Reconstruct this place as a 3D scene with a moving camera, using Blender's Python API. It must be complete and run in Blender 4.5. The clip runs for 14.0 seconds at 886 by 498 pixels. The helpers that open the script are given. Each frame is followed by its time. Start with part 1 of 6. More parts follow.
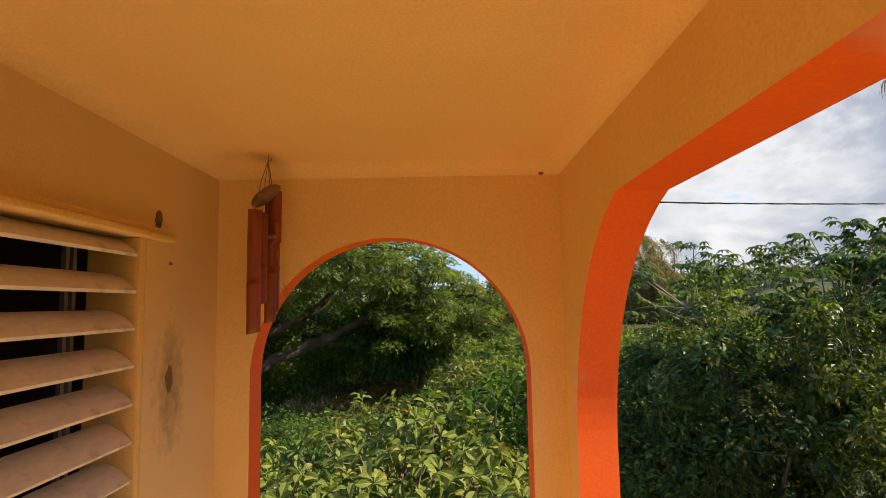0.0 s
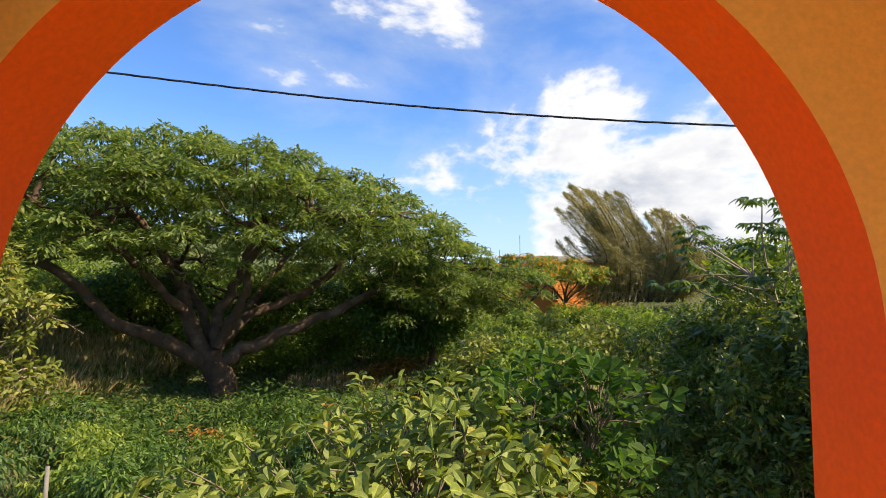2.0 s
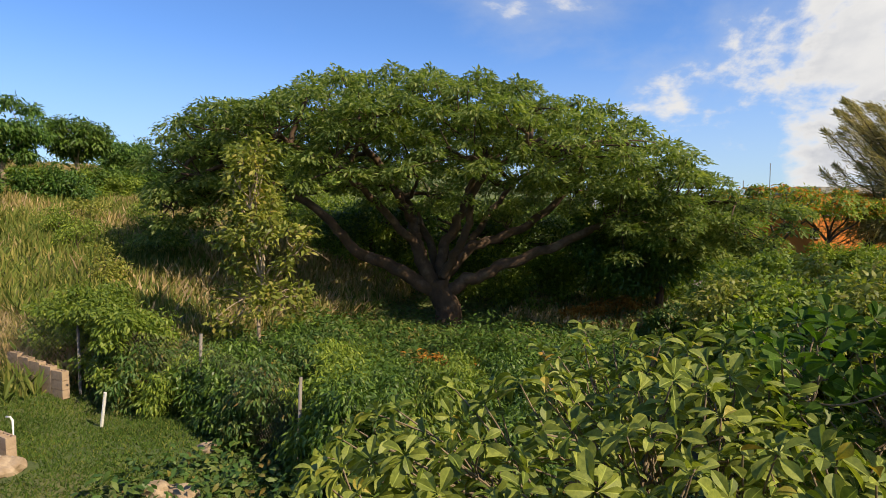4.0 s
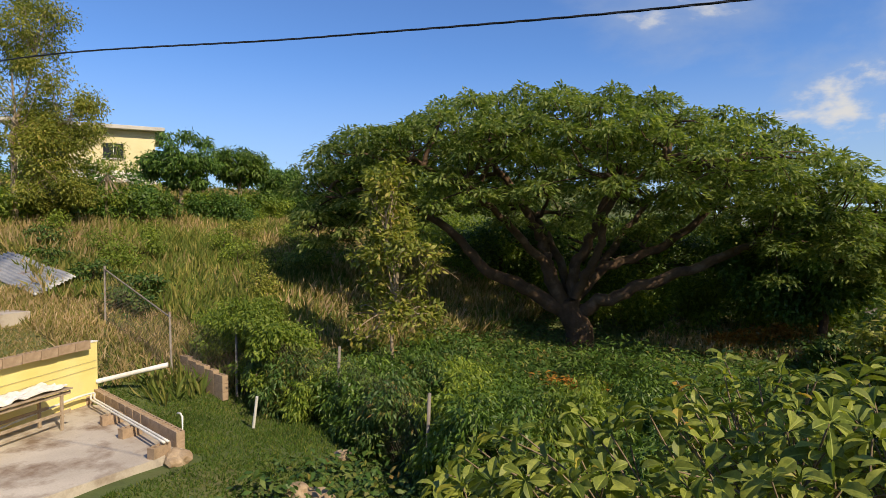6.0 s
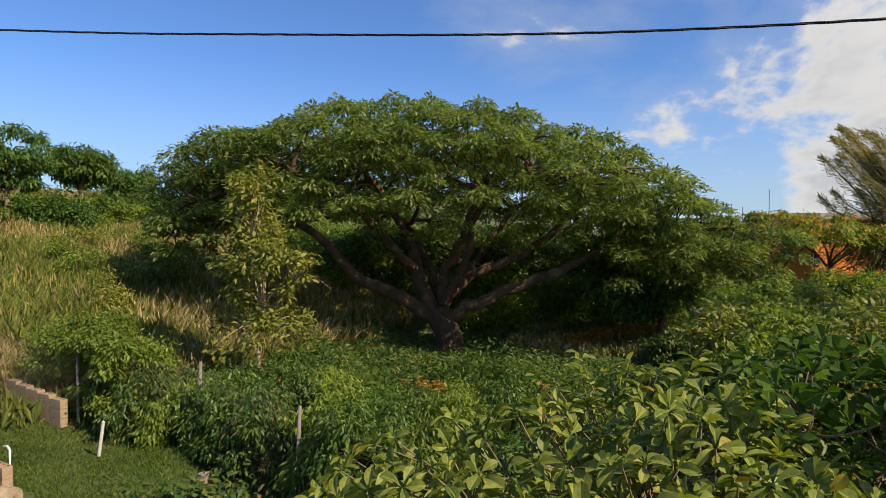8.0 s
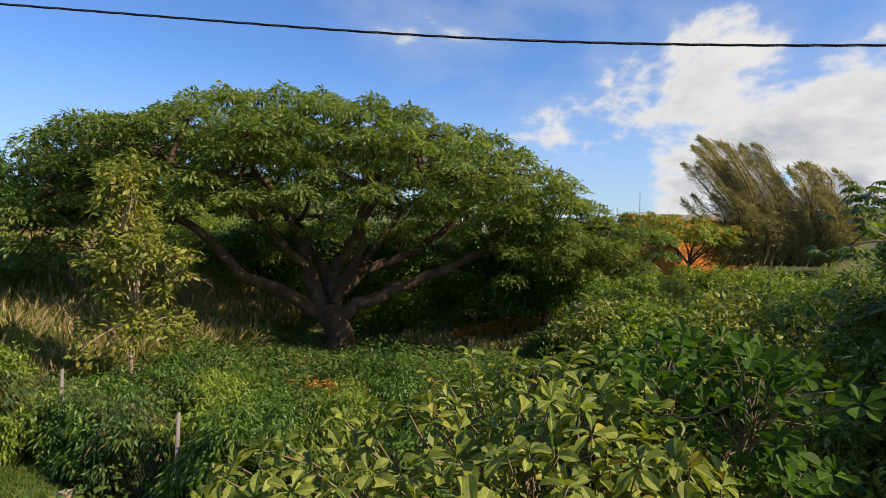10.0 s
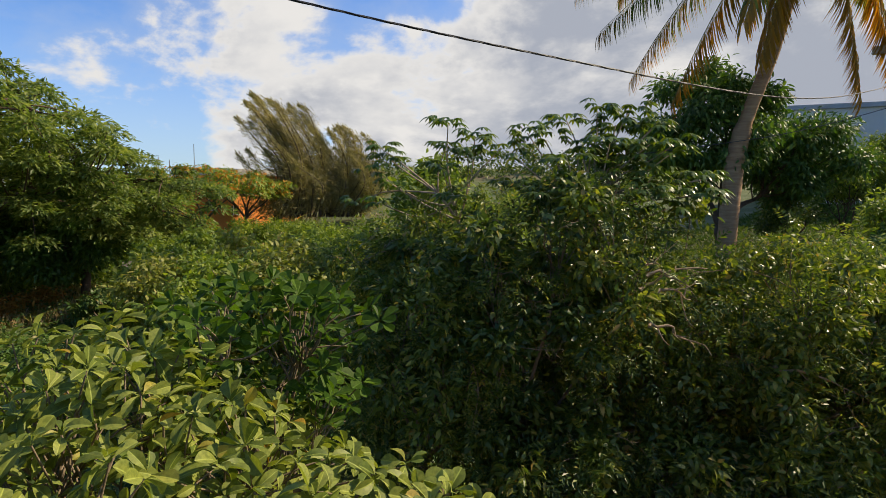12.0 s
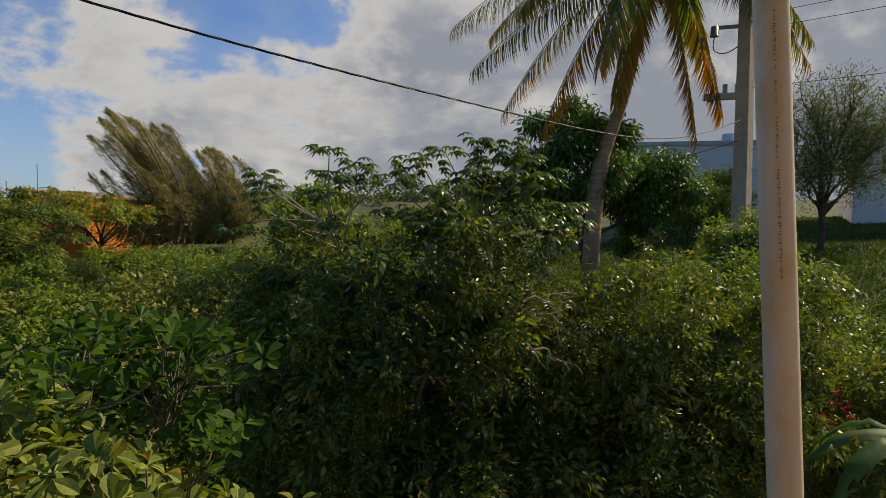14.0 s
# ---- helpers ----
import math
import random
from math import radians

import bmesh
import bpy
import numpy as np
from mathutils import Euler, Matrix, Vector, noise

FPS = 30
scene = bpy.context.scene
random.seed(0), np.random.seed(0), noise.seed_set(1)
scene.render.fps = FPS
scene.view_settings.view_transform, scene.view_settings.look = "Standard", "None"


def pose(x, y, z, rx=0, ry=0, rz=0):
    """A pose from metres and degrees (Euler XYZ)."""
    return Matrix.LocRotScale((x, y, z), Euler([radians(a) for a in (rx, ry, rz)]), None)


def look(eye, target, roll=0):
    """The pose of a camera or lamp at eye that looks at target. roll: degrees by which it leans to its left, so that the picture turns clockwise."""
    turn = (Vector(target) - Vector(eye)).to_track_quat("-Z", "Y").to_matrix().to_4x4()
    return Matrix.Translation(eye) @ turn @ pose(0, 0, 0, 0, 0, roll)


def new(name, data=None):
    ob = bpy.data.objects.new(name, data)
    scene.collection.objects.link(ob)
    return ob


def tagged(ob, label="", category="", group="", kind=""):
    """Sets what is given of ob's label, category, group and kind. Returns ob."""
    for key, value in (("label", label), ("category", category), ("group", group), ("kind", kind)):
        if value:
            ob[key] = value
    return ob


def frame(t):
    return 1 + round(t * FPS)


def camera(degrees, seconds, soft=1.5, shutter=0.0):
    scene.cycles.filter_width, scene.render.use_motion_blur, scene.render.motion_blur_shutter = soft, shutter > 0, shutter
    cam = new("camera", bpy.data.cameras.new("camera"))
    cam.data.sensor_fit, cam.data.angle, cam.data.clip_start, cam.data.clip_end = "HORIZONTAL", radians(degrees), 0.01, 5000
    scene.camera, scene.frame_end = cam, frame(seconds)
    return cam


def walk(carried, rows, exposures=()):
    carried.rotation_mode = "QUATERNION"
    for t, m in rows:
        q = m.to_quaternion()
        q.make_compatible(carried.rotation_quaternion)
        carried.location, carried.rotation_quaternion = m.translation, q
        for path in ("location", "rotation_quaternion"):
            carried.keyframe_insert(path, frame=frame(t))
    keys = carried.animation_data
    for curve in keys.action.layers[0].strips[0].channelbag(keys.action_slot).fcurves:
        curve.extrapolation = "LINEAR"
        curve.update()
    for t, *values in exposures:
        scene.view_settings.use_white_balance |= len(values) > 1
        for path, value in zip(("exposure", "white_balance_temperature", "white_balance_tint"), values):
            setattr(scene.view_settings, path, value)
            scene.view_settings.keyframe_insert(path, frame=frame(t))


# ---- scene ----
cam = camera(74.65, 14.0, soft=0.5)
PATH = [
    (0, 0, 0, 1.72, 95.379, 0.973, 0.395),
    (0.5, -0.053, 0.345, 1.737, 100.582, 0.362, 2.481),
    (1, -0.103, 0.724, 1.684, 99.126, 0.695, 4.569),
    (1.5, -0.109, 1.131, 1.593, 95.821, 0.463, 3.905),
    (2, -0.126, 1.514, 1.542, 93.142, 0.336, 1.387),
    (2.5, -0.089, 1.85, 1.524, 90.713, 0.175, 0.733),
    (3, -0.103, 1.996, 1.528, 88.196, 0.099, 3.227),
    (3.5, -0.174, 2.097, 1.538, 86.921, -0, 11.101),
    (4, -0.262, 2.186, 1.551, 86.691, 0.03, 22.854),
    (6.5, -0.202, 2.187, 1.575, 88.655, 0.147, 35.804),
    (7, -0.207, 2.154, 1.584, 88.214, 0.158, 29.573),
    (7.5, -0.216, 2.14, 1.586, 88.774, 0.152, 24.927),
    (10, -0.212, 2.124, 1.604, 88.934, -0.373, 12.349),
    (10.5, -0.181, 2.125, 1.596, 88.818, -0.172, 3.627),
    (11, -0.192, 2.145, 1.568, 88.468, -0.233, -8.051),
    (11.5, -0.212, 2.19, 1.567, 87.474, -0.392, -19.945),
    (12, -0.152, 2.163, 1.54, 84.733, -0.282, -29.271),
    (12.5, -0.147, 2.168, 1.53, 85.765, -0.312, -35.671),
    (13, -0.155, 2.172, 1.572, 90.839, -0.333, -38.289),
    (13.5, -0.215, 2.172, 1.645, 92.342, -0.508, -39.648),
    (14, -0.222, 2.158, 1.590, 87.324, -0.399, -41.164),
]
EXPOSURES = [(t, s, 7750 + 40 * min(t, 4) + 80 * max(0, t - 9.8), 10) for t, s in ((0.0, 0.48), (0.5, 0.62), (1.0, 0.66), (1.5, 0.70), (2.5, 0.57), (4.2, 0.27), (6.3, 0.06), (7.7, 0.11), (9.8, 0.25), (11.0, 0.29), (12.0, 0.25), (12.5, 0.29), (13.0, 0.62), (13.5, 0.28), (14.0, -0.3))]
walk(cam, [(t, pose(*row)) for t, *row in PATH], EXPOSURES)

# ---- world, sun ----
SUN_DIR = Vector((0.84, -0.19, 0.72)).normalized()
SUN_ELEV = math.asin(SUN_DIR.z)
SUN_ROT = math.atan2(SUN_DIR.x, SUN_DIR.y)
SKY_STRENGTH = 0.115
SUN_STRENGTH = 5.0


def make_world():
    w = bpy.data.worlds.new("sky")
    w.use_nodes = True
    scene.world = w
    nt = w.node_tree
    nt.nodes.clear()
    N, L = nt.nodes.new, nt.links.new
    sky = N("ShaderNodeTexSky")
    sky.sky_type, sky.sun_disc = "NISHITA", False
    sky.sun_elevation, sky.sun_rotation = SUN_ELEV, SUN_ROT
    sky.air_density, sky.dust_density, sky.ozone_density = 1.0, 0.3, 3.0
    sc = N("ShaderNodeVectorMath"); sc.operation = "SCALE"; sc.inputs["Scale"].default_value = SKY_STRENGTH
    L(sky.outputs[0], sc.inputs[0])
    tint = N("ShaderNodeVectorMath"); tint.operation = "MULTIPLY"; tint.inputs[1].default_value = (0.57, 0.96, 1.56)
    L(sc.outputs[0], tint.inputs[0])
    tc = N("ShaderNodeTexCoord")
    mp = N("ShaderNodeMapping"); mp.inputs["Scale"].default_value = (1, 1, 1.9); mp.inputs["Location"].default_value = (3.3, 1.7, 0.4); mp.inputs["Rotation"].default_value = (0, 0, radians(-13))
    L(tc.outputs["Generated"], mp.inputs[0])
    SUN_STEP = SUN_DIR * 0.075

    def cloud_noise(vec, scale, detail, rough):
        n = N("ShaderNodeTexNoise")
        n.inputs["Scale"].default_value, n.inputs["Detail"].default_value, n.inputs["Roughness"].default_value, n.inputs["Distortion"].default_value = scale, detail, rough, 0.25
        L(vec, n.inputs["Vector"])
        return n.outputs["Fac"]

    def remap(value, lo, hi, to=1.0):
        m = N("ShaderNodeMapRange"); m.interpolation_type = "SMOOTHSTEP"
        m.inputs["From Min"].default_value, m.inputs["From Max"].default_value, m.inputs["To Max"].default_value = lo, hi, to
        L(value, m.inputs["Value"])
        return m.outputs[0]

    big = cloud_noise(mp.outputs[0], 2.1, 10, 0.57)
    # the same clouds a step towards the sun: thinner there means a lit flank
    ahead = N("ShaderNodeVectorMath"); ahead.operation = "ADD"; ahead.inputs[1].default_value = tuple(SUN_STEP)
    L(mp.outputs[0], ahead.inputs[0])
    big_sun = cloud_noise(ahead.outputs[0], 2.1, 9, 0.55)
    # clouds gather towards the sea side of the sky
    side = N("ShaderNodeVectorMath"); side.operation = "DOT_PRODUCT"; side.inputs[1].default_value = (0.42, 0.12, -0.28)
    L(tc.outputs["Generated"], side.inputs[0])
    add = N("ShaderNodeMath"); add.operation = "MULTIPLY_ADD"; add.inputs[1].default_value = 0.74
    L(side.outputs["Value"], add.inputs[0]); L(big, add.inputs[2])
    cover_fac = remap(add.outputs[0], 0.535, 0.595)
    thick = remap(add.outputs[0], 0.565, 0.68)
    lit = N("ShaderNodeMath"); lit.operation = "SUBTRACT"
    L(big_sun, lit.inputs[0]); L(big, lit.inputs[1])
    shade = remap(lit.outputs[0], -0.12, 0.03)
    tk = N("ShaderNodeMath"); tk.operation = "MULTIPLY"
    L(shade, tk.inputs[0]); L(thick, tk.inputs[1])
    col = N("ShaderNodeMix"); col.data_type = "RGBA"
    col.inputs["A"].default_value = (0.62, 0.68, 0.79, 1)
    col.inputs["B"].default_value = (0.30, 0.365, 0.51, 1)
    L(tk.outputs[0], col.inputs["Factor"])
    # thin haze round the clouds
    low = N("ShaderNodeSeparateXYZ")
    L(tc.outputs["Generated"], low.inputs[0])
    far_haze = N("ShaderNodeMapRange"); far_haze.interpolation_type = "SMOOTHSTEP"
    for key, val in (("From Min", 0.30), ("From Max", 0.02), ("To Max", 0.52)):
        far_haze.inputs[key].default_value = val
    L(low.outputs["Z"], far_haze.inputs["Value"])
    hz = N("ShaderNodeMath"); hz.operation = "MAXIMUM"
    L(remap(add.outputs[0], 0.40, 0.60, 0.38), hz.inputs[0]); L(far_haze.outputs[0], hz.inputs[1])
    veil = N("ShaderNodeMix"); veil.data_type = "RGBA"
    L(hz.outputs[0], veil.inputs["Factor"]); L(tint.outputs[0], veil.inputs["A"])
    veil.inputs["B"].default_value = (0.42, 0.52, 0.70, 1)
    mix = N("ShaderNodeMix"); mix.data_type = "RGBA"
    L(cover_fac, mix.inputs["Factor"]); L(veil.outputs["Result"], mix.inputs["A"]); L(col.outputs["Result"], mix.inputs["B"])
    bg = N("ShaderNodeBackground"); bg.inputs["Strength"].default_value = 1.0
    L(mix.outputs["Result"], bg.inputs["Color"])
    out = N("ShaderNodeOutputWorld"); L(bg.outputs[0], out.inputs[0])


make_world()
sun_data = bpy.data.lights.new("sun", "SUN")
sun_data.energy, sun_data.angle, sun_data.color = SUN_STRENGTH, radians(0.55), (1.0, 0.91, 0.76)
sun = new("sun", sun_data)
sun.matrix_world = look(SUN_DIR * 50, (0, 0, 0))

# ---- materials ----
def nodes(name):
    m = bpy.data.materials.new(name)
    m.use_nodes = True
    nt = m.node_tree
    return m, nt, nt.nodes["Principled BSDF"]


def ramp(nt, stops):
    r = nt.nodes.new("ShaderNodeValToRGB")
    el = r.color_ramp.elements
    while len(el) < len(stops):
        el.new(0.5)
    for e, (p, c) in zip(el, stops):
        e.position, e.color = p, (*c, 1)
    return r


def noise_tex(nt, scale, detail=5, rough=0.55, space="Object", stretch=None):
    tc = nt.nodes.new("ShaderNodeTexCoord")
    n = nt.nodes.new("ShaderNodeTexNoise")
    n.inputs["Scale"].default_value, n.inputs["Detail"].default_value, n.inputs["Roughness"].default_value = scale, detail, rough
    if stretch:
        mp = nt.nodes.new("ShaderNodeMapping")
        mp.inputs["Scale"].default_value = stretch
        nt.links.new(tc.outputs[space], mp.inputs[0])
        nt.links.new(mp.outputs[0], n.inputs["Vector"])
    else:
        nt.links.new(tc.outputs[space], n.inputs["Vector"])
    return n


def mixed(nt, a, b, fac, blend="MIX"):
    m = nt.nodes.new("ShaderNodeMix")
    m.data_type, m.blend_type = "RGBA", blend
    for sock, v in (("A", a), ("B", b), ("Factor", fac)):
        if isinstance(v, (tuple, list)):
            m.inputs[sock].default_value = (*v, 1)
        elif isinstance(v, (int, float)):
            m.inputs[sock].default_value = v
        else:
            nt.links.new(v, m.inputs[sock])
    return m.outputs["Result"]


def bump(nt, bsdf, height, strength=0.3, dist=0.01):
    b = nt.nodes.new("ShaderNodeBump")
    b.inputs["Strength"].default_value, b.inputs["Distance"].default_value = strength, dist
    nt.links.new(height, b.inputs["Height"])
    nt.links.new(b.outputs[0], bsdf.inputs["Normal"])


def surface(name, stops, scale, rough=0.8, fine=60, bump_s=0.3, dist=0.005, metal=0.0, stain=None, stain_scale=1.2, stretch=None, stain_lo=0.55, stain_hi=0.75):
    """Two-scale noise colour with relief, and stains where asked."""
    m, nt, b = nodes(name)
    n = noise_tex(nt, scale, 6, stretch=stretch)
    r = ramp(nt, stops)
    nt.links.new(n.outputs["Fac"], r.inputs[0])
    col = r.outputs[0]
    f = noise_tex(nt, fine, 4, stretch=stretch)
    fr = ramp(nt, [(0.3, (0.86, 0.86, 0.86)), (0.7, (1.0, 1.0, 1.0))])
    nt.links.new(f.outputs["Fac"], fr.inputs[0])
    col = mixed(nt, col, fr.outputs[0], 1.0, "MULTIPLY")
    if stain:
        s = noise_tex(nt, stain_scale, 7, 0.62)
        sr = ramp(nt, [(stain_lo, (0, 0, 0)), (stain_hi, (1, 1, 1))])
        nt.links.new(s.outputs["Fac"], sr.inputs[0])
        col = mixed(nt, col, stain, sr.outputs[0])
    nt.links.new(col, b.inputs["Base Color"])
    b.inputs["Roughness"].default_value, b.inputs["Metallic"].default_value = rough, metal
    bump(nt, b, f.outputs["Fac"], bump_s, dist)
    return m


def leaf_mat(name, stops, rough=0.5, trans=0.3, var=0.55, spec=0.4, glow=(1.1, 1.15, 0.5)):
    """Leaves: each its own tint, light shining through the blade."""
    m, nt, b = nodes(name)
    geo = nt.nodes.new("ShaderNodeNewGeometry")
    r = ramp(nt, stops)
    nt.links.new(geo.outputs["Random Per Island"], r.inputs[0])
    n = noise_tex(nt, var, 3)
    nr = ramp(nt, [(0.35, (0.72, 0.76, 0.7)), (0.68, (1.12, 1.1, 1.05))])
    nt.links.new(n.outputs["Fac"], nr.inputs[0])
    col = mixed(nt, r.outputs[0], nr.outputs[0], 1.0, "MULTIPLY")
    nt.links.new(col, b.inputs["Base Color"])
    b.inputs["Roughness"].default_value = rough
    b.inputs["Specular IOR Level"].default_value = spec
    tr = nt.nodes.new("ShaderNodeBsdfTranslucent")
    tcol = mixed(nt, col, glow, 1.0, "MULTIPLY")
    nt.links.new(tcol, tr.inputs["Color"])
    mx = nt.nodes.new("ShaderNodeMixShader")
    mx.inputs[0].default_value = trans
    nt.links.new(b.outputs[0], mx.inputs[1])
    nt.links.new(tr.outputs[0], mx.inputs[2])
    nt.links.new(mx.outputs[0], nt.nodes["Material Output"].inputs["Surface"])
    return m


def plain(name, color, rough=0.6, metal=0.0, scale=8.0):
    c = color
    return surface(name, [(0.3, tuple(v * 0.85 for v in c)), (0.7, tuple(min(1, v * 1.1) for v in c))], scale, rough, 50, 0.15, 0.002, metal)


OCHRE = surface("ochre_paint", [(0.3, (0.83, 0.485, 0.150)), (0.7, (0.90, 0.55, 0.190))], 1.6, 0.72, 140, 0.35, 0.0015, stain=(0.74, 0.45, 0.15), stain_scale=0.9, stain_lo=0.5, stain_hi=0.8)
ORANGE = surface("orange_paint", [(0.3, (0.93, 0.115, 0.010)), (0.7, (0.98, 0.145, 0.014))], 2.0, 0.6, 120, 0.3, 0.0012, stain=(0.80, 0.22, 0.10), stain_scale=3.2, stain_lo=0.62, stain_hi=0.72)
LOUVRE = surface("dusty_louvre_paint", [(0.3, (0.76, 0.60, 0.43)), (0.7, (0.84, 0.70, 0.53))], 5.0, 0.7, 90, 0.2, 0.001, stain=(0.42, 0.27, 0.15), stain_scale=9, stretch=(1, 0.3, 1))
def stained_ochre():
    """The house wall's paint, with sooty smears below the old nest."""
    m = OCHRE.copy()
    m.name = "smeared_ochre_paint"
    nt = m.node_tree
    b = nt.nodes["Principled BSDF"]
    src = b.inputs["Base Color"].links[0].from_socket
    tc = nt.nodes.new("ShaderNodeTexCoord")
    mp = nt.nodes.new("ShaderNodeMapping"); mp.vector_type = "TEXTURE"
    mp.inputs["Location"].default_value, mp.inputs["Scale"].default_value = (-0.829, 1.755, 1.49), (0.3, 0.095, 0.20)
    nt.links.new(tc.outputs["Object"], mp.inputs[0])
    ln = nt.nodes.new("ShaderNodeVectorMath"); ln.operation = "LENGTH"
    nt.links.new(mp.outputs[0], ln.inputs[0])
    n = noise_tex(nt, 26, 5)
    ad = nt.nodes.new("ShaderNodeMath"); ad.operation = "MULTIPLY_ADD"; ad.inputs[1].default_value = 1.6
    nt.links.new(n.outputs["Fac"], ad.inputs[0]); nt.links.new(ln.outputs["Value"], ad.inputs[2])
    mr = nt.nodes.new("ShaderNodeMapRange"); mr.inputs["From Min"].default_value, mr.inputs["From Max"].default_value = 1.9, 0.9
    mr.inputs["To Max"].default_value = 0.66
    nt.links.new(ad.outputs[0], mr.inputs["Value"])
    # the whole wall is mixed three tenths towards pale tan
    tan_mix = mixed(nt, src, (0.70, 0.52, 0.30), 0.3)
    nt.links.new(mixed(nt, tan_mix, (0.20, 0.12, 0.06), mr.outputs[0]), b.inputs["Base Color"])
    return m


OCHRE_STAINED = stained_ochre()
# unseen floor, kept pale to bounce sunlight onto walls and ceiling
FLOOR_BOUNCE = surface("pale_bounce_tile", [(0.3, (0.80, 0.74, 0.63)), (0.7, (0.87, 0.82, 0.72))], 2.5, 0.5, 60, 0.2, 0.002)
BAMBOO = surface("red_stained_bamboo", [(0.3, (0.20, 0.030, 0.008)), (0.7, (0.34, 0.065, 0.016))], 14, 0.5, 90, 0.3, 0.001, stain=(0.42, 0.20, 0.09), stain_scale=22, stretch=(1, 1, 0.12), stain_lo=0.64, stain_hi=0.72)
COCO = surface("coconut_husk", [(0.3, (0.20, 0.09, 0.035)), (0.7, (0.34, 0.18, 0.08))], 20, 0.8, 120, 0.6, 0.002)
# the room's shade is put into this dark brown
ROOM_SHADE = plain("room_shade_brown", (0.10, 0.07, 0.05), 0.9)
MUD = surface("dried_mud", [(0.3, (0.16, 0.08, 0.03)), (0.7, (0.26, 0.14, 0.06))], 40, 0.95, 200, 0.8, 0.003)
PIPE = surface("weathered_white_pipe", [(0.3, (0.74, 0.66, 0.51)), (0.7, (0.86, 0.79, 0.65))], 3.0, 0.45, 40, 0.1, 0.001, stain=(0.66, 0.47, 0.16), stain_scale=5.0, stretch=(1, 1, 0.15), stain_lo=0.52, stain_hi=0.70)
INK = plain("faded_ink", (0.36, 0.22, 0.15), 0.8)
CABLE = plain("black_cable", (0.02, 0.02, 0.022), 0.5)
BARK = surface("dark_brown_bark", [(0.3, (0.055, 0.036, 0.022)), (0.7, (0.125, 0.080, 0.052))], 2.5, 0.9, 14, 0.9, 0.03, stain=(0.16, 0.12, 0.085), stain_scale=1.4)
BARK_PALE = surface("pale_bark", [(0.3, (0.30, 0.22, 0.15)), (0.7, (0.45, 0.36, 0.27))], 6, 0.85, 40, 0.5, 0.01)
POLE_CONCRETE = surface("pale_pole_concrete", [(0.3, (0.42, 0.34, 0.25)), (0.7, (0.55, 0.46, 0.35))], 1.5, 0.9, 30, 0.4, 0.006, stain=(0.34, 0.26, 0.19), stain_scale=2.0)
PALM_BARK = surface("ringed_palm_bark", [(0.3, (0.28, 0.15, 0.075)), (0.7, (0.46, 0.28, 0.15))], 4, 0.9, 12, 0.8, 0.02, stretch=(0.4, 0.4, 3.0))
CONCRETE = surface("weathered_concrete", [(0.3, (0.40, 0.35, 0.30)), (0.7, (0.60, 0.54, 0.47))], 0.7, 0.9, 30, 0.4, 0.006, stain=(0.20, 0.14, 0.10), stain_scale=1.3, stain_lo=0.47, stain_hi=0.66)
BLOCK = surface("concrete_block", [(0.3, (0.30, 0.21, 0.14)), (0.7, (0.46, 0.34, 0.24))], 5, 0.95, 60, 0.7, 0.006, stain=(0.14, 0.09, 0.06), stain_scale=3)
YELLOW = surface("yellow_wall_paint", [(0.3, (0.80, 0.68, 0.24)), (0.7, (0.86, 0.75, 0.33))], 1.5, 0.8, 60, 0.3, 0.003, stain=(0.70, 0.62, 0.30), stain_scale=1.2, stain_lo=0.52, stain_hi=0.7)
WHITE = surface("white_house_paint", [(0.3, (0.76, 0.73, 0.66)), (0.7, (0.84, 0.81, 0.75))], 1.0, 0.8, 30, 0.2, 0.004)
CREAM = surface("cream_house_paint", [(0.3, (0.72, 0.62, 0.36)), (0.7, (0.80, 0.71, 0.46))], 0.6, 0.8, 30, 0.2, 0.004)
ORANGE_HOUSE = surface("orange_house_paint", [(0.3, (0.84, 0.26, 0.05)), (0.7, (0.92, 0.34, 0.08))], 0.5, 0.8, 20, 0.2, 0.004)
ROOF_GREY = surface("grey_roofing", [(0.3, (0.40, 0.39, 0.37)), (0.7, (0.58, 0.57, 0.55))], 0.8, 0.7, 20, 0.3, 0.01)
ZINC = surface("galvanised_sheet", [(0.3, (0.30, 0.31, 0.33)), (0.7, (0.46, 0.47, 0.49))], 2.0, 0.6, 20, 0.2, 0.004, metal=0.5, stain=(0.28, 0.17, 0.10), stain_scale=2.0, stain_lo=0.6, stain_hi=0.75)
FENCE_WIRE = plain("rusty_wire", (0.13, 0.10, 0.08), 0.7, 0.3)
POST = surface("weathered_post", [(0.3, (0.16, 0.14, 0.12)), (0.7, (0.28, 0.25, 0.22))], 5, 0.8, 40, 0.3, 0.003, stain=(0.22, 0.10, 0.05), stain_scale=6)
STEEL = plain("galvanised_steel", (0.34, 0.34, 0.33), 0.5, 0.7)
PVC = plain("white_plastic_pipe", (0.74, 0.73, 0.70), 0.4)
ROCK = surface("pale_rock", [(0.3, (0.26, 0.18, 0.11)), (0.7, (0.46, 0.35, 0.24))], 6, 0.95, 40, 0.8, 0.01)
GLASS_NICHE_DARK = plain("dark_glass_and_niche_shade", (0.03, 0.035, 0.04), 0.15)
RUST = surface("rusty_red_wood", [(0.3, (0.22, 0.05, 0.03)), (0.7, (0.34, 0.10, 0.06))], 3, 0.9, 30, 0.4, 0.005)
SOIL = surface("weedy_ground", [(0.25, (0.045, 0.075, 0.020)), (0.5, (0.085, 0.115, 0.030)), (0.75, (0.14, 0.13, 0.05))], 0.35, 0.95, 6, 0.8, 0.05, stain=(0.13, 0.085, 0.045), stain_scale=0.12, stain_lo=0.52, stain_hi=0.7)
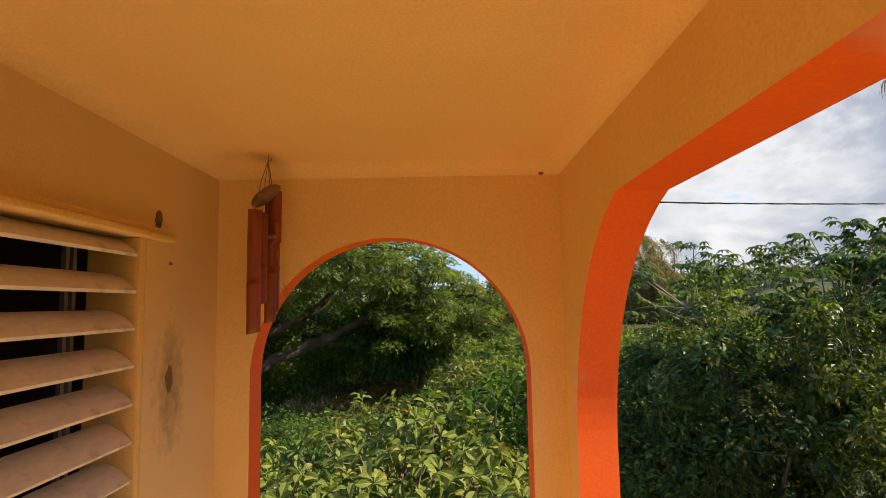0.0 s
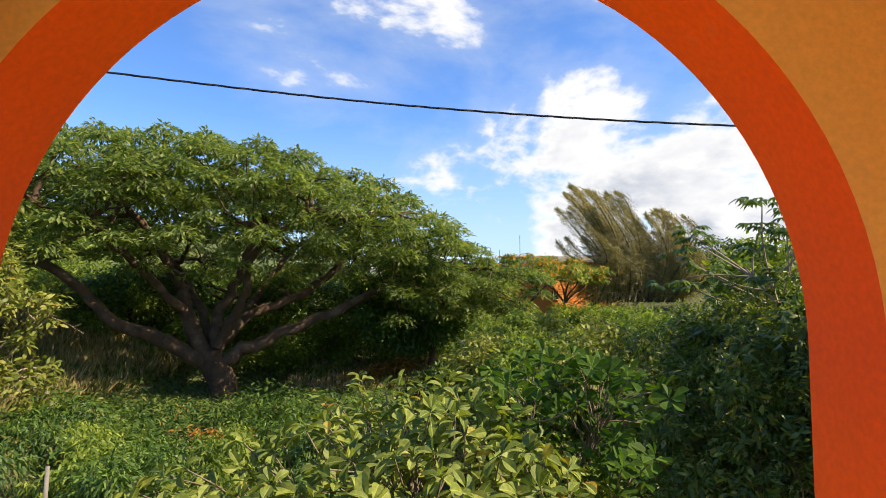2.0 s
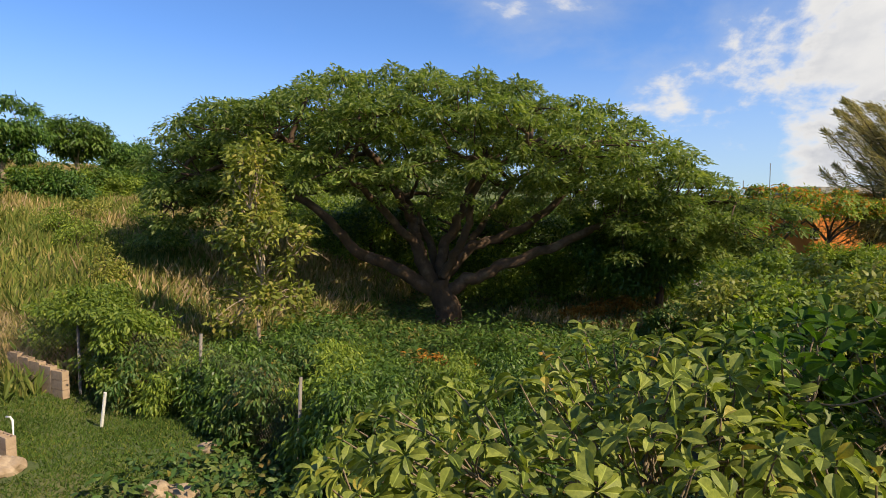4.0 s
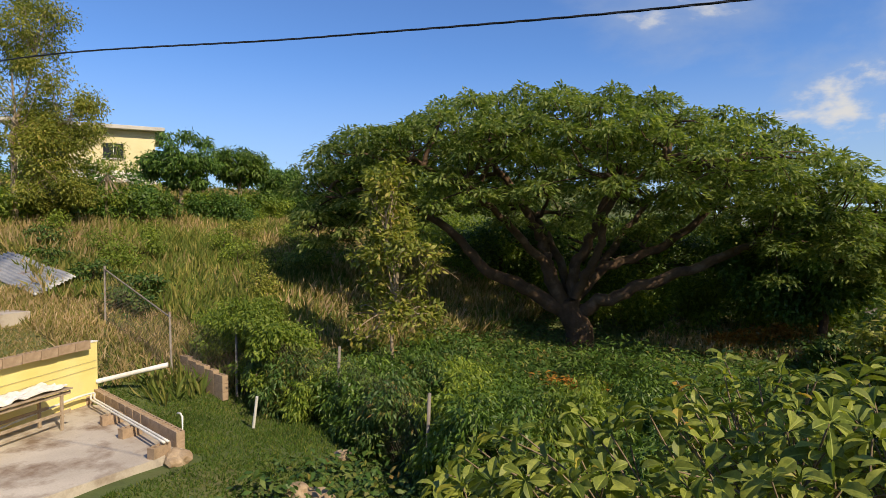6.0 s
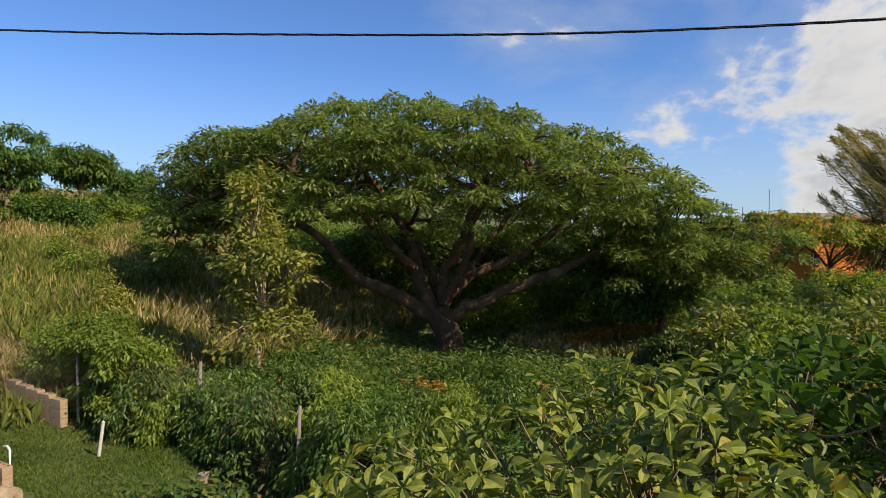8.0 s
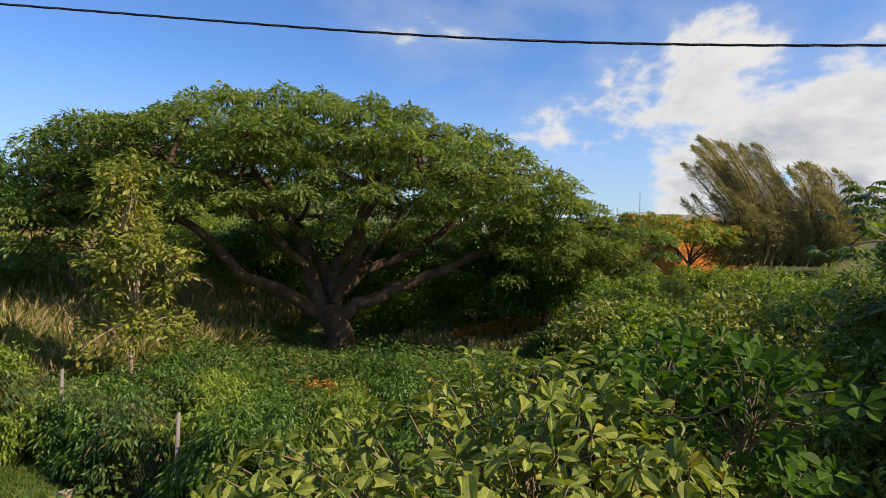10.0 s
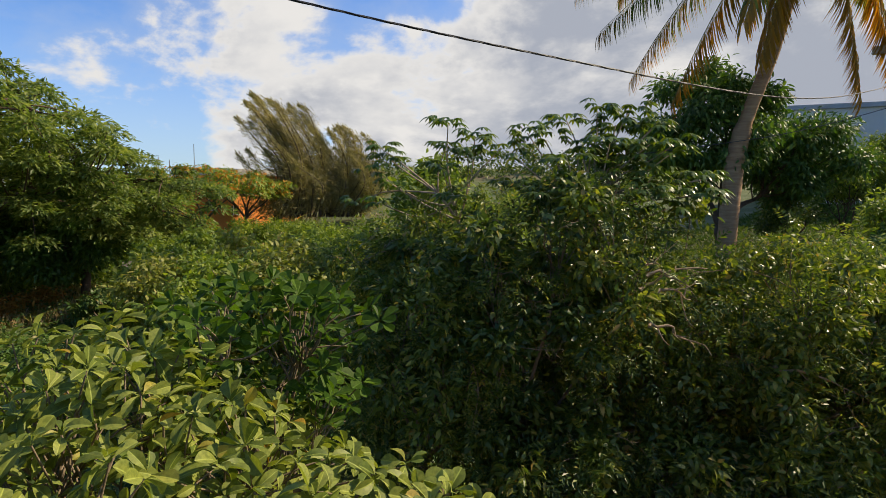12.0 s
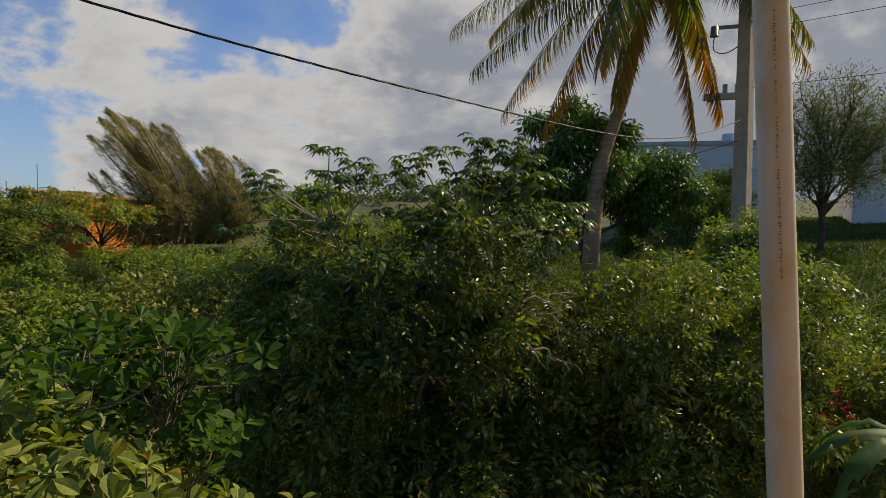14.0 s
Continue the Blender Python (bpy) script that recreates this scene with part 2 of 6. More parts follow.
DIRT = surface("bare_earth", [(0.3, (0.24, 0.14, 0.08)), (0.7, (0.36, 0.23, 0.14))], 1.5, 0.95, 20, 0.8, 0.02)
INSULATOR = plain("grey_porcelain", (0.36, 0.37, 0.38), 0.35)
TANK = plain("blue_tank_plastic", (0.25, 0.42, 0.55), 0.5)

RAIN_BARK = surface("red_brown_bark", [(0.3, (0.062, 0.036, 0.022)), (0.7, (0.125, 0.074, 0.044))], 2.5, 0.9, 14, 0.9, 0.03, stain=(0.20, 0.14, 0.095), stain_scale=1.4)
BARK_DEAD = surface("dry_brown_branch", [(0.3, (0.22, 0.15, 0.09)), (0.7, (0.36, 0.26, 0.16))], 6, 0.85, 40, 0.5, 0.01)
BARK_GREY = surface("grey_brown_bark", [(0.3, (0.15, 0.11, 0.07)), (0.7, (0.28, 0.21, 0.14))], 6, 0.85, 40, 0.5, 0.01)
LEAF_RAIN = leaf_mat("rain_tree_leaf", [(0.0, (0.092, 0.150, 0.044)), (0.5, (0.185, 0.26, 0.075)), (1.0, (0.38, 0.42, 0.15))], 0.45, 0.54, 0.35)
LEAF_DARK = leaf_mat("glossy_dark_leaf", [(0.0, (0.042, 0.084, 0.017)), (0.6, (0.088, 0.145, 0.027)), (0.9, (0.21, 0.26, 0.05)), (1.0, (0.30, 0.24, 0.07))], 0.36, 0.36, 0.8, 0.45)
LEAF_OLIVE = leaf_mat("olive_small_leaf", [(0.0, (0.068, 0.120, 0.022)), (0.6, (0.156, 0.210, 0.037)), (0.92, (0.36, 0.38, 0.075)), (1.0, (0.44, 0.29, 0.10))], 0.36, 0.42, 0.8, 0.45)
LEAF_MANGO = leaf_mat("mango_leaf", [(0.0, (0.040, 0.105, 0.020)), (0.6, (0.085, 0.185, 0.033)), (1.0, (0.18, 0.28, 0.055))], 0.5, 0.34, 0.4, 0.5)
LEAF_LIGHT = leaf_mat("light_green_leaf", [(0.0, (0.115, 0.190, 0.030)), (0.6, (0.215, 0.295, 0.046)), (1.0, (0.36, 0.42, 0.080))], 0.5, 0.45, 0.5)
LEAF_YELLOW = leaf_mat("yellowish_leaf", [(0.0, (0.15, 0.19, 0.036)), (0.55, (0.27, 0.30, 0.060)), (0.9, (0.40, 0.385, 0.095)), (1.0, (0.46, 0.35, 0.10))], 0.5, 0.45, 0.6)
LEAF_BRIGHT = leaf_mat("bright_vine_leaf", [(0.0, (0.045, 0.100, 0.018)), (0.6, (0.092, 0.170, 0.028)), (1.0, (0.18, 0.265, 0.050))], 0.42, 0.32, 0.9)
LEAF_PALMATE = leaf_mat("fingered_leaf", [(0.0, (0.055, 0.115, 0.024)), (0.7, (0.12, 0.19, 0.036)), (1.0, (0.22, 0.27, 0.05))], 0.34, 0.38, 0.9)
LEAF_WEED = leaf_mat("weed_leaf", [(0.0, (0.040, 0.095, 0.022)), (0.5, (0.075, 0.150, 0.032)), (0.9, (0.15, 0.20, 0.05)), (1.0, (0.26, 0.17, 0.05))], 0.5, 0.3, 0.6)
GRASS_DRY = leaf_mat("tall_dry_grass", [(0.0, (0.17, 0.19, 0.05)), (0.35, (0.31, 0.27, 0.10)), (0.7, (0.48, 0.34, 0.19)), (1.0, (0.58, 0.42, 0.29))], 0.7, 0.3, 0.22, 0.2)
GRASS_GREEN = leaf_mat("tall_green_grass", [(0.0, (0.10, 0.155, 0.034)), (0.6, (0.19, 0.225, 0.055)), (1.0, (0.36, 0.31, 0.11))], 0.65, 0.3, 0.3, 0.2)
GRASS_LAWN = leaf_mat("short_green_grass", [(0.0, (0.052, 0.106, 0.019)), (0.7, (0.098, 0.160, 0.031)), (1.0, (0.20, 0.21, 0.055))], 0.6, 0.3, 0.5, 0.2)
LEAF_WISPY = leaf_mat("wispy_grey_green_leaf", [(0.0, (0.075, 0.11, 0.04)), (0.6, (0.14, 0.18, 0.06)), (1.0, (0.26, 0.28, 0.10))], 0.6, 0.35, 0.4)
LEAF_PALM = leaf_mat("coconut_leaflet", [(0.0, (0.115, 0.160, 0.034)), (0.7, (0.22, 0.255, 0.050)), (1.0, (0.38, 0.33, 0.06))], 0.4, 0.5, 0.5)
LEAF_PALM_OLD = leaf_mat("yellowed_palm_leaflet", [(0.0, (0.30, 0.19, 0.030)), (0.6, (0.50, 0.27, 0.030)), (1.0, (0.62, 0.32, 0.030))], 0.5, 0.45, 0.5, glow=(1.1, 0.9, 0.4))
LEAF_CASU = leaf_mat("casuarina_needle", [(0.0, (0.20, 0.18, 0.085)), (0.6, (0.34, 0.29, 0.14)), (1.0, (0.54, 0.44, 0.22))], 0.7, 0.4, 0.25)
FLOWER_ORANGE = leaf_mat("orange_blossom", [(0.0, (0.66, 0.24, 0.03)), (1.0, (0.82, 0.38, 0.06))], 0.6, 0.5, 0.5, glow=(1, 1, 1))
FLOWER_RED = leaf_mat("red_hibiscus", [(0.0, (0.65, 0.03, 0.03)), (1.0, (0.80, 0.07, 0.05))], 0.6, 0.3, 0.5, glow=(1, 1, 1))
FERN_ORANGE = leaf_mat("dry_orange_fern", [(0.0, (0.30, 0.12, 0.02)), (1.0, (0.52, 0.25, 0.04))], 0.7, 0.3, 0.5, glow=(1, 1, 1))
LEAF_BANANA = leaf_mat("banana_leaf", [(0.0, (0.050, 0.125, 0.024)), (1.0, (0.085, 0.175, 0.030))], 0.6, 0.3, 0.9)


def big_leaf_mat(name, lo, hi, old, spec=0.32, trans=0.36):
    """Broad leathery leaf with a pale midrib, tinted leaf by leaf."""
    m, nt, b = nodes(name)
    info = nt.nodes.new("ShaderNodeObjectInfo")
    geo = nt.nodes.new("ShaderNodeNewGeometry")
    s = nt.nodes.new("ShaderNodeMath"); s.operation = "ADD"
    nt.links.new(info.outputs["Random"], s.inputs[0]); nt.links.new(geo.outputs["Random Per Island"], s.inputs[1])
    fr = nt.nodes.new("ShaderNodeMath"); fr.operation = "FRACT"
    nt.links.new(s.outputs[0], fr.inputs[0])
    r = ramp(nt, [(0.0, lo), (0.75, hi), (0.965, tuple(v * 1.15 for v in hi)), (1.0, old)])
    nt.links.new(fr.outputs[0], r.inputs[0])
    n = noise_tex(nt, 42, 5, 0.65)
    nr = ramp(nt, [(0.34, (0.62, 0.66, 0.60)), (0.66, (1.14, 1.10, 1.02))])
    nt.links.new(n.outputs["Fac"], nr.inputs[0])
    col = mixed(nt, r.outputs[0], nr.outputs[0], 1.0, "MULTIPLY")
    at = nt.nodes.new("ShaderNodeAttribute"); at.attribute_name = "rib"
    col = mixed(nt, col, tuple(min(1, v * 1.9) for v in hi), at.outputs["Fac"])
    nt.links.new(col, b.inputs["Base Color"])
    b.inputs["Roughness"].default_value = 0.5
    b.inputs["Specular IOR Level"].default_value = spec
    tr = nt.nodes.new("ShaderNodeBsdfTranslucent")
    nt.links.new(mixed(nt, col, (1.1, 1.15, 0.5), 1.0, "MULTIPLY"), tr.inputs["Color"])
    mx = nt.nodes.new("ShaderNodeMixShader"); mx.inputs[0].default_value = trans
    nt.links.new(b.outputs[0], mx.inputs[1]); nt.links.new(tr.outputs[0], mx.inputs[2])
    nt.links.new(mx.outputs[0], nt.nodes["Material Output"].inputs["Surface"])
    return m


LEAF_BROAD = big_leaf_mat("broad_leathery_leaf", (0.125, 0.185, 0.034), (0.30, 0.345, 0.080), (0.46, 0.24, 0.035))
LEAF_BROAD_DARK = big_leaf_mat("broad_dark_leaf", (0.034, 0.088, 0.012), (0.078, 0.155, 0.022), (0.13, 0.20, 0.03), 0.14, 0.45)

# ---- building helpers ----
def thing(name, loc, label, category, group="", kind=""):
    e = new(name)
    e.empty_display_size = 0.2
    e.location = loc
    return tagged(e, label, category, group, kind)


def part(name, me, mat, parent=None, label=""):
    """Links a bmesh or mesh, built in world places, as one mesh object under a thing."""
    if isinstance(me, bmesh.types.BMesh):
        bm, me = me, bpy.data.meshes.new(name)
        bm.to_mesh(me)
        bm.free()
    if not me.materials:
        for m in mat if isinstance(mat, (list, tuple)) else [mat]:
            me.materials.append(m)
    ob = new(name, me)
    if parent:
        ob.parent = parent
        if parent.type == "EMPTY":
            ob.matrix_parent_inverse = Matrix.Translation(-parent.location)
    if label:
        tagged(ob, label)
    return ob


def np_mesh(name, V, F, smooth=False):
    """A mesh from vertices (n, 3) and faces (m, k)."""
    V, F = np.asarray(V, dtype=np.float32), np.asarray(F, dtype=np.int32)
    me = bpy.data.meshes.new(name)
    me.vertices.add(len(V))
    me.vertices.foreach_set("co", V.ravel())
    k = F.shape[1]
    me.loops.add(F.size)
    me.loops.foreach_set("vertex_index", F.ravel())
    me.polygons.add(len(F))
    me.polygons.foreach_set("loop_start", np.arange(0, F.size, k, dtype=np.int32))
    me.polygons.foreach_set("use_smooth", np.full(len(F), smooth))
    me.update(calc_edges=True)
    return me


class Quads:
    """Gathers quads for one mesh."""
    def __init__(self):
        self.v, self.f, self.n = [], [], 0

    def add(self, V, F):
        V = np.asarray(V, dtype=float)
        self.v.append(V)
        self.f.append(np.asarray(F, dtype=int) + self.n)
        self.n += len(V)

    def tube(self, pts, radii, sides=6, cap=True):
        pts = np.asarray(pts, dtype=float)
        radii = np.broadcast_to(np.asarray(radii, dtype=float), (len(pts),))
        tan = np.gradient(pts, axis=0)
        tan /= np.linalg.norm(tan, axis=1, keepdims=True) + 1e-9
        ref = np.array([0.0, 0.0, 1.0]) if abs(tan[:, 2]).mean() < 0.8 else np.array([1.0, 0.0, 0.0])
        a = np.cross(tan, ref)
        a /= np.linalg.norm(a, axis=1, keepdims=True) + 1e-9
        b = np.cross(tan, a)
        ang = np.linspace(0, 2 * np.pi, sides, endpoint=False)
        ring = pts[:, None] + radii[:, None, None] * (np.cos(ang)[None, :, None] * a[:, None] + np.sin(ang)[None, :, None] * b[:, None])
        V = ring.reshape(-1, 3)
        F = []
        for i in range(len(pts) - 1):
            for j in range(sides):
                k = (j + 1) % sides
                F.append((i * sides + j, i * sides + k, (i + 1) * sides + k, (i + 1) * sides + j))
        if cap and sides % 2 == 0:
            for o in (0, (len(pts) - 1) * sides):
                for j in range(0, sides - 2, 2):
                    F.append((o, o + j + 1, o + j + 2, o + (j + 3) % sides))
        self.add(V, F)

    def box(self, c, s, rz=0.0, tilt=None):
        c, s = np.asarray(c, dtype=float), np.asarray(s, dtype=float) / 2
        V = np.array([(x, y, z) for x in (-1, 1) for y in (-1, 1) for z in (-1, 1)]) * s
        R = np.array(Euler((tilt or (0, 0, 0))[:2] + (rz,) if tilt else (0, 0, rz)).to_matrix())
        self.add(V @ R.T + c, [(0, 1, 3, 2), (4, 6, 7, 5), (0, 4, 5, 1), (2, 3, 7, 6), (0, 2, 6, 4), (1, 5, 7, 3)])

    def mesh(self, name, smooth=False):
        return np_mesh(name, np.vstack(self.v), np.vstack(self.f), smooth)


def beveled(c, s, bev=0.01, rz=0.0, seg=2):
    bm = bmesh.new()
    bmesh.ops.create_cube(bm, size=1)
    bmesh.ops.transform(bm, matrix=Matrix.Diagonal((*s, 1)), verts=bm.verts)
    bmesh.ops.bevel(bm, geom=bm.edges[:], offset=bev, segments=seg, affect="EDGES", profile=0.6)
    bmesh.ops.transform(bm, matrix=Matrix.Translation(c) @ Matrix.Rotation(rz, 4, "Z"), verts=bm.verts)
    return bm


def curve_pts(pts, n=12, wob=0.0, rng=None):
    """A smooth line of n points through a few."""
    pts = np.asarray(pts, dtype=float)
    t = np.linspace(0, len(pts) - 1, n)
    i = np.clip(t.astype(int), 0, len(pts) - 2)
    u = (t - i)[:, None]
    p0, p1, p2, p3 = pts[np.maximum(i - 1, 0)], pts[i], pts[i + 1], pts[np.minimum(i + 2, len(pts) - 1)]
    q = 0.5 * (2 * p1 + (p2 - p0) * u + (2 * p0 - 5 * p1 + 4 * p2 - p3) * u ** 2 + (3 * p1 - p0 - 3 * p2 + p3) * u ** 3)
    if wob and rng is not None:
        q[1:-1] += rng.normal(0, wob, (n - 2, 3))
    return q


def unit(v):
    return v / (np.linalg.norm(v, axis=-1, keepdims=True) + 1e-9)


# leaf outlines: along, across, lift; then triangles
SHAPES = {
    "diamond": (np.array([(0, 0, 0), (0.45, 0.5, 0.07), (1, 0, -0.06), (0.45, -0.5, 0.07)]), np.array([(0, 1, 2), (0, 2, 3)])),
    "lance": (np.array([(0, 0, 0), (0.35, 0.5, 0.03), (0.35, -0.5, 0.03), (0.7, 0.36, -0.07), (0.7, -0.36, -0.07), (1, 0, -0.24)]),
              np.array([(0, 1, 2), (1, 3, 2), (2, 3, 4), (3, 5, 4)])),
    "blade": (np.array([(0, 0.5, 0), (0, -0.5, 0), (0.6, 0.3, 0.02), (1, 0, -0.12)]), np.array([(0, 1, 2), (1, 3, 2)])),
}


def leaf_mesh(name, pos, fwd, up, length, width, shape="diamond"):
    T, F = SHAPES[shape]
    fwd = unit(fwd)
    side = unit(np.cross(fwd, up))
    nor = np.cross(side, fwd)
    n, k = len(pos), len(T)
    length, width = np.broadcast_to(length, (n,)), np.broadcast_to(width, (n,))
    V = (pos[:, None] + T[None, :, 0, None] * (fwd * length[:, None])[:, None] + T[None, :, 1, None] * (side * width[:, None])[:, None]
         + T[None, :, 2, None] * (nor * length[:, None])[:, None])
    faces = (F[None] + (np.arange(n) * k)[:, None, None]).reshape(-1, 3)
    return np_mesh(name, V.reshape(-1, 3), faces)


def foliage(rng, centers, radius, count, length, width, droop=0.3, flat=0.5, spread=0.9, shell=0.6, flat_leaf=0.6):
    """Leaf places in uneven clumps round the centres: pos, fwd, up, length, width."""
    centers = np.asarray(centers, dtype=float)
    radius = np.broadcast_to(np.asarray(radius, dtype=float), (len(centers),))
    cnt = np.maximum(1, (np.broadcast_to(count, (len(centers),)) * rng.uniform(0.6, 1.4, len(centers))).astype(int))
    idx = np.repeat(np.arange(len(centers)), cnt)
    n = len(idx)
    d = unit(rng.normal(size=(n, 3)))
    r = rng.uniform(0, 1, n) ** (1 - shell * 0.7)
    off = d * r[:, None] * radius[idx][:, None] * np.array([1, 1, flat]) * rng.uniform(0.75, 1.2, (n, 1))
    pos = centers[idx] + off
    fwd = unit(d * np.array([1, 1, 0.5]) * spread + rng.normal(size=(n, 3)) * 0.55 + np.array([0, 0, -droop]))
    up = unit(rng.normal(size=(n, 3)) * (1 - flat_leaf) + np.array([0, 0, 1.0]) * flat_leaf + d * 0.25)
    s = rng.uniform(0.65, 1.25, n)
    return pos, fwd, up, length * s, width * s * rng.uniform(0.85, 1.15, n)


def crown_part(name, rng, parent, mat, centers, radius, count, length, width, shape="diamond", label="", **kw):
    ob = part(name, leaf_mesh(name, *foliage(rng, centers, radius, count, length, width, **kw), shape), mat, parent, label)
    ob["kind"] = "stuff"
    return ob


def pinnate_part(name, rng, parent, mat, centers, radius, count, rachis, leaflet, width, pairs=5, label="", **kw):
    """Feathered leaves: leaflets in two rows along drooping stalks."""
    pos, fwd, up, ln, _ = foliage(rng, centers, radius, count, rachis, 0.01, **kw)
    side = unit(np.cross(fwd, up))
    nor = np.cross(side, fwd)
    P, D, U, L = [], [], [], []
    for k in range(pairs):
        s = 0.25 + 0.75 * k / (pairs - 1)
        for sg in (-1, 1):
            P.append(pos + fwd * (ln * s)[:, None] + np.array([0, 0, -0.25]) * (ln * s * s)[:, None])
            D.append(side * sg + fwd * (0.35 + 0.9 * s * s) + np.array([0, 0, -0.25]) + rng.normal(0, 0.15, pos.shape))
            U.append(nor + rng.normal(0, 0.2, pos.shape))
            L.append(leaflet * ln / rachis * rng.uniform(0.75, 1.15, len(pos)) * (1 - 0.25 * s))
    L = np.concatenate(L)
    ob = part(name, leaf_mesh(name, np.vstack(P), np.vstack(D), np.vstack(U), L, width * L / leaflet, "diamond"), mat, parent, label)
    ob["kind"] = "stuff"
    return ob


def dead_twigs(rng, parent, starts, length, mat, r=0.006, name="bare_twig"):
    """Bare forked twigs sticking out of a crown."""
    q = Quads()
    for s in starts:
        d = unit(rng.normal(size=3) * [1, 1, 0.5] + [0, -0.5, 0.15])
        e = s + d * length * rng.uniform(0.6, 1.3)
        line = curve_pts([s, (s + e) / 2 + rng.normal(0, 0.09, 3) * length, e], 9)
        q.tube(line, np.linspace(r, r * 0.3, 9), 5, cap=False)
        for j in (3, 5, 6, 7):
            b = line[j] + unit(d + rng.normal(0, 0.7, 3)) * length * rng.uniform(0.15, 0.45)
            q.tube(curve_pts([line[j], (line[j] + b) / 2 + rng.normal(0, 0.03, 3) * length, b], 5), np.linspace(r * 0.55, r * 0.2, 5), 4, cap=False)
    part(name, q.mesh(name, True), mat, parent, "bare pale dead twigs")["kind"] = "stuff"


def woody(rng, parent, base, fork, centers, r0, limbs=5, mat=None, twig=0.012, lean=None, trunk_name="trunk", wob=0.06, limb_r=0.62):
    """Trunk, main limbs and the twigs out to every clump."""
    mat = mat or BARK
    base, fork, centers = np.asarray(base, float), np.asarray(fork, float), np.asarray(centers, float)
    q = Quads()
    mid = (base + fork) / 2 + (np.asarray(lean, float) if lean is not None else rng.normal(0, 0.08, 3))
    line = curve_pts([base - [0, 0, 0.25], mid, fork], 9, 0.015 * r0 * 10, rng)
    rad = np.interp(np.linspace(0, 1, 9), [0, 0.12, 0.45, 1], [r0 * 1.55, r0 * 1.12, r0 * 0.9, r0 * 0.8])
    q.tube(line, rad, 10)
    part(trunk_name, q.mesh(trunk_name, True), mat, parent)
    # group the clumps into limbs by direction
    cent = centers[rng.choice(len(centers), min(limbs, len(centers)), replace=False)]
    for _ in range(8):
        own = np.argmin(((centers[:, None] - cent[None]) ** 2).sum(-1), axis=1)
        cent = np.array([centers[own == i].mean(0) if (own == i).any() else cent[i] for i in range(len(cent))])
    for i in range(len(cent)):
        mine = centers[own == i]
        if not len(mine):
            continue
        end = cent[i] * 0.92 + fork * 0.08
        d = end - fork
        dn = np.linalg.norm(d)
        k1 = fork + d * 0.3 + np.array([0, 0, 0.04 * dn]) + rng.normal(0, wob * dn, 3) * 0.5
        k2 = fork + d * 0.65 + np.array([0, 0, -0.03 * dn]) + rng.normal(0, wob * dn, 3) * 0.6
        limb = curve_pts([fork - unit(d) * r0 * 0.3, k1, k2, end], 12, wob * 0.2 * r0, rng)
        q = Quads()
        q.tube(limb, np.linspace(r0 * limb_r, r0 * 0.12, 12), 8)
        tw = Quads()
        for c in mine:
            j = int(np.clip(np.argmin(((limb - c) ** 2).sum(-1)) - rng.integers(1, 4), 3, 11))
            s = limb[j]
            m = s + (c - s) * 0.5 + rng.normal(0, 0.07, 3) * np.linalg.norm(c - s)
            tw.tube(curve_pts([s, m, c], 6), np.linspace(max(r0 * 0.16, twig * 1.6), twig, 6), 5, cap=False)
        part("limb", q.mesh("limb", True), mat, parent)
        ob = part("twig", tw.mesh("twig", True), mat, parent)
        ob["kind"] = "stuff"


def ground_z(x, y):
    x, y = np.asarray(x, float), np.asarray(y, float)
    sp = lambda u, w: w * np.logaddexp(0, u / w)
    hill = 0.26 * sp(-(x + 11), 3.0) * (1 - 0.75 / (1 + np.exp(-(-x - 60) / 8)))
    right = 0.17 * sp(x - 12, 3.0) * (1 - 0.8 / (1 + np.exp(-(x - 60) / 8)))
    far = 0.10 * sp(y - 40, 5.0) * (1 - 0.8 / (1 + np.exp(-(y - 120) / 20)))
    sg = lambda u: 1 / (1 + np.exp(-np.clip(u, -40, 40)))
    bank = 0.42 * np.exp(-((x + 9.0) ** 2 / 6 + (y - 7.6) ** 2 / 12))
    z = -3.15 + hill + right + far + bank + 0.08 * np.sin(x * 0.7 + 1) * np.cos(y * 0.6) + 0.05 * np.sin(x * 1.9 + y * 1.3)
    z = z - 0.6 * np.exp(-((x + 9.5) ** 2 / 40 + (y - 25) ** 2 / 26))
    yard = sg((x + 15.7) / 0.2) * sg((-10.2 - x) / 0.2) * sg((8.2 - y) / 0.2)
    return z * (1 - yard) + np.minimum(z, -2.6) * yard


def on_ground(x, y, dz=0.0):
    return (x, y, float(ground_z(x, y)) + dz)

# ---- porch ----
BACK_Y, THICK = 2.095, 0.13
LEFT_X, RIGHT_X = -0.829, 0.418
CEIL = 2.235
REAR_Y = -1.9
ARCH_L, ARCH_R, ARCH_TOP = -0.706, 0.294, 1.962


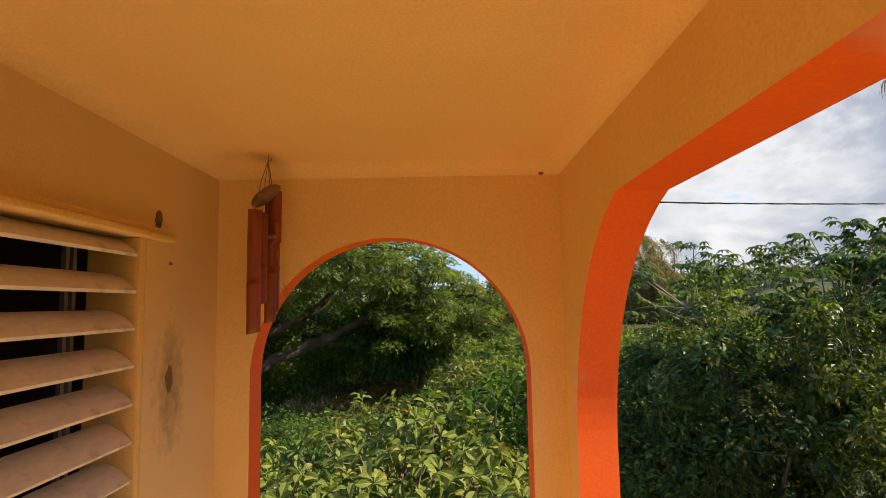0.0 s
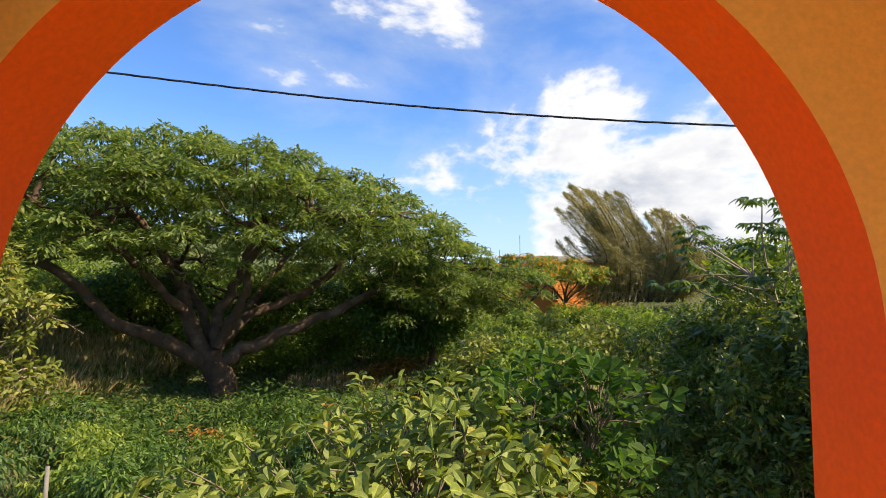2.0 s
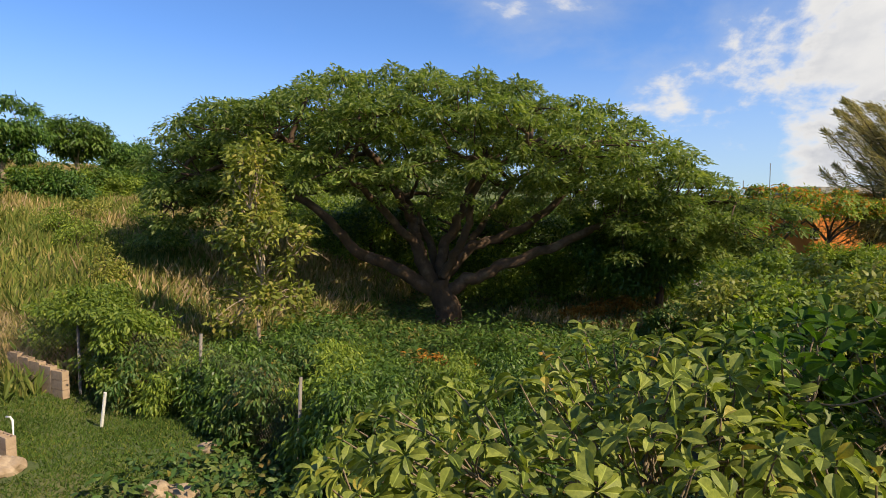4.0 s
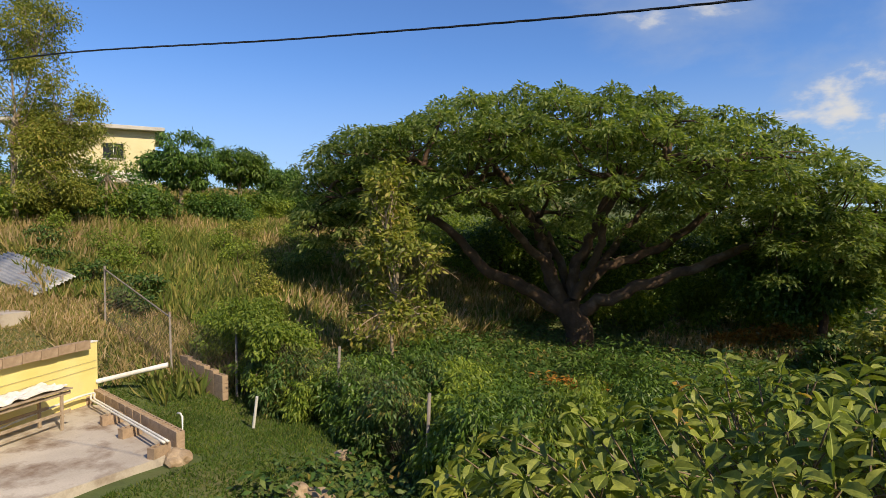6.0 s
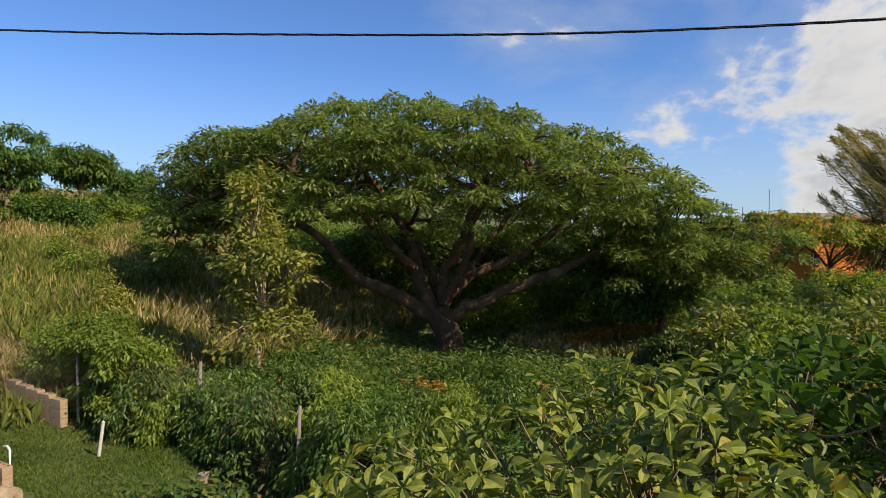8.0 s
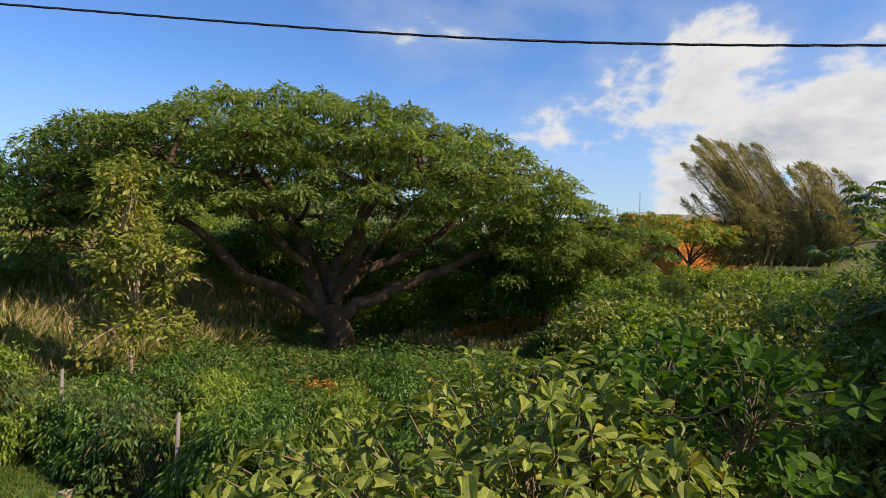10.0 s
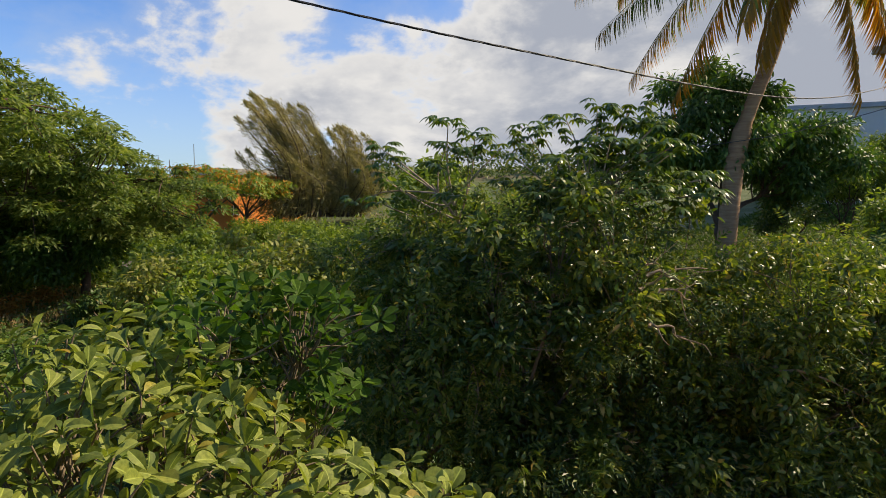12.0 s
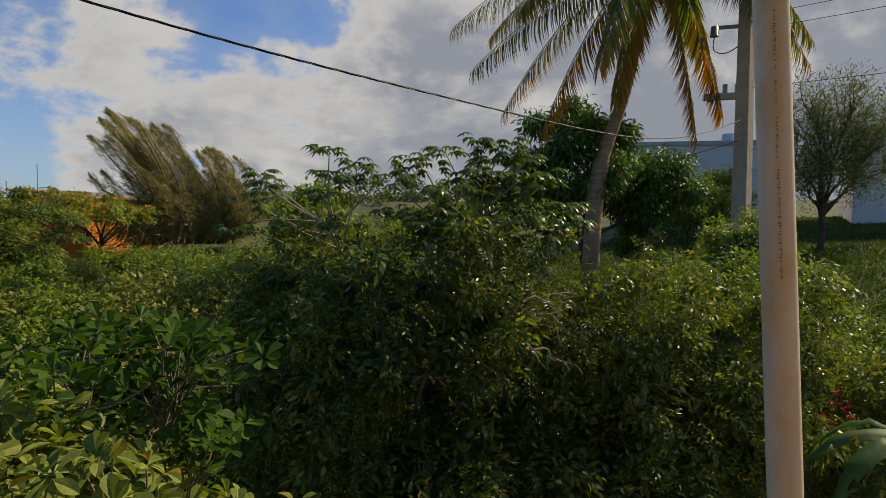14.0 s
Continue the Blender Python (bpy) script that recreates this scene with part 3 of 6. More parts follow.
def arch_wall(name, to_world, u0, u1, z0, z1, outlines, label):
    """A wall with arched openings; each outline runs from one foot over the top to the other (u rising)."""
    V, F, M = [], [], []

    def quad(pts, m):
        i = len(V)
        V.extend(pts)
        F.append((i, i + 1, i + 2, i + 3))
        M.append(m)

    def plate(a, b):
        # a, b: lower and upper u, z pairs
        for d in (0.0, THICK):
            quad([to_world(a[0][0], d, a[0][1]), to_world(a[1][0], d, a[1][1]), to_world(b[1][0], d, b[1][1]), to_world(b[0][0], d, b[0][1])], 0)

    u = u0
    for pts in outlines:
        left, right, sill = pts[0][0], pts[-1][0], pts[0][1]
        plate([(u, z0), (left, z0)], [(u, z1), (left, z1)])
        plate([(left, z0), (right, z0)], [(left, sill), (right, sill)])
        for p, q in zip(pts, pts[1:]):
            if q[0] - p[0] > 1e-6:
                plate([p, q], [(p[0], z1), (q[0], z1)])
        for p, q in zip(pts, pts[1:] + pts[:1]):
            quad([to_world(p[0], 0, p[1]), to_world(q[0], 0, q[1]), to_world(q[0], THICK, q[1]), to_world(p[0], THICK, p[1])], 1)
        u = right
    plate([(u, z0), (u1, z0)], [(u, z1), (u1, z1)])
    for uu in (u0, u1):
        quad([to_world(uu, 0, z0), to_world(uu, THICK, z0), to_world(uu, THICK, z1), to_world(uu, 0, z1)], 0)
    quad([to_world(u0, 0, z1), to_world(u1, 0, z1), to_world(u1, THICK, z1), to_world(u0, THICK, z1)], 0)
    me = bpy.data.meshes.new(name)
    me.from_pydata(V, [], F)
    me.materials.append(OCHRE)
    me.materials.append(ORANGE)
    me.polygons.foreach_set("material_index", M)
    me.update()
    return tagged(new(name, me), label, "wall", kind="structure")


SILL = 0.55
rad = (ARCH_R - ARCH_L) / 2
mid_x = (ARCH_L + ARCH_R) / 2
front = [(ARCH_L, SILL)] + [(mid_x - rad * math.cos(a), ARCH_TOP - rad + rad * math.sin(a)) for a in np.linspace(0, math.pi, 49)] + [(ARCH_R, SILL)]
arch_wall("wall_north", lambda u, d, z: (u, BACK_Y + d, z), LEFT_X - 0.15, RIGHT_X + THICK, -3.3, CEIL + 0.15, [front], "ochre plastered wall with an orange-edged round arch")


def wide_arch(y_end, y_start):
    """A wide flat-topped opening with quarter-round shoulders."""
    pts = []
    for s in (-1, 1):
        yc = (y_end - 0.745) if s > 0 else (y_start + 0.745)
        arc = [(yc + s * 0.745 * math.cos(a), 1.25 + 0.77 * math.sin(a)) for a in np.linspace(0, math.asin((1.989 - 1.25) / 0.77), 20)]
        pts.append(arc)
    return [(y_start, 0.14)] + pts[0] + pts[1][::-1] + [(y_end, 0.14)]


arch_wall("wall_east", lambda u, d, z: (RIGHT_X + d, u, z), REAR_Y, BACK_Y, -3.3, CEIL + 0.15,
          [wide_arch(1.943, -1.55)], "ochre plastered wall with wide orange-edged arches")

# left wall with the louvred window's opening
WIN = (0.10, 1.595, 0.98, 1.915)
q = Quads()
lw = 0.15
for c, s in (((LEFT_X - lw / 2, (REAR_Y + WIN[0]) / 2, (CEIL - 0.2) / 2), (lw, WIN[0] - REAR_Y, CEIL + 0.2)),
             ((LEFT_X - lw / 2, (WIN[1] + BACK_Y) / 2, (CEIL - 0.2) / 2), (lw, BACK_Y - WIN[1], CEIL + 0.2)),
             ((LEFT_X - lw / 2, (WIN[0] + WIN[1]) / 2, (WIN[2] - 0.2) / 2), (lw, WIN[1] - WIN[0], WIN[2] + 0.2)),
             ((LEFT_X - lw / 2, (WIN[0] + WIN[1]) / 2, (WIN[3] + CEIL) / 2), (lw, WIN[1] - WIN[0], CEIL - WIN[3]))):
    q.box(c, s)
tagged(part("wall_west", q.mesh("wall_west"), OCHRE_STAINED), "ochre plastered house wall with a louvred window", "wall", kind="structure")
# unseen end wall; its arch is added to let more sunlight in
arch_wall("wall_south", lambda u, d, z: (u, REAR_Y - d, z), LEFT_X - 0.15, RIGHT_X + THICK, -3.3, CEIL + 0.15, [[(p, max(s, 0.02)) for p, s in front[:1]] + front[1:]], "unseen ochre end wall with an arch added for light")
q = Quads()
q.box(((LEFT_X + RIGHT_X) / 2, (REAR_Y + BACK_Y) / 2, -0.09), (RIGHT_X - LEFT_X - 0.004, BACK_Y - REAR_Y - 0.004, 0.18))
tagged(part("floor", q.mesh("floor"), FLOOR_BOUNCE), "unseen tiled porch floor, pale to bounce sunlight", "floor", kind="structure")
def coved_ceiling(r=0.07, n=8):
    """A plaster ceiling that turns down softly into the walls."""
    V, F = [], []
    e = 0.003
    for i in range(n + 1):
        a = i / n * math.pi / 2
        d, z = r * (1 - math.cos(a)) - e, CEIL - r + r * math.sin(a)
        V += [(LEFT_X + d, REAR_Y + d, z), (RIGHT_X - d, REAR_Y + d, z), (RIGHT_X - d, BACK_Y - d, z), (LEFT_X + d, BACK_Y - d, z)]
    for i in range(n):
        for j in range(4):
            k = (j + 1) % 4
            F.append((4 * i + j, 4 * i + k, 4 * i + 4 + k, 4 * i + 4 + j))
    m = len(V)
    F.append((m - 4, m - 3, m - 2, m - 1))
    V += [(LEFT_X - e, REAR_Y - e, CEIL + 0.15), (RIGHT_X + e, REAR_Y - e, CEIL + 0.15), (RIGHT_X + e, BACK_Y + e, CEIL + 0.15), (LEFT_X - e, BACK_Y + e, CEIL + 0.15)]
    F.append((m, m + 1, m + 2, m + 3))
    for j in range(4):
        k = (j + 1) % 4
        F.append((j, k, m + k, m + j))
    return np_mesh("ceiling", V, F, True)


tagged(part("ceiling", coved_ceiling(), OCHRE), "smooth ochre painted porch ceiling", "ceiling", kind="structure")
q = Quads()
q.box(((LEFT_X + RIGHT_X) / 2, (REAR_Y + BACK_Y) / 2 + 0.05, CEIL + 0.22), (RIGHT_X - LEFT_X + 0.4, BACK_Y - REAR_Y + 0.5, 0.1))
tagged(part("roof", q.mesh("roof"), CONCRETE), "flat concrete roof slab over the porch", "roof", kind="structure")
# rest of the house behind the louvres; dark brown stands in for shade
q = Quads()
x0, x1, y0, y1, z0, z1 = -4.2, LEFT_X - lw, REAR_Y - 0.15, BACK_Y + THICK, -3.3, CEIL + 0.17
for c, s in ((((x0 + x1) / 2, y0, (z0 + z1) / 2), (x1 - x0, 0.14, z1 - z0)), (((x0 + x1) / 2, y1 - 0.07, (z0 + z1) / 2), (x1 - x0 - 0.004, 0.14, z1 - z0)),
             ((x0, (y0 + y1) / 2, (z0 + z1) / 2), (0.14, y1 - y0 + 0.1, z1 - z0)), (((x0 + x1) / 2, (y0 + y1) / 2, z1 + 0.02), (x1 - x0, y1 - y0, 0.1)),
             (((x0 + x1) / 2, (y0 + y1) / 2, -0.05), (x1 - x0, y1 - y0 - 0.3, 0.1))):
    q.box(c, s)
tagged(part("wall_room", q.mesh("wall_room"), ROOM_SHADE), "room walls behind the louvred window, shade painted dark", "wall", kind="structure")

# louvred window
win = thing("louvre_window", (LEFT_X, (WIN[0] + WIN[1]) / 2, WIN[2]), "tan painted wooden louvre window standing open", "window", kind="structure")
for nm, c, s in (("window_frame", (LEFT_X - 0.075, WIN[1] - 0.012, (WIN[2] + WIN[3]) / 2), (0.148, 0.024, WIN[3] - WIN[2])),
                 ("window_frame", (LEFT_X - 0.075, WIN[0] + 0.012, (WIN[2] + WIN[3]) / 2), (0.148, 0.024, WIN[3] - WIN[2])),
                 ("window_sill", (LEFT_X - 0.06, (WIN[0] + WIN[1]) / 2, WIN[2] + 0.012), (0.17, WIN[1] - WIN[0] - 0.05, 0.024))):
    part(nm, beveled(c, s, 0.004), OCHRE, win)
# stepped head moulding over the window
for z, h, d, e in ((1.922, 0.018, 0.034, 0.115), (1.940, 0.018, 0.022, 0.13)):
    part("head_moulding", beveled((LEFT_X + d / 2 - 0.003, (WIN[0] + WIN[1] + e) / 2 - 0.1, z), (d, WIN[1] - WIN[0] + e + 0.2, h), 0.005), OCHRE, win)


def louvre_slat():
    """A thin bowed slat, cut square."""
    n, w, t = 9, 0.100, 0.009
    V, F = [], []
    for y in (WIN[0] + 0.026, WIN[1] - 0.026):
        for i in range(n):
            a = i / (n - 1) - 0.5
            V += [(a * w, y, 0.010 * (1 - 4 * a * a)), (a * w, y, 0.010 * (1 - 4 * a * a) - t)]
    m = 2 * n
    for i in range(n - 1):
        a = 2 * i
        F += [(a, a + 2, m + a + 2, m + a), (a + 1, m + a + 1, m + a + 3, a + 3), (a, a + 1, a + 3, a + 2), (m + a, m + a + 2, m + a + 3, m + a + 1)]
    F += [(0, m, m + 1, 1), (m - 2, m - 1, 2 * m - 1, 2 * m - 2)]
    return np_mesh("slat", V, F)


slat_me = louvre_slat()
SLAT_TILT = -29
for k in range(9):
    ob = part("slat", slat_me, LOUVRE, win)
    ob.matrix_parent_inverse = Matrix.Translation(-win.location)
    ob.location, ob.rotation_euler = (LEFT_X - 0.052, 0, 1.893 - 0.0995 * k), (0, radians(-SLAT_TILT), 0)
# operator rods of the louvres
q = Quads()
for y in (1.46, 1.49):
    q.box((LEFT_X - 0.135, y, (WIN[2] + WIN[3]) / 2), (0.012, 0.014, WIN[3] - WIN[2] - 0.06))
part("operator_rod", q.mesh("operator_rod"), STEEL, win, "grey metal louvre operator rod")


def blob(name, c, s, mat, label, cat, seed):
    rng = np.random.default_rng(seed)
    bm = bmesh.new()
    bmesh.ops.create_icosphere(bm, subdivisions=3, radius=1)
    for v in bm.verts:
        v.co *= 1 + 0.35 * noise.noise(v.co * 2.2 + Vector((seed, 0, 0)))
        v.co = Vector((v.co.x * s[0], v.co.y * s[1], v.co.z * s[2])) + Vector(c)
    return tagged(part(name, bm, mat), label, cat)


blob("mud_nest", (LEFT_X + 0.002, 1.655, 1.975), (0.008, 0.016, 0.026), MUD, "small brown mud wasp nest on wall", "nest", 3)
blob("mud_spot", (LEFT_X + 0.001, 1.735, 1.853), (0.004, 0.010, 0.005), MUD, "tiny dark mud spot on wall", "nest", 5)
blob("mud_nest", (LEFT_X - 0.001, 1.745, 1.51), (0.006, 0.022, 0.040), MUD, "broken brown mud nest on stained wall", "nest", 8)
blob("mud_spot", (0.352, BACK_Y - 0.001, 2.19), (0.010, 0.004, 0.006), MUD, "tiny dark mud spot near ceiling", "nest", 9)

# bamboo wind chime
CH = Vector((-0.598, 1.93, 0))
chime = thing("wind_chime", (CH.x, CH.y, 1.62), "red-brown bamboo wind chime hanging from ceiling", "wind chime")
q = Quads()
q.tube([(CH.x, CH.y, CEIL), (CH.x, CH.y, CEIL - 0.02), (CH.x + 0.008, CH.y, CEIL - 0.026), (CH.x + 0.012, CH.y, CEIL - 0.016)], 0.0018, 6)
part("hook", q.mesh("hook", True), STEEL, chime, "small steel ceiling hook")


def bamboo_tube(c, top, bottom, r, tilt, cut):
    """A hollow cane with nodes, its end cut aslant."""
    q = Quads()
    zs = np.array(sorted(list(np.linspace(bottom, top, 16)) + [bottom + (top - bottom) * 0.36, bottom + (top - bottom) * 0.38, bottom + (top - bottom) * 0.40]))
    node = bottom + (top - bottom) * 0.38
    rr = r * (1 + 0.06 * np.exp(-((zs - node) / 0.006) ** 2) + 0.02 * np.sin(zs * 40))
    pts = np.array([(c[0] + tilt[0] * (top - z), c[1] + tilt[1] * (top - z), z) for z in zs])
    n = 14
    a = np.linspace(0, 2 * np.pi, n, endpoint=False)
    outer = pts[:, None] + rr[:, None, None] * np.stack([np.cos(a), np.sin(a), 0 * a], -1)[None]
    inner = pts[:, None] + 0.8 * rr[:, None, None] * np.stack([np.cos(a), np.sin(a), 0 * a], -1)[None]
    for ring in (outer, inner):
        ring[0, :, 2] += cut * np.cos(a)
        ring[-1, :, 2] -= cut * np.cos(a) * 0.4
    m = len(zs)
    V = np.vstack([outer.reshape(-1, 3), inner.reshape(-1, 3)])
    F = []
    for i in range(m - 1):
        for j in range(n):
            k = (j + 1) % n
            F += [(i * n + j, i * n + k, (i + 1) * n + k, (i + 1) * n + j), (m * n + i * n + k, m * n + i * n + j, m * n + (i + 1) * n + j, m * n + (i + 1) * n + k)]
    for j in range(n):
        k = (j + 1) % n
        F += [(k, j, m * n + j, m * n + k), ((m - 1) * n + j, (m - 1) * n + k, m * n + (m - 1) * n + k, m * n + (m - 1) * n + j)]
    q.add(V, F)
    return q.mesh("bamboo_tube", True)


CANES = [((-0.611, 1.84), 2.03, 1.638, 0.022, (0.0, 0.0), 0.004), ((-0.607, 1.90), 2.03, 1.73, 0.019, (0.0, 0.0), 0.004),
         ((-0.600, 1.976), 2.09, 1.668, 0.020, (0.0, 0.0), 0.004), ((-0.592, 1.995), 2.10, 1.70, 0.017, (0.0, 0.0), 0.006), ((-0.584, 1.972), 2.12, 1.93, 0.021, (0.0, 0.0), 0.012)]
for c, top, bot, r, tilt, cut in CANES:
    part("bamboo_tube", bamboo_tube(c, top, bot, r, tilt, cut), BAMBOO, chime)
bm = bmesh.new()
bmesh.ops.create_uvsphere(bm, u_segments=20, v_segments=12, radius=1)
for v in bm.verts:
    v.co.z *= 0.55 if v.co.z < 0 else 0.9
bmesh.ops.transform(bm, matrix=Matrix.Translation((CH.x - 0.005, CH.y, 2.09)) @ Euler((0, radians(-38), 0)).to_matrix().to_4x4() @ Matrix.Diagonal((0.058, 0.05, 0.026, 1)), verts=bm.verts)
part("coconut_cap", bm, COCO, chime, "rough brown coconut shell cap")
q = Quads()
for c, top, bot, r, tilt, cut in CANES:
    q.tube([(CH.x, CH.y, CEIL - 0.022), (CH.x * 0.45 + c[0] * 0.55, CH.y * 0.45 + c[1] * 0.55, 2.13), (c[0], c[1], top - 0.012)], 0.0012, 4)
q.tube([(CH.x, CH.y, 2.09), (CH.x - 0.004, CH.y, 1.98), (CH.x, CH.y, 1.80)], 0.0012, 4)
part("string", q.mesh("string"), COCO, chime, "thin brown hanging string")
q = Quads()
t = np.linspace(0, 1, 14)
q.tube(np.stack([-0.555 + 0.03 * np.sin(t * 3.2), 1.97 + 0 * t, 1.80 - 0.07 * np.sin(t * 3.14) - 0.02 * t], -1), 0.0009, 4)
part("string", q.mesh("string"), COCO, chime)
part("clapper", beveled((CH.x - 0.01, CH.y, 1.955), (0.07, 0.05, 0.012), 0.004), COCO, chime, "brown wooden clapper disc")

# white pipe mast outside, leaning a little
def mast_at(z):
    return 0.608 - 0.011 * (z - 1.59), 2.443 + 0.054 * (z - 1.59)


mast = thing("pipe_mast", (*mast_at(-3.15), -3.15), "tall white plastic pipe with rusty drips", "pipe")
q = Quads()
q.tube([(*mast_at(z), z) for z in np.linspace(-3.2, 4.6, 40)], 0.0214, 28)
part("pipe", q.mesh("pipe", True), PIPE, mast)
# faded printing down the pipe
rng = np.random.default_rng(4)
q = Quads()
z = 2.2
a0 = math.atan2(2.16 - 2.443, -0.23 - 0.608) + 0.16
while z > 1.52:
    h = rng.uniform(0.0045, 0.0065)
    if rng.uniform() < 0.86:
        # one small unreadable character: a few short strokes
        for _ in range(rng.integers(2, 5)):
            px, py = mast_at(z)
            wa = rng.uniform(-0.10, 0.05)
            if rng.uniform() < 0.5:
                a, b, zt, zb = a0 + wa, a0 + wa + 0.022, z, z - h
            else:
                zt = z - rng.uniform(0, h)
                a, b, zb = a0 - 0.10, a0 + 0.07, zt - 0.0009
            R = 0.0216
            q.add([(px + R * math.cos(a), py + R * math.sin(a), zt), (px + R * math.cos(b), py + R * math.sin(b), zt), (px + R * math.cos(b), py + R * math.sin(b), zb), (px + R * math.cos(a), py + R * math.sin(a), zb)], [(0, 1, 2, 3)])
    else:
        z -= 0.006
    z -= h + 0.0016
part("printing", q.mesh("printing"), INK, mast, "faded brown printed marks")["kind"] = "stuff"

# ---- ground ----
def ground_sheet():
    def axis(a, b, lo, hi):
        inner = np.arange(a, b + 0.01, 0.5)
        grow = np.cumsum(1.6 * 1.22 ** np.arange(28))
        return np.concatenate([(a - grow)[::-1], inner, b + grow])
    xs, ys = axis(-50, 45, 0, 0), axis(-8, 65, 0, 0)
    X, Y = np.meshgrid(xs, ys, indexing="ij")
    Z = ground_z(X, Y)
    n, m = X.shape
    i, j = np.meshgrid(np.arange(n - 1), np.arange(m - 1), indexing="ij")
    F = np.stack([i * m + j, (i + 1) * m + j, (i + 1) * m + j + 1, i * m + j + 1], -1).reshape(-1, 4)
    return np_mesh("ground", np.stack([X, Y, Z], -1).reshape(-1, 3), F, True)


tagged(part("ground", ground_sheet(), SOIL), "weedy sloping earth ground of the hillside", "ground", kind="structure")


def scatter(rng, n, x0, x1, y0, y1, keep=None):
    p = np.stack([rng.uniform(x0, x1, n), rng.uniform(y0, y1, n)], -1)
    return p[keep(p[:, 0], p[:, 1])] if keep else p


def patchy(x, y, s, seed):
    """Smooth uneven cover between 0 and 1."""
    return 0.5 + 0.25 * (np.sin(x * s + seed) * np.cos(y * s * 1.3 + seed * 2) + np.sin((x + y) * s * 0.7 + seed * 3) + 0.6 * np.sin((x - 2 * y) * s * 1.7 + seed))


def grass(name, label, rng, p, length, width, mat, lean=0.35, shape="blade"):
    n = len(p)
    pos = np.column_stack([p, ground_z(p[:, 0], p[:, 1]) - 0.03])
    fwd = np.column_stack([rng.normal(0, lean, n), rng.normal(0, lean, n), np.ones(n)])
    up = np.column_stack([rng.normal(0, 1, (n, 2)), np.full(n, 0.2)])
    s = rng.uniform(0.5, 1.25, n)
    ob = part(name, leaf_mesh(name, pos, fwd, up, length * s, width * rng.uniform(0.7, 1.3, n), shape), mat)
    return tagged(ob, label, "grass", kind="stuff")


rng = np.random.default_rng(11)
off_slab = lambda x, y: ~((x < -9.6) & (x > -20) & (y < 8.6) & (y < 8.6 - (x + 14.5) * 0.11))
p = scatter(rng, 230000, -48, -13, 8, 40, lambda x, y: (rng.uniform(0, 1, len(x)) < 0.25 + patchy(x, y, 0.45, 2)) & ((x + 18) ** 2 + (y - 9) ** 2 > 12) & off_slab(x, y) & ((y > 9 + (x + 13) * -0.1)))
dry = patchy(p[:, 0], p[:, 1], 0.23, 4) + rng.normal(0, 0.12, len(p)) + 0.05 * (-p[:, 0] - 25) / 10 + 0.2 * np.exp(-((p[:, 0] + 27) ** 2 / 30 + (p[:, 1] - 13) ** 2 / 20)) > 0.42
grass("tall_grass", "tall dry tan hillside grass", rng, p[dry], 0.72, 0.022, GRASS_DRY, 0.45)
grass("tall_grass", "tall green hillside grass and weeds", rng, p[~dry], 0.62, 0.026, GRASS_GREEN, 0.45)
p = scatter(rng, 150000, -17, -5.5, 4, 11.5, lambda x, y: off_slab(x, y) & (y < 11.3 - (x + 8) * 0.05) & (rng.uniform(0, 1, len(x)) < 0.3 + patchy(x, y, 1.1, 5)))
grass("lawn_grass", "short green grass beside the concrete yard", rng, p, 0.10, 0.028, GRASS_LAWN, 0.8)
p = scatter(rng, 60000, -30, -15.2, 2, 10.5, lambda x, y: rng.uniform(0, 1, len(x)) < 0.25 + patchy(x, y, 0.9, 7))
grass("short_grass", "short dry grass on the upper yard", rng, p, 0.16, 0.03, GRASS_DRY, 0.7)
p = scatter(rng, 26000, -22.5, -14.6, 6.0, 12.8, lambda x, y: off_slab(x, y) & (rng.uniform(0, 1, len(x)) < 0.25 + patchy(x, y, 0.9, 3)))
grass("short_grass", "dry brownish weeds by the fence corner", rng, p, 0.30, 0.03, GRASS_DRY, 0.5)
p = scatter(rng, 80000, 20, 48, 2, 24)
grass("lawn_grass", "mown green lawn on the far slope", rng, p, 0.22, 0.06, GRASS_LAWN, 0.6)


def weed_bed(name, label, rng, p, h, length, width, mat, shape="lance"):
    n = len(p)
    z = ground_z(p[:, 0], p[:, 1]) + rng.uniform(0.02, 1, n) ** 0.7 * h * (0.35 + 0.9 * patchy(p[:, 0], p[:, 1], 0.9, 1))
    d = unit(rng.normal(size=(n, 3)) * [1, 1, 0.4] + [0, 0, -0.15])
    up = unit(rng.normal(size=(n, 3)) * 0.45 + [0, 0, 1])
    s = rng.uniform(0.6, 1.3, n)
    ob = part(name, leaf_mesh(name, np.column_stack([p, z]), d, up, length * s, width * s, shape), mat)
    return tagged(ob, label, "weeds", kind="stuff")


p = scatter(rng, 60000, -16, 8, 11.5, 34, lambda x, y: rng.uniform(0, 1, len(x)) < 1.3 - y / 34)
weed_bed("weeds", "dense green weeds under the spreading tree", rng, p, 0.55, 0.20, 0.075, LEAF_WEED)
p = scatter(rng, 30000, -8, 12, 2.8, 12)
weed_bed("weeds", "low dark weeds below the porch", rng, p, 0.5, 0.16, 0.07, LEAF_WEED)


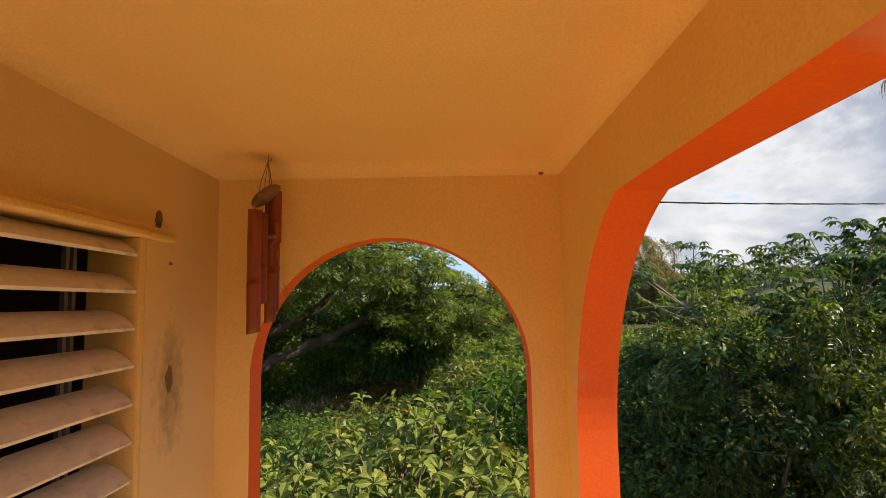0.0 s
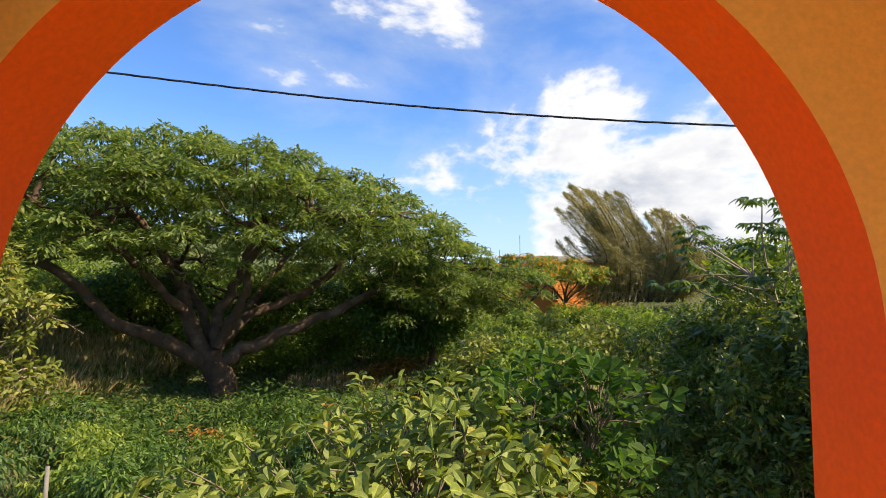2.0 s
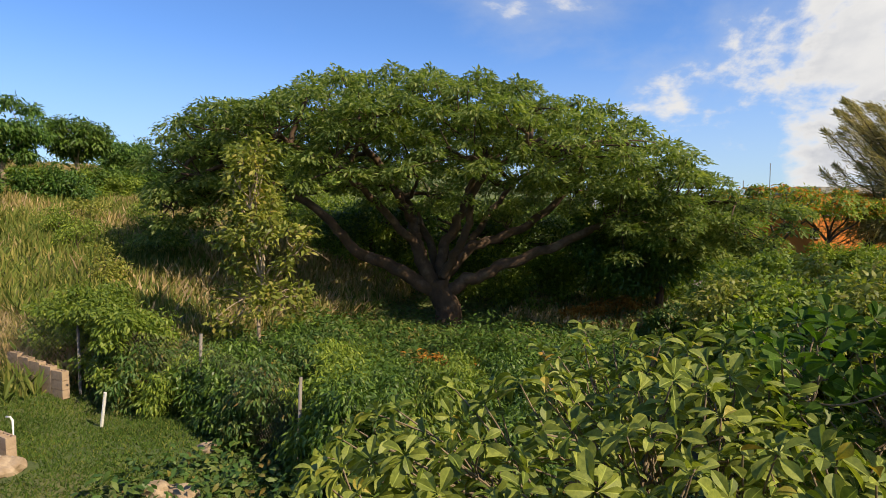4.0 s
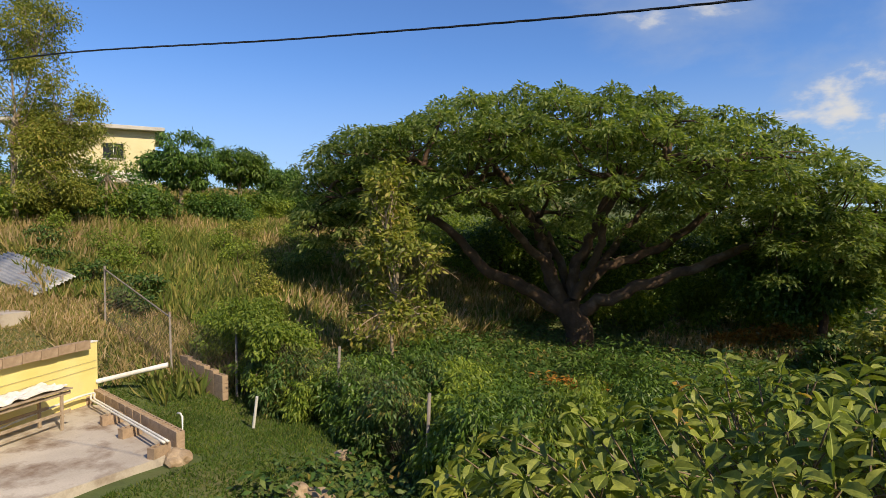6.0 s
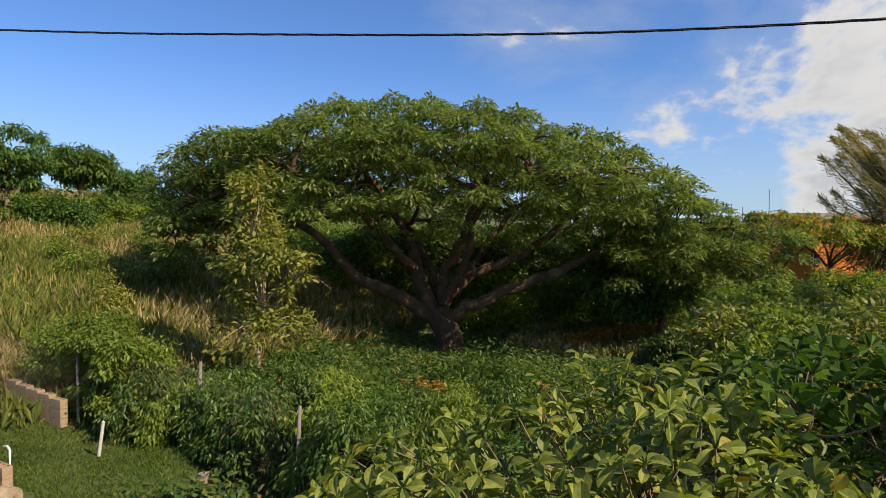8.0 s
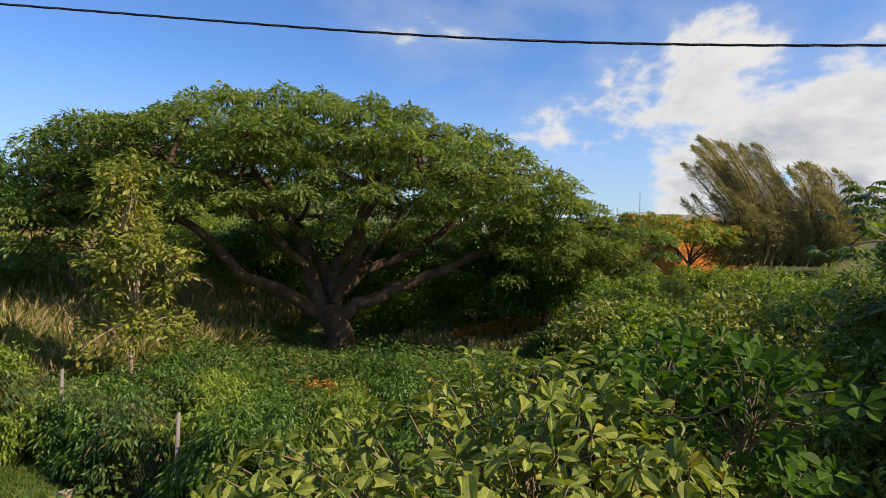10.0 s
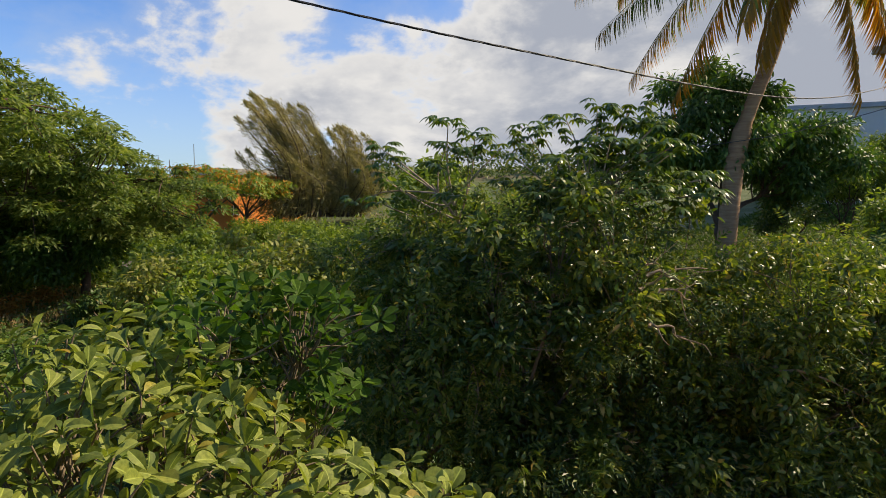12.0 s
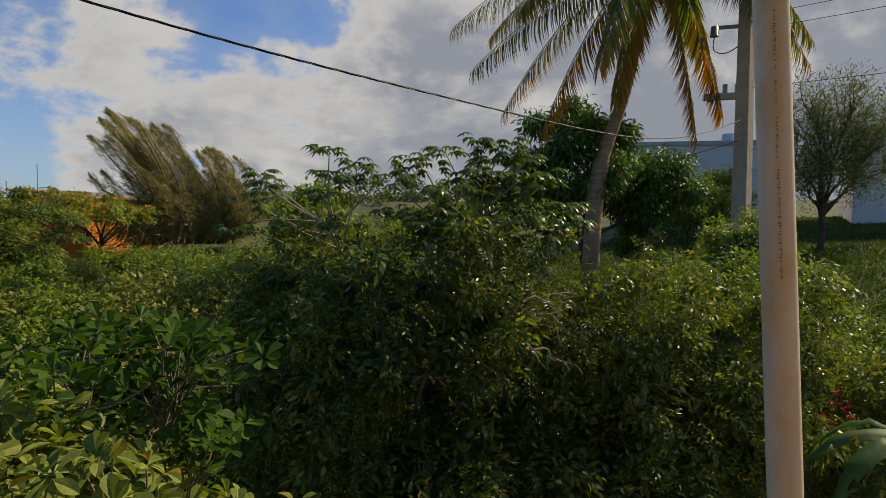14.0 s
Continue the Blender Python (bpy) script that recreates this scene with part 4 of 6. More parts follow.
def shoots(name, label, rng, p, h, leaves, length, width, mat):
    """Upright leafy shoots: drooping leaves up every stem."""
    n = len(p)
    tall = h * rng.uniform(0.5, 1.2, n) * (0.45 + 0.8 * patchy(p[:, 0], p[:, 1], 0.8, 6))
    lean = rng.normal(0, 0.16, (n, 2))
    P, D = [], []
    z0 = ground_z(p[:, 0], p[:, 1])
    for k in range(leaves):
        f = (k + 0.6) / leaves
        a = k * 2.4 + rng.uniform(0, 6.28, n)
        P.append(np.column_stack([p + lean * (f * tall)[:, None], z0 + f * tall]))
        D.append(np.column_stack([np.cos(a), np.sin(a), 0.35 * f - 0.45 + rng.normal(0, 0.25, n)]))
    P, D = np.vstack(P), np.vstack(D)
    s = rng.uniform(0.65, 1.25, len(P))
    ob = part(name, leaf_mesh(name, P, D, np.tile([0, 0, 1.0], (len(P), 1)) + rng.normal(0, 0.25, P.shape), length * s, width * s, "lance"), mat)
    return tagged(ob, label, "weeds", kind="stuff")


p = scatter(rng, 4200, -10.5, -1.0, 11.5, 20, lambda x, y: patchy(x, y, 0.8, 6) > 0.42)
shoots("tall_weeds", "tall bright green leafy weed shoots", rng, p, 1.25, 9, 0.21, 0.06, LEAF_BRIGHT)
p = scatter(rng, 2200, -16, 3.0, 17, 22.5, lambda x, y: patchy(x, y, 0.7, 9) > 0.45)
shoots("tall_weeds", "dull green weed stems in front of the tree", rng, p, 0.6, 8, 0.22, 0.07, LEAF_WEED)
p = scatter(rng, 9000, -8, 6, 27, 33)
grass("tall_grass", "sunlit yellow-green grass behind the tree", rng, p, 0.5, 0.05, GRASS_DRY)
for x, y in ((-6.6, 17.2), (-6.1, 17.6), (-3.9, 28.5), (-2.8, 29.3), (-4.8, 28.2), (-9.6, 12.7), (-5.5, 11.9)):
    q = rng.normal(0, 0.38, (480, 2)) + (x, y)
    weed_bed("dry_fern", "dry orange-brown fern patch among green weeds", rng, q, 1.0, 0.22, 0.06, FERN_ORANGE)

# ---- trees ----
def leaf_pads(rng, pads, R, count, length, width):
    """Flat tufts: drooping leaves that radiate from the top of every pad."""
    idx = np.repeat(np.arange(len(pads)), (count * R ** 1.6).astype(int))
    n = len(idx)
    a, r = rng.uniform(0, 2 * np.pi, n), np.sqrt(rng.uniform(0, 1, n))
    # lobed rims, so that no pad is a plain disc
    rr = r * R[idx] * (1 + 0.28 * np.sin(a * 3 + idx * 1.7) + 0.16 * np.sin(a * 7 + idx))
    pos = pads[idx] + np.stack([rr * np.cos(a), rr * np.sin(a), R[idx] * (0.36 - 0.55 * r ** 2) + rng.normal(0, 0.07, n)], -1)
    out = np.stack([np.cos(a), np.sin(a), 0 * a], -1)
    fwd = out * (0.35 + r[:, None]) + rng.normal(0, 0.45, (n, 3)) + np.array([0, 0, 1.0]) * (0.18 - 0.75 * r[:, None])
    up = out * 0.35 * r[:, None] + rng.normal(0, 0.25, (n, 3)) + [0, 0, 1]
    s = rng.uniform(0.6, 1.25, n)
    return pos, fwd, up, length * s, width * s


def rain_tree():
    rng = np.random.default_rng(21)
    base = np.array(on_ground(-10.1, 26.0))
    t = thing("spreading_tree", tuple(base), "wide umbrella-shaped rain tree with dark limbs", "tree")
    across, deep = np.array([0.87, 0.493, 0]), np.array([-0.493, 0.87, 0])
    W = lambda u, v, z: np.array([base[0], base[1], 0]) + across * u + deep * v + [0, 0, z]
    # crown outline: height of the dome along its width
    US = [-12.6, -12.2, -10.7, -8.7, -6.5, -4.5, -2.2, 0.7, 3.2, 5.7, 7.2, 8.4, 10.4, 11.2, 12.4, 13.8]
    ZS = [3.7, 4.7, 5.6, 6.5, 7.2, 7.7, 7.95, 7.65, 7.2, 6.8, 6.2, 5.2, 4.3, 3.5, 2.2, 1.4]
    pads = []
    for _ in range(30000):
        a, r = rng.uniform(0, 2 * np.pi), math.sqrt(rng.uniform(0, 1))
        u, v = (12.3 if math.cos(a) < 0 else 13.5) * r * math.cos(a), (6.6 if math.sin(a) < 0 else 7.5) * r * math.sin(a)
        rim = (v / 7.0) ** 2
        top = float(np.interp(u, US, ZS)) - (2.9 if v < 0 else 2.2) * rim ** 1.2 - 0.45 + 0.25 * math.sin(u * 1.1 + v) * math.cos(v * 0.9)
        skin = rng.uniform() < 0.62
        z = top - (rng.uniform(0, 0.45) if skin else rng.uniform(0.5, 2.3 + 2.0 * r * r))
        z = max(z, (3.1 - 0.018 * u * u) if v < 1.5 else 1.6)
        p = W(u, v, z)
        if all(((p - q) * [1, 1, 1.9]) @ ((p - q) * [1, 1, 1.9]) > 1.16 ** 2 for q in pads):
            pads.append(p)
        if len(pads) >= 480:
            break
    # sprays among the inner limbs
    for _ in range(36):
        pads.append(W(rng.uniform(-8, 9), rng.uniform(-3.5, 3), rng.uniform(1.3, 4.2)))
    # low boughs hanging at both ends of the crown
    for _ in range(84):
        u = rng.uniform(6.0, 13.4)
        pads.append(W(u, rng.uniform(-5.5, 3), rng.uniform(-0.4, 3.4 - 0.18 * (u - 6))))
    for _ in range(44):
        pads.append(W(rng.uniform(-12.0, -8.0), rng.uniform(-3, 4), rng.uniform(1.9, 4.6)))
    pads = np.array(pads)
    q = Quads()
    line = curve_pts([base - [0, 0, 0.3], base + [0.05, 0, 0.6], W(-0.35, 0, -1.75), W(-0.4, 0, -1.2)], 12, 0.02, rng)
    q.tube(line, np.interp(np.linspace(0, 1, 12), [0, 0.2, 0.5, 1], [0.85, 0.60, 0.56, 0.42]), 16)
    part("trunk", q.mesh("trunk", True), RAIN_BARK, t)
    LIMBS = [
        (0.34, (-0.7, 0, -1.75), (-2.6, -0.3, -0.5), (-4.0, -0.6, 0.0), (-5.6, -0.6, 1.8), (-8.6, -0.4, 3.6), (-10.8, 0, 4.4)),
        (0.36, (-0.6, 0, -1.6), (-1.3, 0.1, 0.1), (-1.5, 0.2, 1.1), (-2.2, 0.2, 2.5), (-3.9, 0.5, 5.0), (-5.8, 0.8, 6.2)),
        (0.30, (-0.2, 0.1, -1.5), (-0.2, 0.3, -0.2), (0.5, 0.2, 1.3), (1.1, 0, 3.0), (1.9, -0.2, 5.4), (2.6, 0, 6.6)),
        (0.32, (0.1, 0, -1.8), (1.3, -0.4, -1.15), (3.6, -0.7, -0.2), (6.6, -0.8, 1.0), (9.0, -0.8, 2.2), (11.6, -0.6, 2.0)),
        (0.26, (-0.1, 0.2, -1.2), (1.3, 0.6, 0.1), (4.0, 1.2, 1.1), (6.2, 1.5, 3.0), (7.6, 1.5, 4.9), (9.4, 1.5, 4.6)),
        (0.24, (-0.3, 0.3, -1.2), (-0.8, 2.0, 0.7), (-2.0, 4.0, 2.9), (-3.6, 5.2, 4.6)),
        (0.22, (-0.2, -0.3, -1.1), (0.6, -1.5, 0.9), (1.0, -2.9, 2.9), (2.6, -4.0, 4.4)),
        (0.20, (-1.3, 0, 0.1), (-2.7, -1.2, 1.6), (-4.2, -2.6, 3.1), (-6.4, -3.4, 4.2)),
        (0.18, (1.0, 0.6, 0.0), (2.4, 2.2, 1.7), (4.2, 3.8, 3.4), (6.4, 4.4, 4.2)),
    ]
    reach = []
    for r0, *pts in LIMBS:
        n = 6 * len(pts)
        limb = curve_pts([W(*p) for p in pts], n)
        limb[2:] += rng.normal(0, 0.05, (n - 2, 3))
        q = Quads()
        q.tube(limb, np.linspace(r0, 0.07, n), 10)
        part("limb", q.mesh("limb", True), RAIN_BARK, t)
        reach.append(limb[5:])
    reach = np.vstack(reach)
    # boughs to groups of pads, and twigs from the boughs
    cent = pads[rng.choice(len(pads), 84, replace=False)]
    for _ in range(6):
        own = np.argmin(((pads[:, None] - cent[None]) ** 2).sum(-1), axis=1)
        cent = np.array([pads[own == i].mean(0) if (own == i).any() else cent[i] for i in range(len(cent))])
    twigs = Quads()
    for i in range(len(cent)):
        gap = reach - cent[i]
        s = reach[np.argmin((gap ** 2).sum(-1) + 6.0 * np.maximum(0, gap[:, 2]) ** 2 + 0.5 * np.linalg.norm(gap[:, :2], axis=1))]
        d = cent[i] - s
        bough = curve_pts([s, s + d * [0.4, 0.4, 0.25] + rng.normal(0, 0.12, 3), s + d * [0.75, 0.75, 0.7] + rng.normal(0, 0.15, 3), cent[i]], 14, 0.03, rng)
        q = Quads()
        q.tube(bough, np.linspace(0.12, 0.04, 14), 7)
        part("bough", q.mesh("bough", True), RAIN_BARK, t)
        for c in pads[own == i]:
            e = bough[rng.integers(5, 13)]
            twigs.tube(curve_pts([e, e + (c - e) * [0.55, 0.55, 0.3] + rng.normal(0, 0.08, 3), c + [0, 0, 0.1]], 7), np.linspace(0.04, 0.012, 7), 5, cap=False)
    part("twig", twigs.mesh("twig", True), RAIN_BARK, t)["kind"] = "stuff"
    R = rng.uniform(0.42, 0.92, len(pads))
    ob = part("crown", leaf_mesh("crown", *leaf_pads(rng, pads, R, 490, 0.225, 0.094), "diamond"), LEAF_RAIN, t)
    ob["kind"] = "stuff"
    return t


rain_tree()


def bushy_tree(name, label, seed, base, fork_h, r0, clumps, radius, count, length, width, mat, bark=None, shape="lance", limbs=4, category="tree", twig=0.012, **kw):
    """clumps: (x, y, z, rx, ry, rz, n): ellipsoids filled with leaf clumps."""
    rng = np.random.default_rng(seed)
    base = np.array(on_ground(*base))
    t = thing(name, tuple(base), label, category)
    cs = []
    for x, y, z, rx, ry, rz, n in clumps:
        d = unit(rng.normal(size=(n, 3)))
        r = rng.uniform(0.35, 1, (n, 1)) ** 0.5
        cs.append(np.array([x, y, z]) + d * r * [rx, ry, rz])
    cs = np.vstack(cs)
    cs[:, 2] = np.maximum(cs[:, 2], ground_z(cs[:, 0], cs[:, 1]) + radius * 0.4)
    woody(rng, t, base, base + [rng.normal(0, 0.1), rng.normal(0, 0.1), fork_h], cs, r0, limbs, bark or BARK, twig)
    crown_part("crown", rng, t, mat, cs, radius, count, length, width, shape, **kw)
    return t


# low dense tree right of the rain tree
bushy_tree("round_tree", "dense dark green tree in the shade", 31, (-1.5, 31), 2.2, 0.2, [(-2.4, 31, 0.2, 2.8, 2.5, 2.2, 60)], 0.9, 420, 0.26, 0.10, LEAF_MANGO, flat=0.6)
bushy_tree("round_tree", "dense dark green tree behind the limbs", 32, (-17, 31), 2.2, 0.2, [(-17, 32, 0.6, 4.0, 2, 1.8, 50), (-9, 35, 0.0, 5, 2, 1.8, 50)], 1.0, 320, 0.22, 0.09, LEAF_BRIGHT, flat=0.6)
# young yellowish tree by the fence
rng = np.random.default_rng(133)
young = bushy_tree("young_tree", "slender young tree with yellowish sparse leaves", 33, (-11.05, 14.8), 2.3, 0.055,
                   [(-11.2, 14.9, 2.2, 0.8, 0.7, 1.6, 46), (-10.8, 14.8, 0.8, 1.5, 1.0, 0.9, 30), (-11.1, 14.8, -0.9, 1.7, 1.1, 0.8, 26)], 0.38, 46, 0.20, 0.075, LEAF_YELLOW, BARK_PALE, limbs=11, droop=0.15, flat=0.9, twig=0.014)
dead_twigs(rng, young, np.array([-11.0, 14.8, -0.2]) + rng.normal(0, 1, (20, 3)) * [0.6, 0.3, 0.6], 0.6, BARK_DEAD, 0.010)
# broad bush hanging over the fence
bushy_tree("fence_bush", "bright green drooping bush over the fence", 34, (-13.0, 11.6), 0.9, 0.06,
           [(-13.2, 11.5, -0.75, 1.5, 0.9, 0.65, 34), (-11.6, 11.2, -1.3, 1.2, 0.8, 0.8, 26), (-14.0, 11.3, -1.2, 0.8, 0.6, 0.6, 10)], 0.40, 300, 0.12, 0.04, LEAF_LIGHT, droop=0.6, flat=0.6, category="bush")
# climbing vine bank along the fence
rng = np.random.default_rng(35)
k = 0
for s in np.linspace(0, 1, 11):
    fx, fy = -11.6 + 8.4 * s, 11.25 - 2.2 * s ** 2.2
    for row in range(5):
        x, y = fx + rng.normal(0, 0.2) + 0.3 * row, fy + 1.25 * row + rng.normal(0, 0.15)
        top = -1.22 - 0.17 * row - 0.15 * math.sin(s * 9 + row) + rng.normal(0, 0.14)
        bushy_tree("vine_bush", "bright green drooping vine thicket on the fence", 100 + k, (x, y), 0.6, 0.03, [(x, y, top - 0.85, 0.8, 0.75, 0.85, 26)], 0.32, 170, 0.135, 0.036, [LEAF_BRIGHT, LEAF_WEED, LEAF_LIGHT, LEAF_BRIGHT][k % 4], droop=0.85, flat=0.8, category="bush", limbs=3, twig=0.006)
        k += 1
# hill trees and shrubs
HILL = [("mango_tree", "round mango tree with glossy green leaves", (-34.5, 22.1), (-34.5, 22.1, 5.7, 2.0, 2.0, 1.6), LEAF_MANGO), ("mango_tree", "small mango tree with a propped trunk", (-35.0, 26.7), (-35, 26.7, 5.9, 1.7, 1.7, 1.1), LEAF_BRIGHT),
        ("mango_tree", "small round mango tree on the hill", (-36.0, 30.9), (-36, 30.9, 5.0, 1.4, 1.4, 1.1), LEAF_MANGO)]
for k, (nm, lb, b, (x, y, z, rx, ry, rz), mt) in enumerate(HILL):
    bushy_tree(nm, lb, 40 + k, b, 2.0, 0.13, [(x, y, z + 0.5, rx, ry, rz, 40)], 0.62, 230, 0.30, 0.085, mt, BARK_PALE, droop=0.6, flat=0.75)
bushy_tree("airy_tree", "tall airy tree with sparse light leaves", 44, (-30.5, 12.0), 4.0, 0.14, [(-30.6, 12.4, 7.6, 2.2, 2.0, 2.6, 40), (-30.4, 12.6, 11.0, 2.0, 1.4, 1.6, 24), (-29.6, 13.2, 5.6, 1.4, 1.3, 1.4, 24), (-29.2, 14.0, 6.8, 1.3, 1.3, 1.3, 18), (-30.0, 13.2, 3.8, 1.8, 1.5, 1.2, 26)], 0.75, 300, 0.15, 0.055, LEAF_YELLOW, BARK_PALE, droop=0.5, flat=0.8, limbs=7)
bushy_tree("airy_tree", "thin sparse tree before the cream house", 45, (-31.0, 16.2), 2.5, 0.08, [(-31.2, 16.4, 4.6, 1.2, 1.6, 1.9, 26)], 0.55, 120, 0.15, 0.055, LEAF_LIGHT, BARK_PALE, limbs=6, droop=0.4)
rng = np.random.default_rng(46)
for k in range(20):
    s = k / 19
    x, y = -31.5 - 3 * s + rng.normal(0, 0.8), 11.5 + 21 * s + rng.normal(0, 0.7)
    g = float(ground_z(x, y))
    bushy_tree("hill_shrub", "green shrub on the grassy hillside", 200 + k, (x, y), 0.5, 0.04, [(x, y, g + 0.9, 1.3, 1.2, rng.uniform(0.6, 1.1), 14)], 0.6, 150, 0.22, 0.075, [LEAF_MANGO, LEAF_LIGHT, LEAF_BRIGHT][k % 3], category="bush", limbs=3, flat=0.75)
for k, (x, y) in enumerate(((-24.5, 11.0), (-22.3, 11.6), (-27, 12.0), (-20.5, 12.3), (-19.3, 11.6))):
    g = float(ground_z(x, y))
    bushy_tree("hill_shrub", "weedy low shrub on the slope", 230 + k, (x, y), 0.4, 0.03, [(x, y, g + 0.5, 0.8, 0.7, 0.45, 9)], 0.42, 110, 0.16, 0.06, LEAF_WEED, category="bush", limbs=3)

rng = np.random.default_rng(47)
for k in range(16):
    x, y = rng.uniform(-31, -19), rng.uniform(12.5, 25)
    g, r = float(ground_z(x, y)), rng.uniform(0.45, 0.95)
    bushy_tree("hill_shrub", "straggly yellow-green shrub in the hillside grass", 240 + k, (x, y), 0.4, 0.03, [(x, y, g + 0.6, r, r, rng.uniform(0.4, 0.9), 12)], 0.45, 100, 0.14, 0.05, [LEAF_LIGHT, LEAF_YELLOW, LEAF_LIGHT][k % 3], category="bush", limbs=4, flat=0.8, twig=0.008)
# light airy shrubs in the middle distance
for k, (x, y, z, rx) in enumerate([(0.9, 17.6, -0.85, 1.3), (2.1, 16.6, -0.5, 1.5), (3.4, 15.6, -0.5, 1.5), (4.8, 14.6, -0.25, 1.3), (2.6, 13.4, -1.0, 1.5), (1.4, 13.2, -1.5, 1.3), (4.2, 12.2, -0.7, 1.4), (5.2, 17.5, -0.25, 1.6), (3.0, 19.0, -0.3, 1.8), (1.4, 20.6, -0.4, 1.6), (3.0, 14.2, -0.5, 1.3), (1.6, 15.0, -0.8, 1.2), (5.6, 15.4, 0.0, 1.2)]):
    bushy_tree("light_shrub", "airy yellow-green shrub with pale stems", 60 + k, (x, y), 0.9, 0.05, [(x, y, z - 0.2, rx, 1.1, 1.05, 34)], 0.45, 120, 0.15, 0.065, LEAF_LIGHT if k % 2 else LEAF_YELLOW, BARK_PALE, limbs=6, flat=0.65, twig=0.008, category="shrub")

# the tall dark thicket beside the porch
THICKET = [(3.3, 10.2, -0.7, 1.2, 1.2, 1.7), (3.9, 9.5, -0.4, 1.1, 1.1, 1.8), (3.3, 8.6, -0.9, 1.1, 1.2, 1.9), (4.4, 8.0, -0.1, 1.3, 1.3, 2.0), (5.3, 7.5, 0.25, 1.2, 1.2, 1.9), (6.4, 7.2, -0.85, 1.2, 1.3, 1.5), (7.2, 6.2, -0.6, 1.2, 1.2, 1.7), (8.2, 5.5, -0.7, 1.3, 1.2, 1.7), (9.2, 4.9, -0.8, 1.3, 1.2, 1.6), (10.2, 4.6, -1.3, 1.0, 1.0, 1.3), (4.2, 7.1, -2.0, 1.0, 0.8, 0.9), (5.3, 6.4, -2.0, 1.0, 0.8, 0.9), (6.4, 5.7, -2.0, 1.0, 0.8, 0.9)]
for k, (x, y, z, rx, ry, rz) in enumerate(THICKET):
    rng = np.random.default_rng(300 + k)
    base = np.array(on_ground(x, y))
    t = thing("thicket_tree", tuple(base), "dense thicket tree with small feathered glossy leaves", "tree")
    d = unit(rng.normal(size=(74, 3)))
    cs = np.array([x, y, z]) + d * rng.uniform(0.3, 1.08, (74, 1)) ** 0.5 * [rx, ry, rz]
    woody(rng, t, base, base + [rng.normal(0, 0.1), rng.normal(0, 0.1), 1.2], cs, 0.06, 7, BARK_GREY, 0.006)
    half = rng.uniform(size=len(cs)) < 0.5
    mats = (LEAF_OLIVE, LEAF_OLIVE) if k < 3 or 4 < k < 10 else (LEAF_OLIVE, LEAF_DARK) if k == 3 else (LEAF_DARK, LEAF_OLIVE)
    pinnate_part("crown", rng, t, mats[0], cs[half], 0.34, 30, 0.26, 0.095, 0.034, 5, flat=0.8, droop=0.35, flat_leaf=0.6)
    crown_part("crown", rng, t, mats[1], cs[~half], 0.30, 150, 0.12, 0.046, "lance", flat=0.8, droop=0.3, flat_leaf=0.5)
    dead_twigs(rng, t, cs[rng.choice(len(cs), 9, replace=False)], 0.55, BARK_DEAD)


def palmate(rng, tips, leaflets=7, length=0.19, width=0.05, reach=0.25):
    """Fingered leaves on stalks round each shoot tip."""
    P, D, U, L, W = [], [], [], [], []
    for c in tips:
        for k in range(rng.integers(9, 14)):
            a = rng.uniform(0, 2 * np.pi)
            out = np.array([math.cos(a), math.sin(a), rng.uniform(-0.1, 0.7)])
            hub = c + unit(out) * reach * rng.uniform(0.6, 1.15)
            side = np.array([-math.sin(a), math.cos(a), 0])
            for j in range(leaflets):
                b = (j / (leaflets - 1) - 0.5) * 3.6
                d = math.cos(b) * unit(out * [1, 1, 0.2]) + math.sin(b) * side + np.array([0, 0, -0.35])
                P.append(hub); D.append(d); U.append([rng.normal(0, 0.2), rng.normal(0, 0.2), 1]); s = rng.uniform(0.8, 1.2)
                L.append(length * s * (1 - 0.18 * abs(b))); W.append(width * s)
    return leaf_mesh("fingered_leaf", np.array(P), np.array(D), np.array(U), np.array(L), np.array(W), "lance")


rng = np.random.default_rng(50)
tree = thing("fingered_tree", on_ground(5.2, 8.4), "tree with fingered dark green leaf rosettes", "tree")
tips = [(3.43, 10.55, 2.27), (3.54, 10.45, 2.1), (3.3, 10.5, 1.9), (4.09, 9.59, 2.57), (4.0, 9.5, 2.2), (4.33, 9.24, 2.36), (4.55, 8.9, 2.2), (4.76, 8.59, 2.39), (5.0, 8.5, 2.3), (5.29, 8.41, 2.57), (5.6, 8.15, 2.69), (5.8, 8.0, 2.5), (6.05, 8.02, 2.68), (6.29, 7.8, 2.48), (5.3, 7.6, 2.2), (5.8, 7.4, 2.2), (6.1, 7.3, 2.1), (4.7, 8.0, 1.8)]
tips += [(c[0] + rng.normal(0, 0.25), c[1] + rng.normal(0, 0.25) - 0.15, c[2] - rng.uniform(0.2, 0.9)) for c in tips for _ in range(3 if c[0] > 4.7 else 1)]
tips += [(x, 11.5 - 0.72 * x + rng.normal(0, 0.25), rng.uniform(-1.6, 0.9 if x < 6.0 else 0.2)) for x in rng.uniform(3.2, 8.4, 80)]
tips = np.array(tips)
woody(rng, tree, on_ground(5.2, 8.4), np.array(on_ground(5.2, 8.4)) + [0, 0, 2.6], tips, 0.10, 7, BARK_PALE, 0.008)
part("crown", palmate(rng, tips, 7, 0.185, 0.046, 0.26), LEAF_PALMATE, tree)["kind"] = "stuff"
# bright tuft behind it
bushy_tree("light_shrub", "bright backlit lime green shrub", 57, (5.6, 13.4), 2.4, 0.05, [(5.9, 13.6, 1.5, 0.8, 0.8, 0.8, 22)], 0.36, 130, 0.16, 0.07, LEAF_LIGHT, BARK_PALE, flat=0.8, category="shrub")
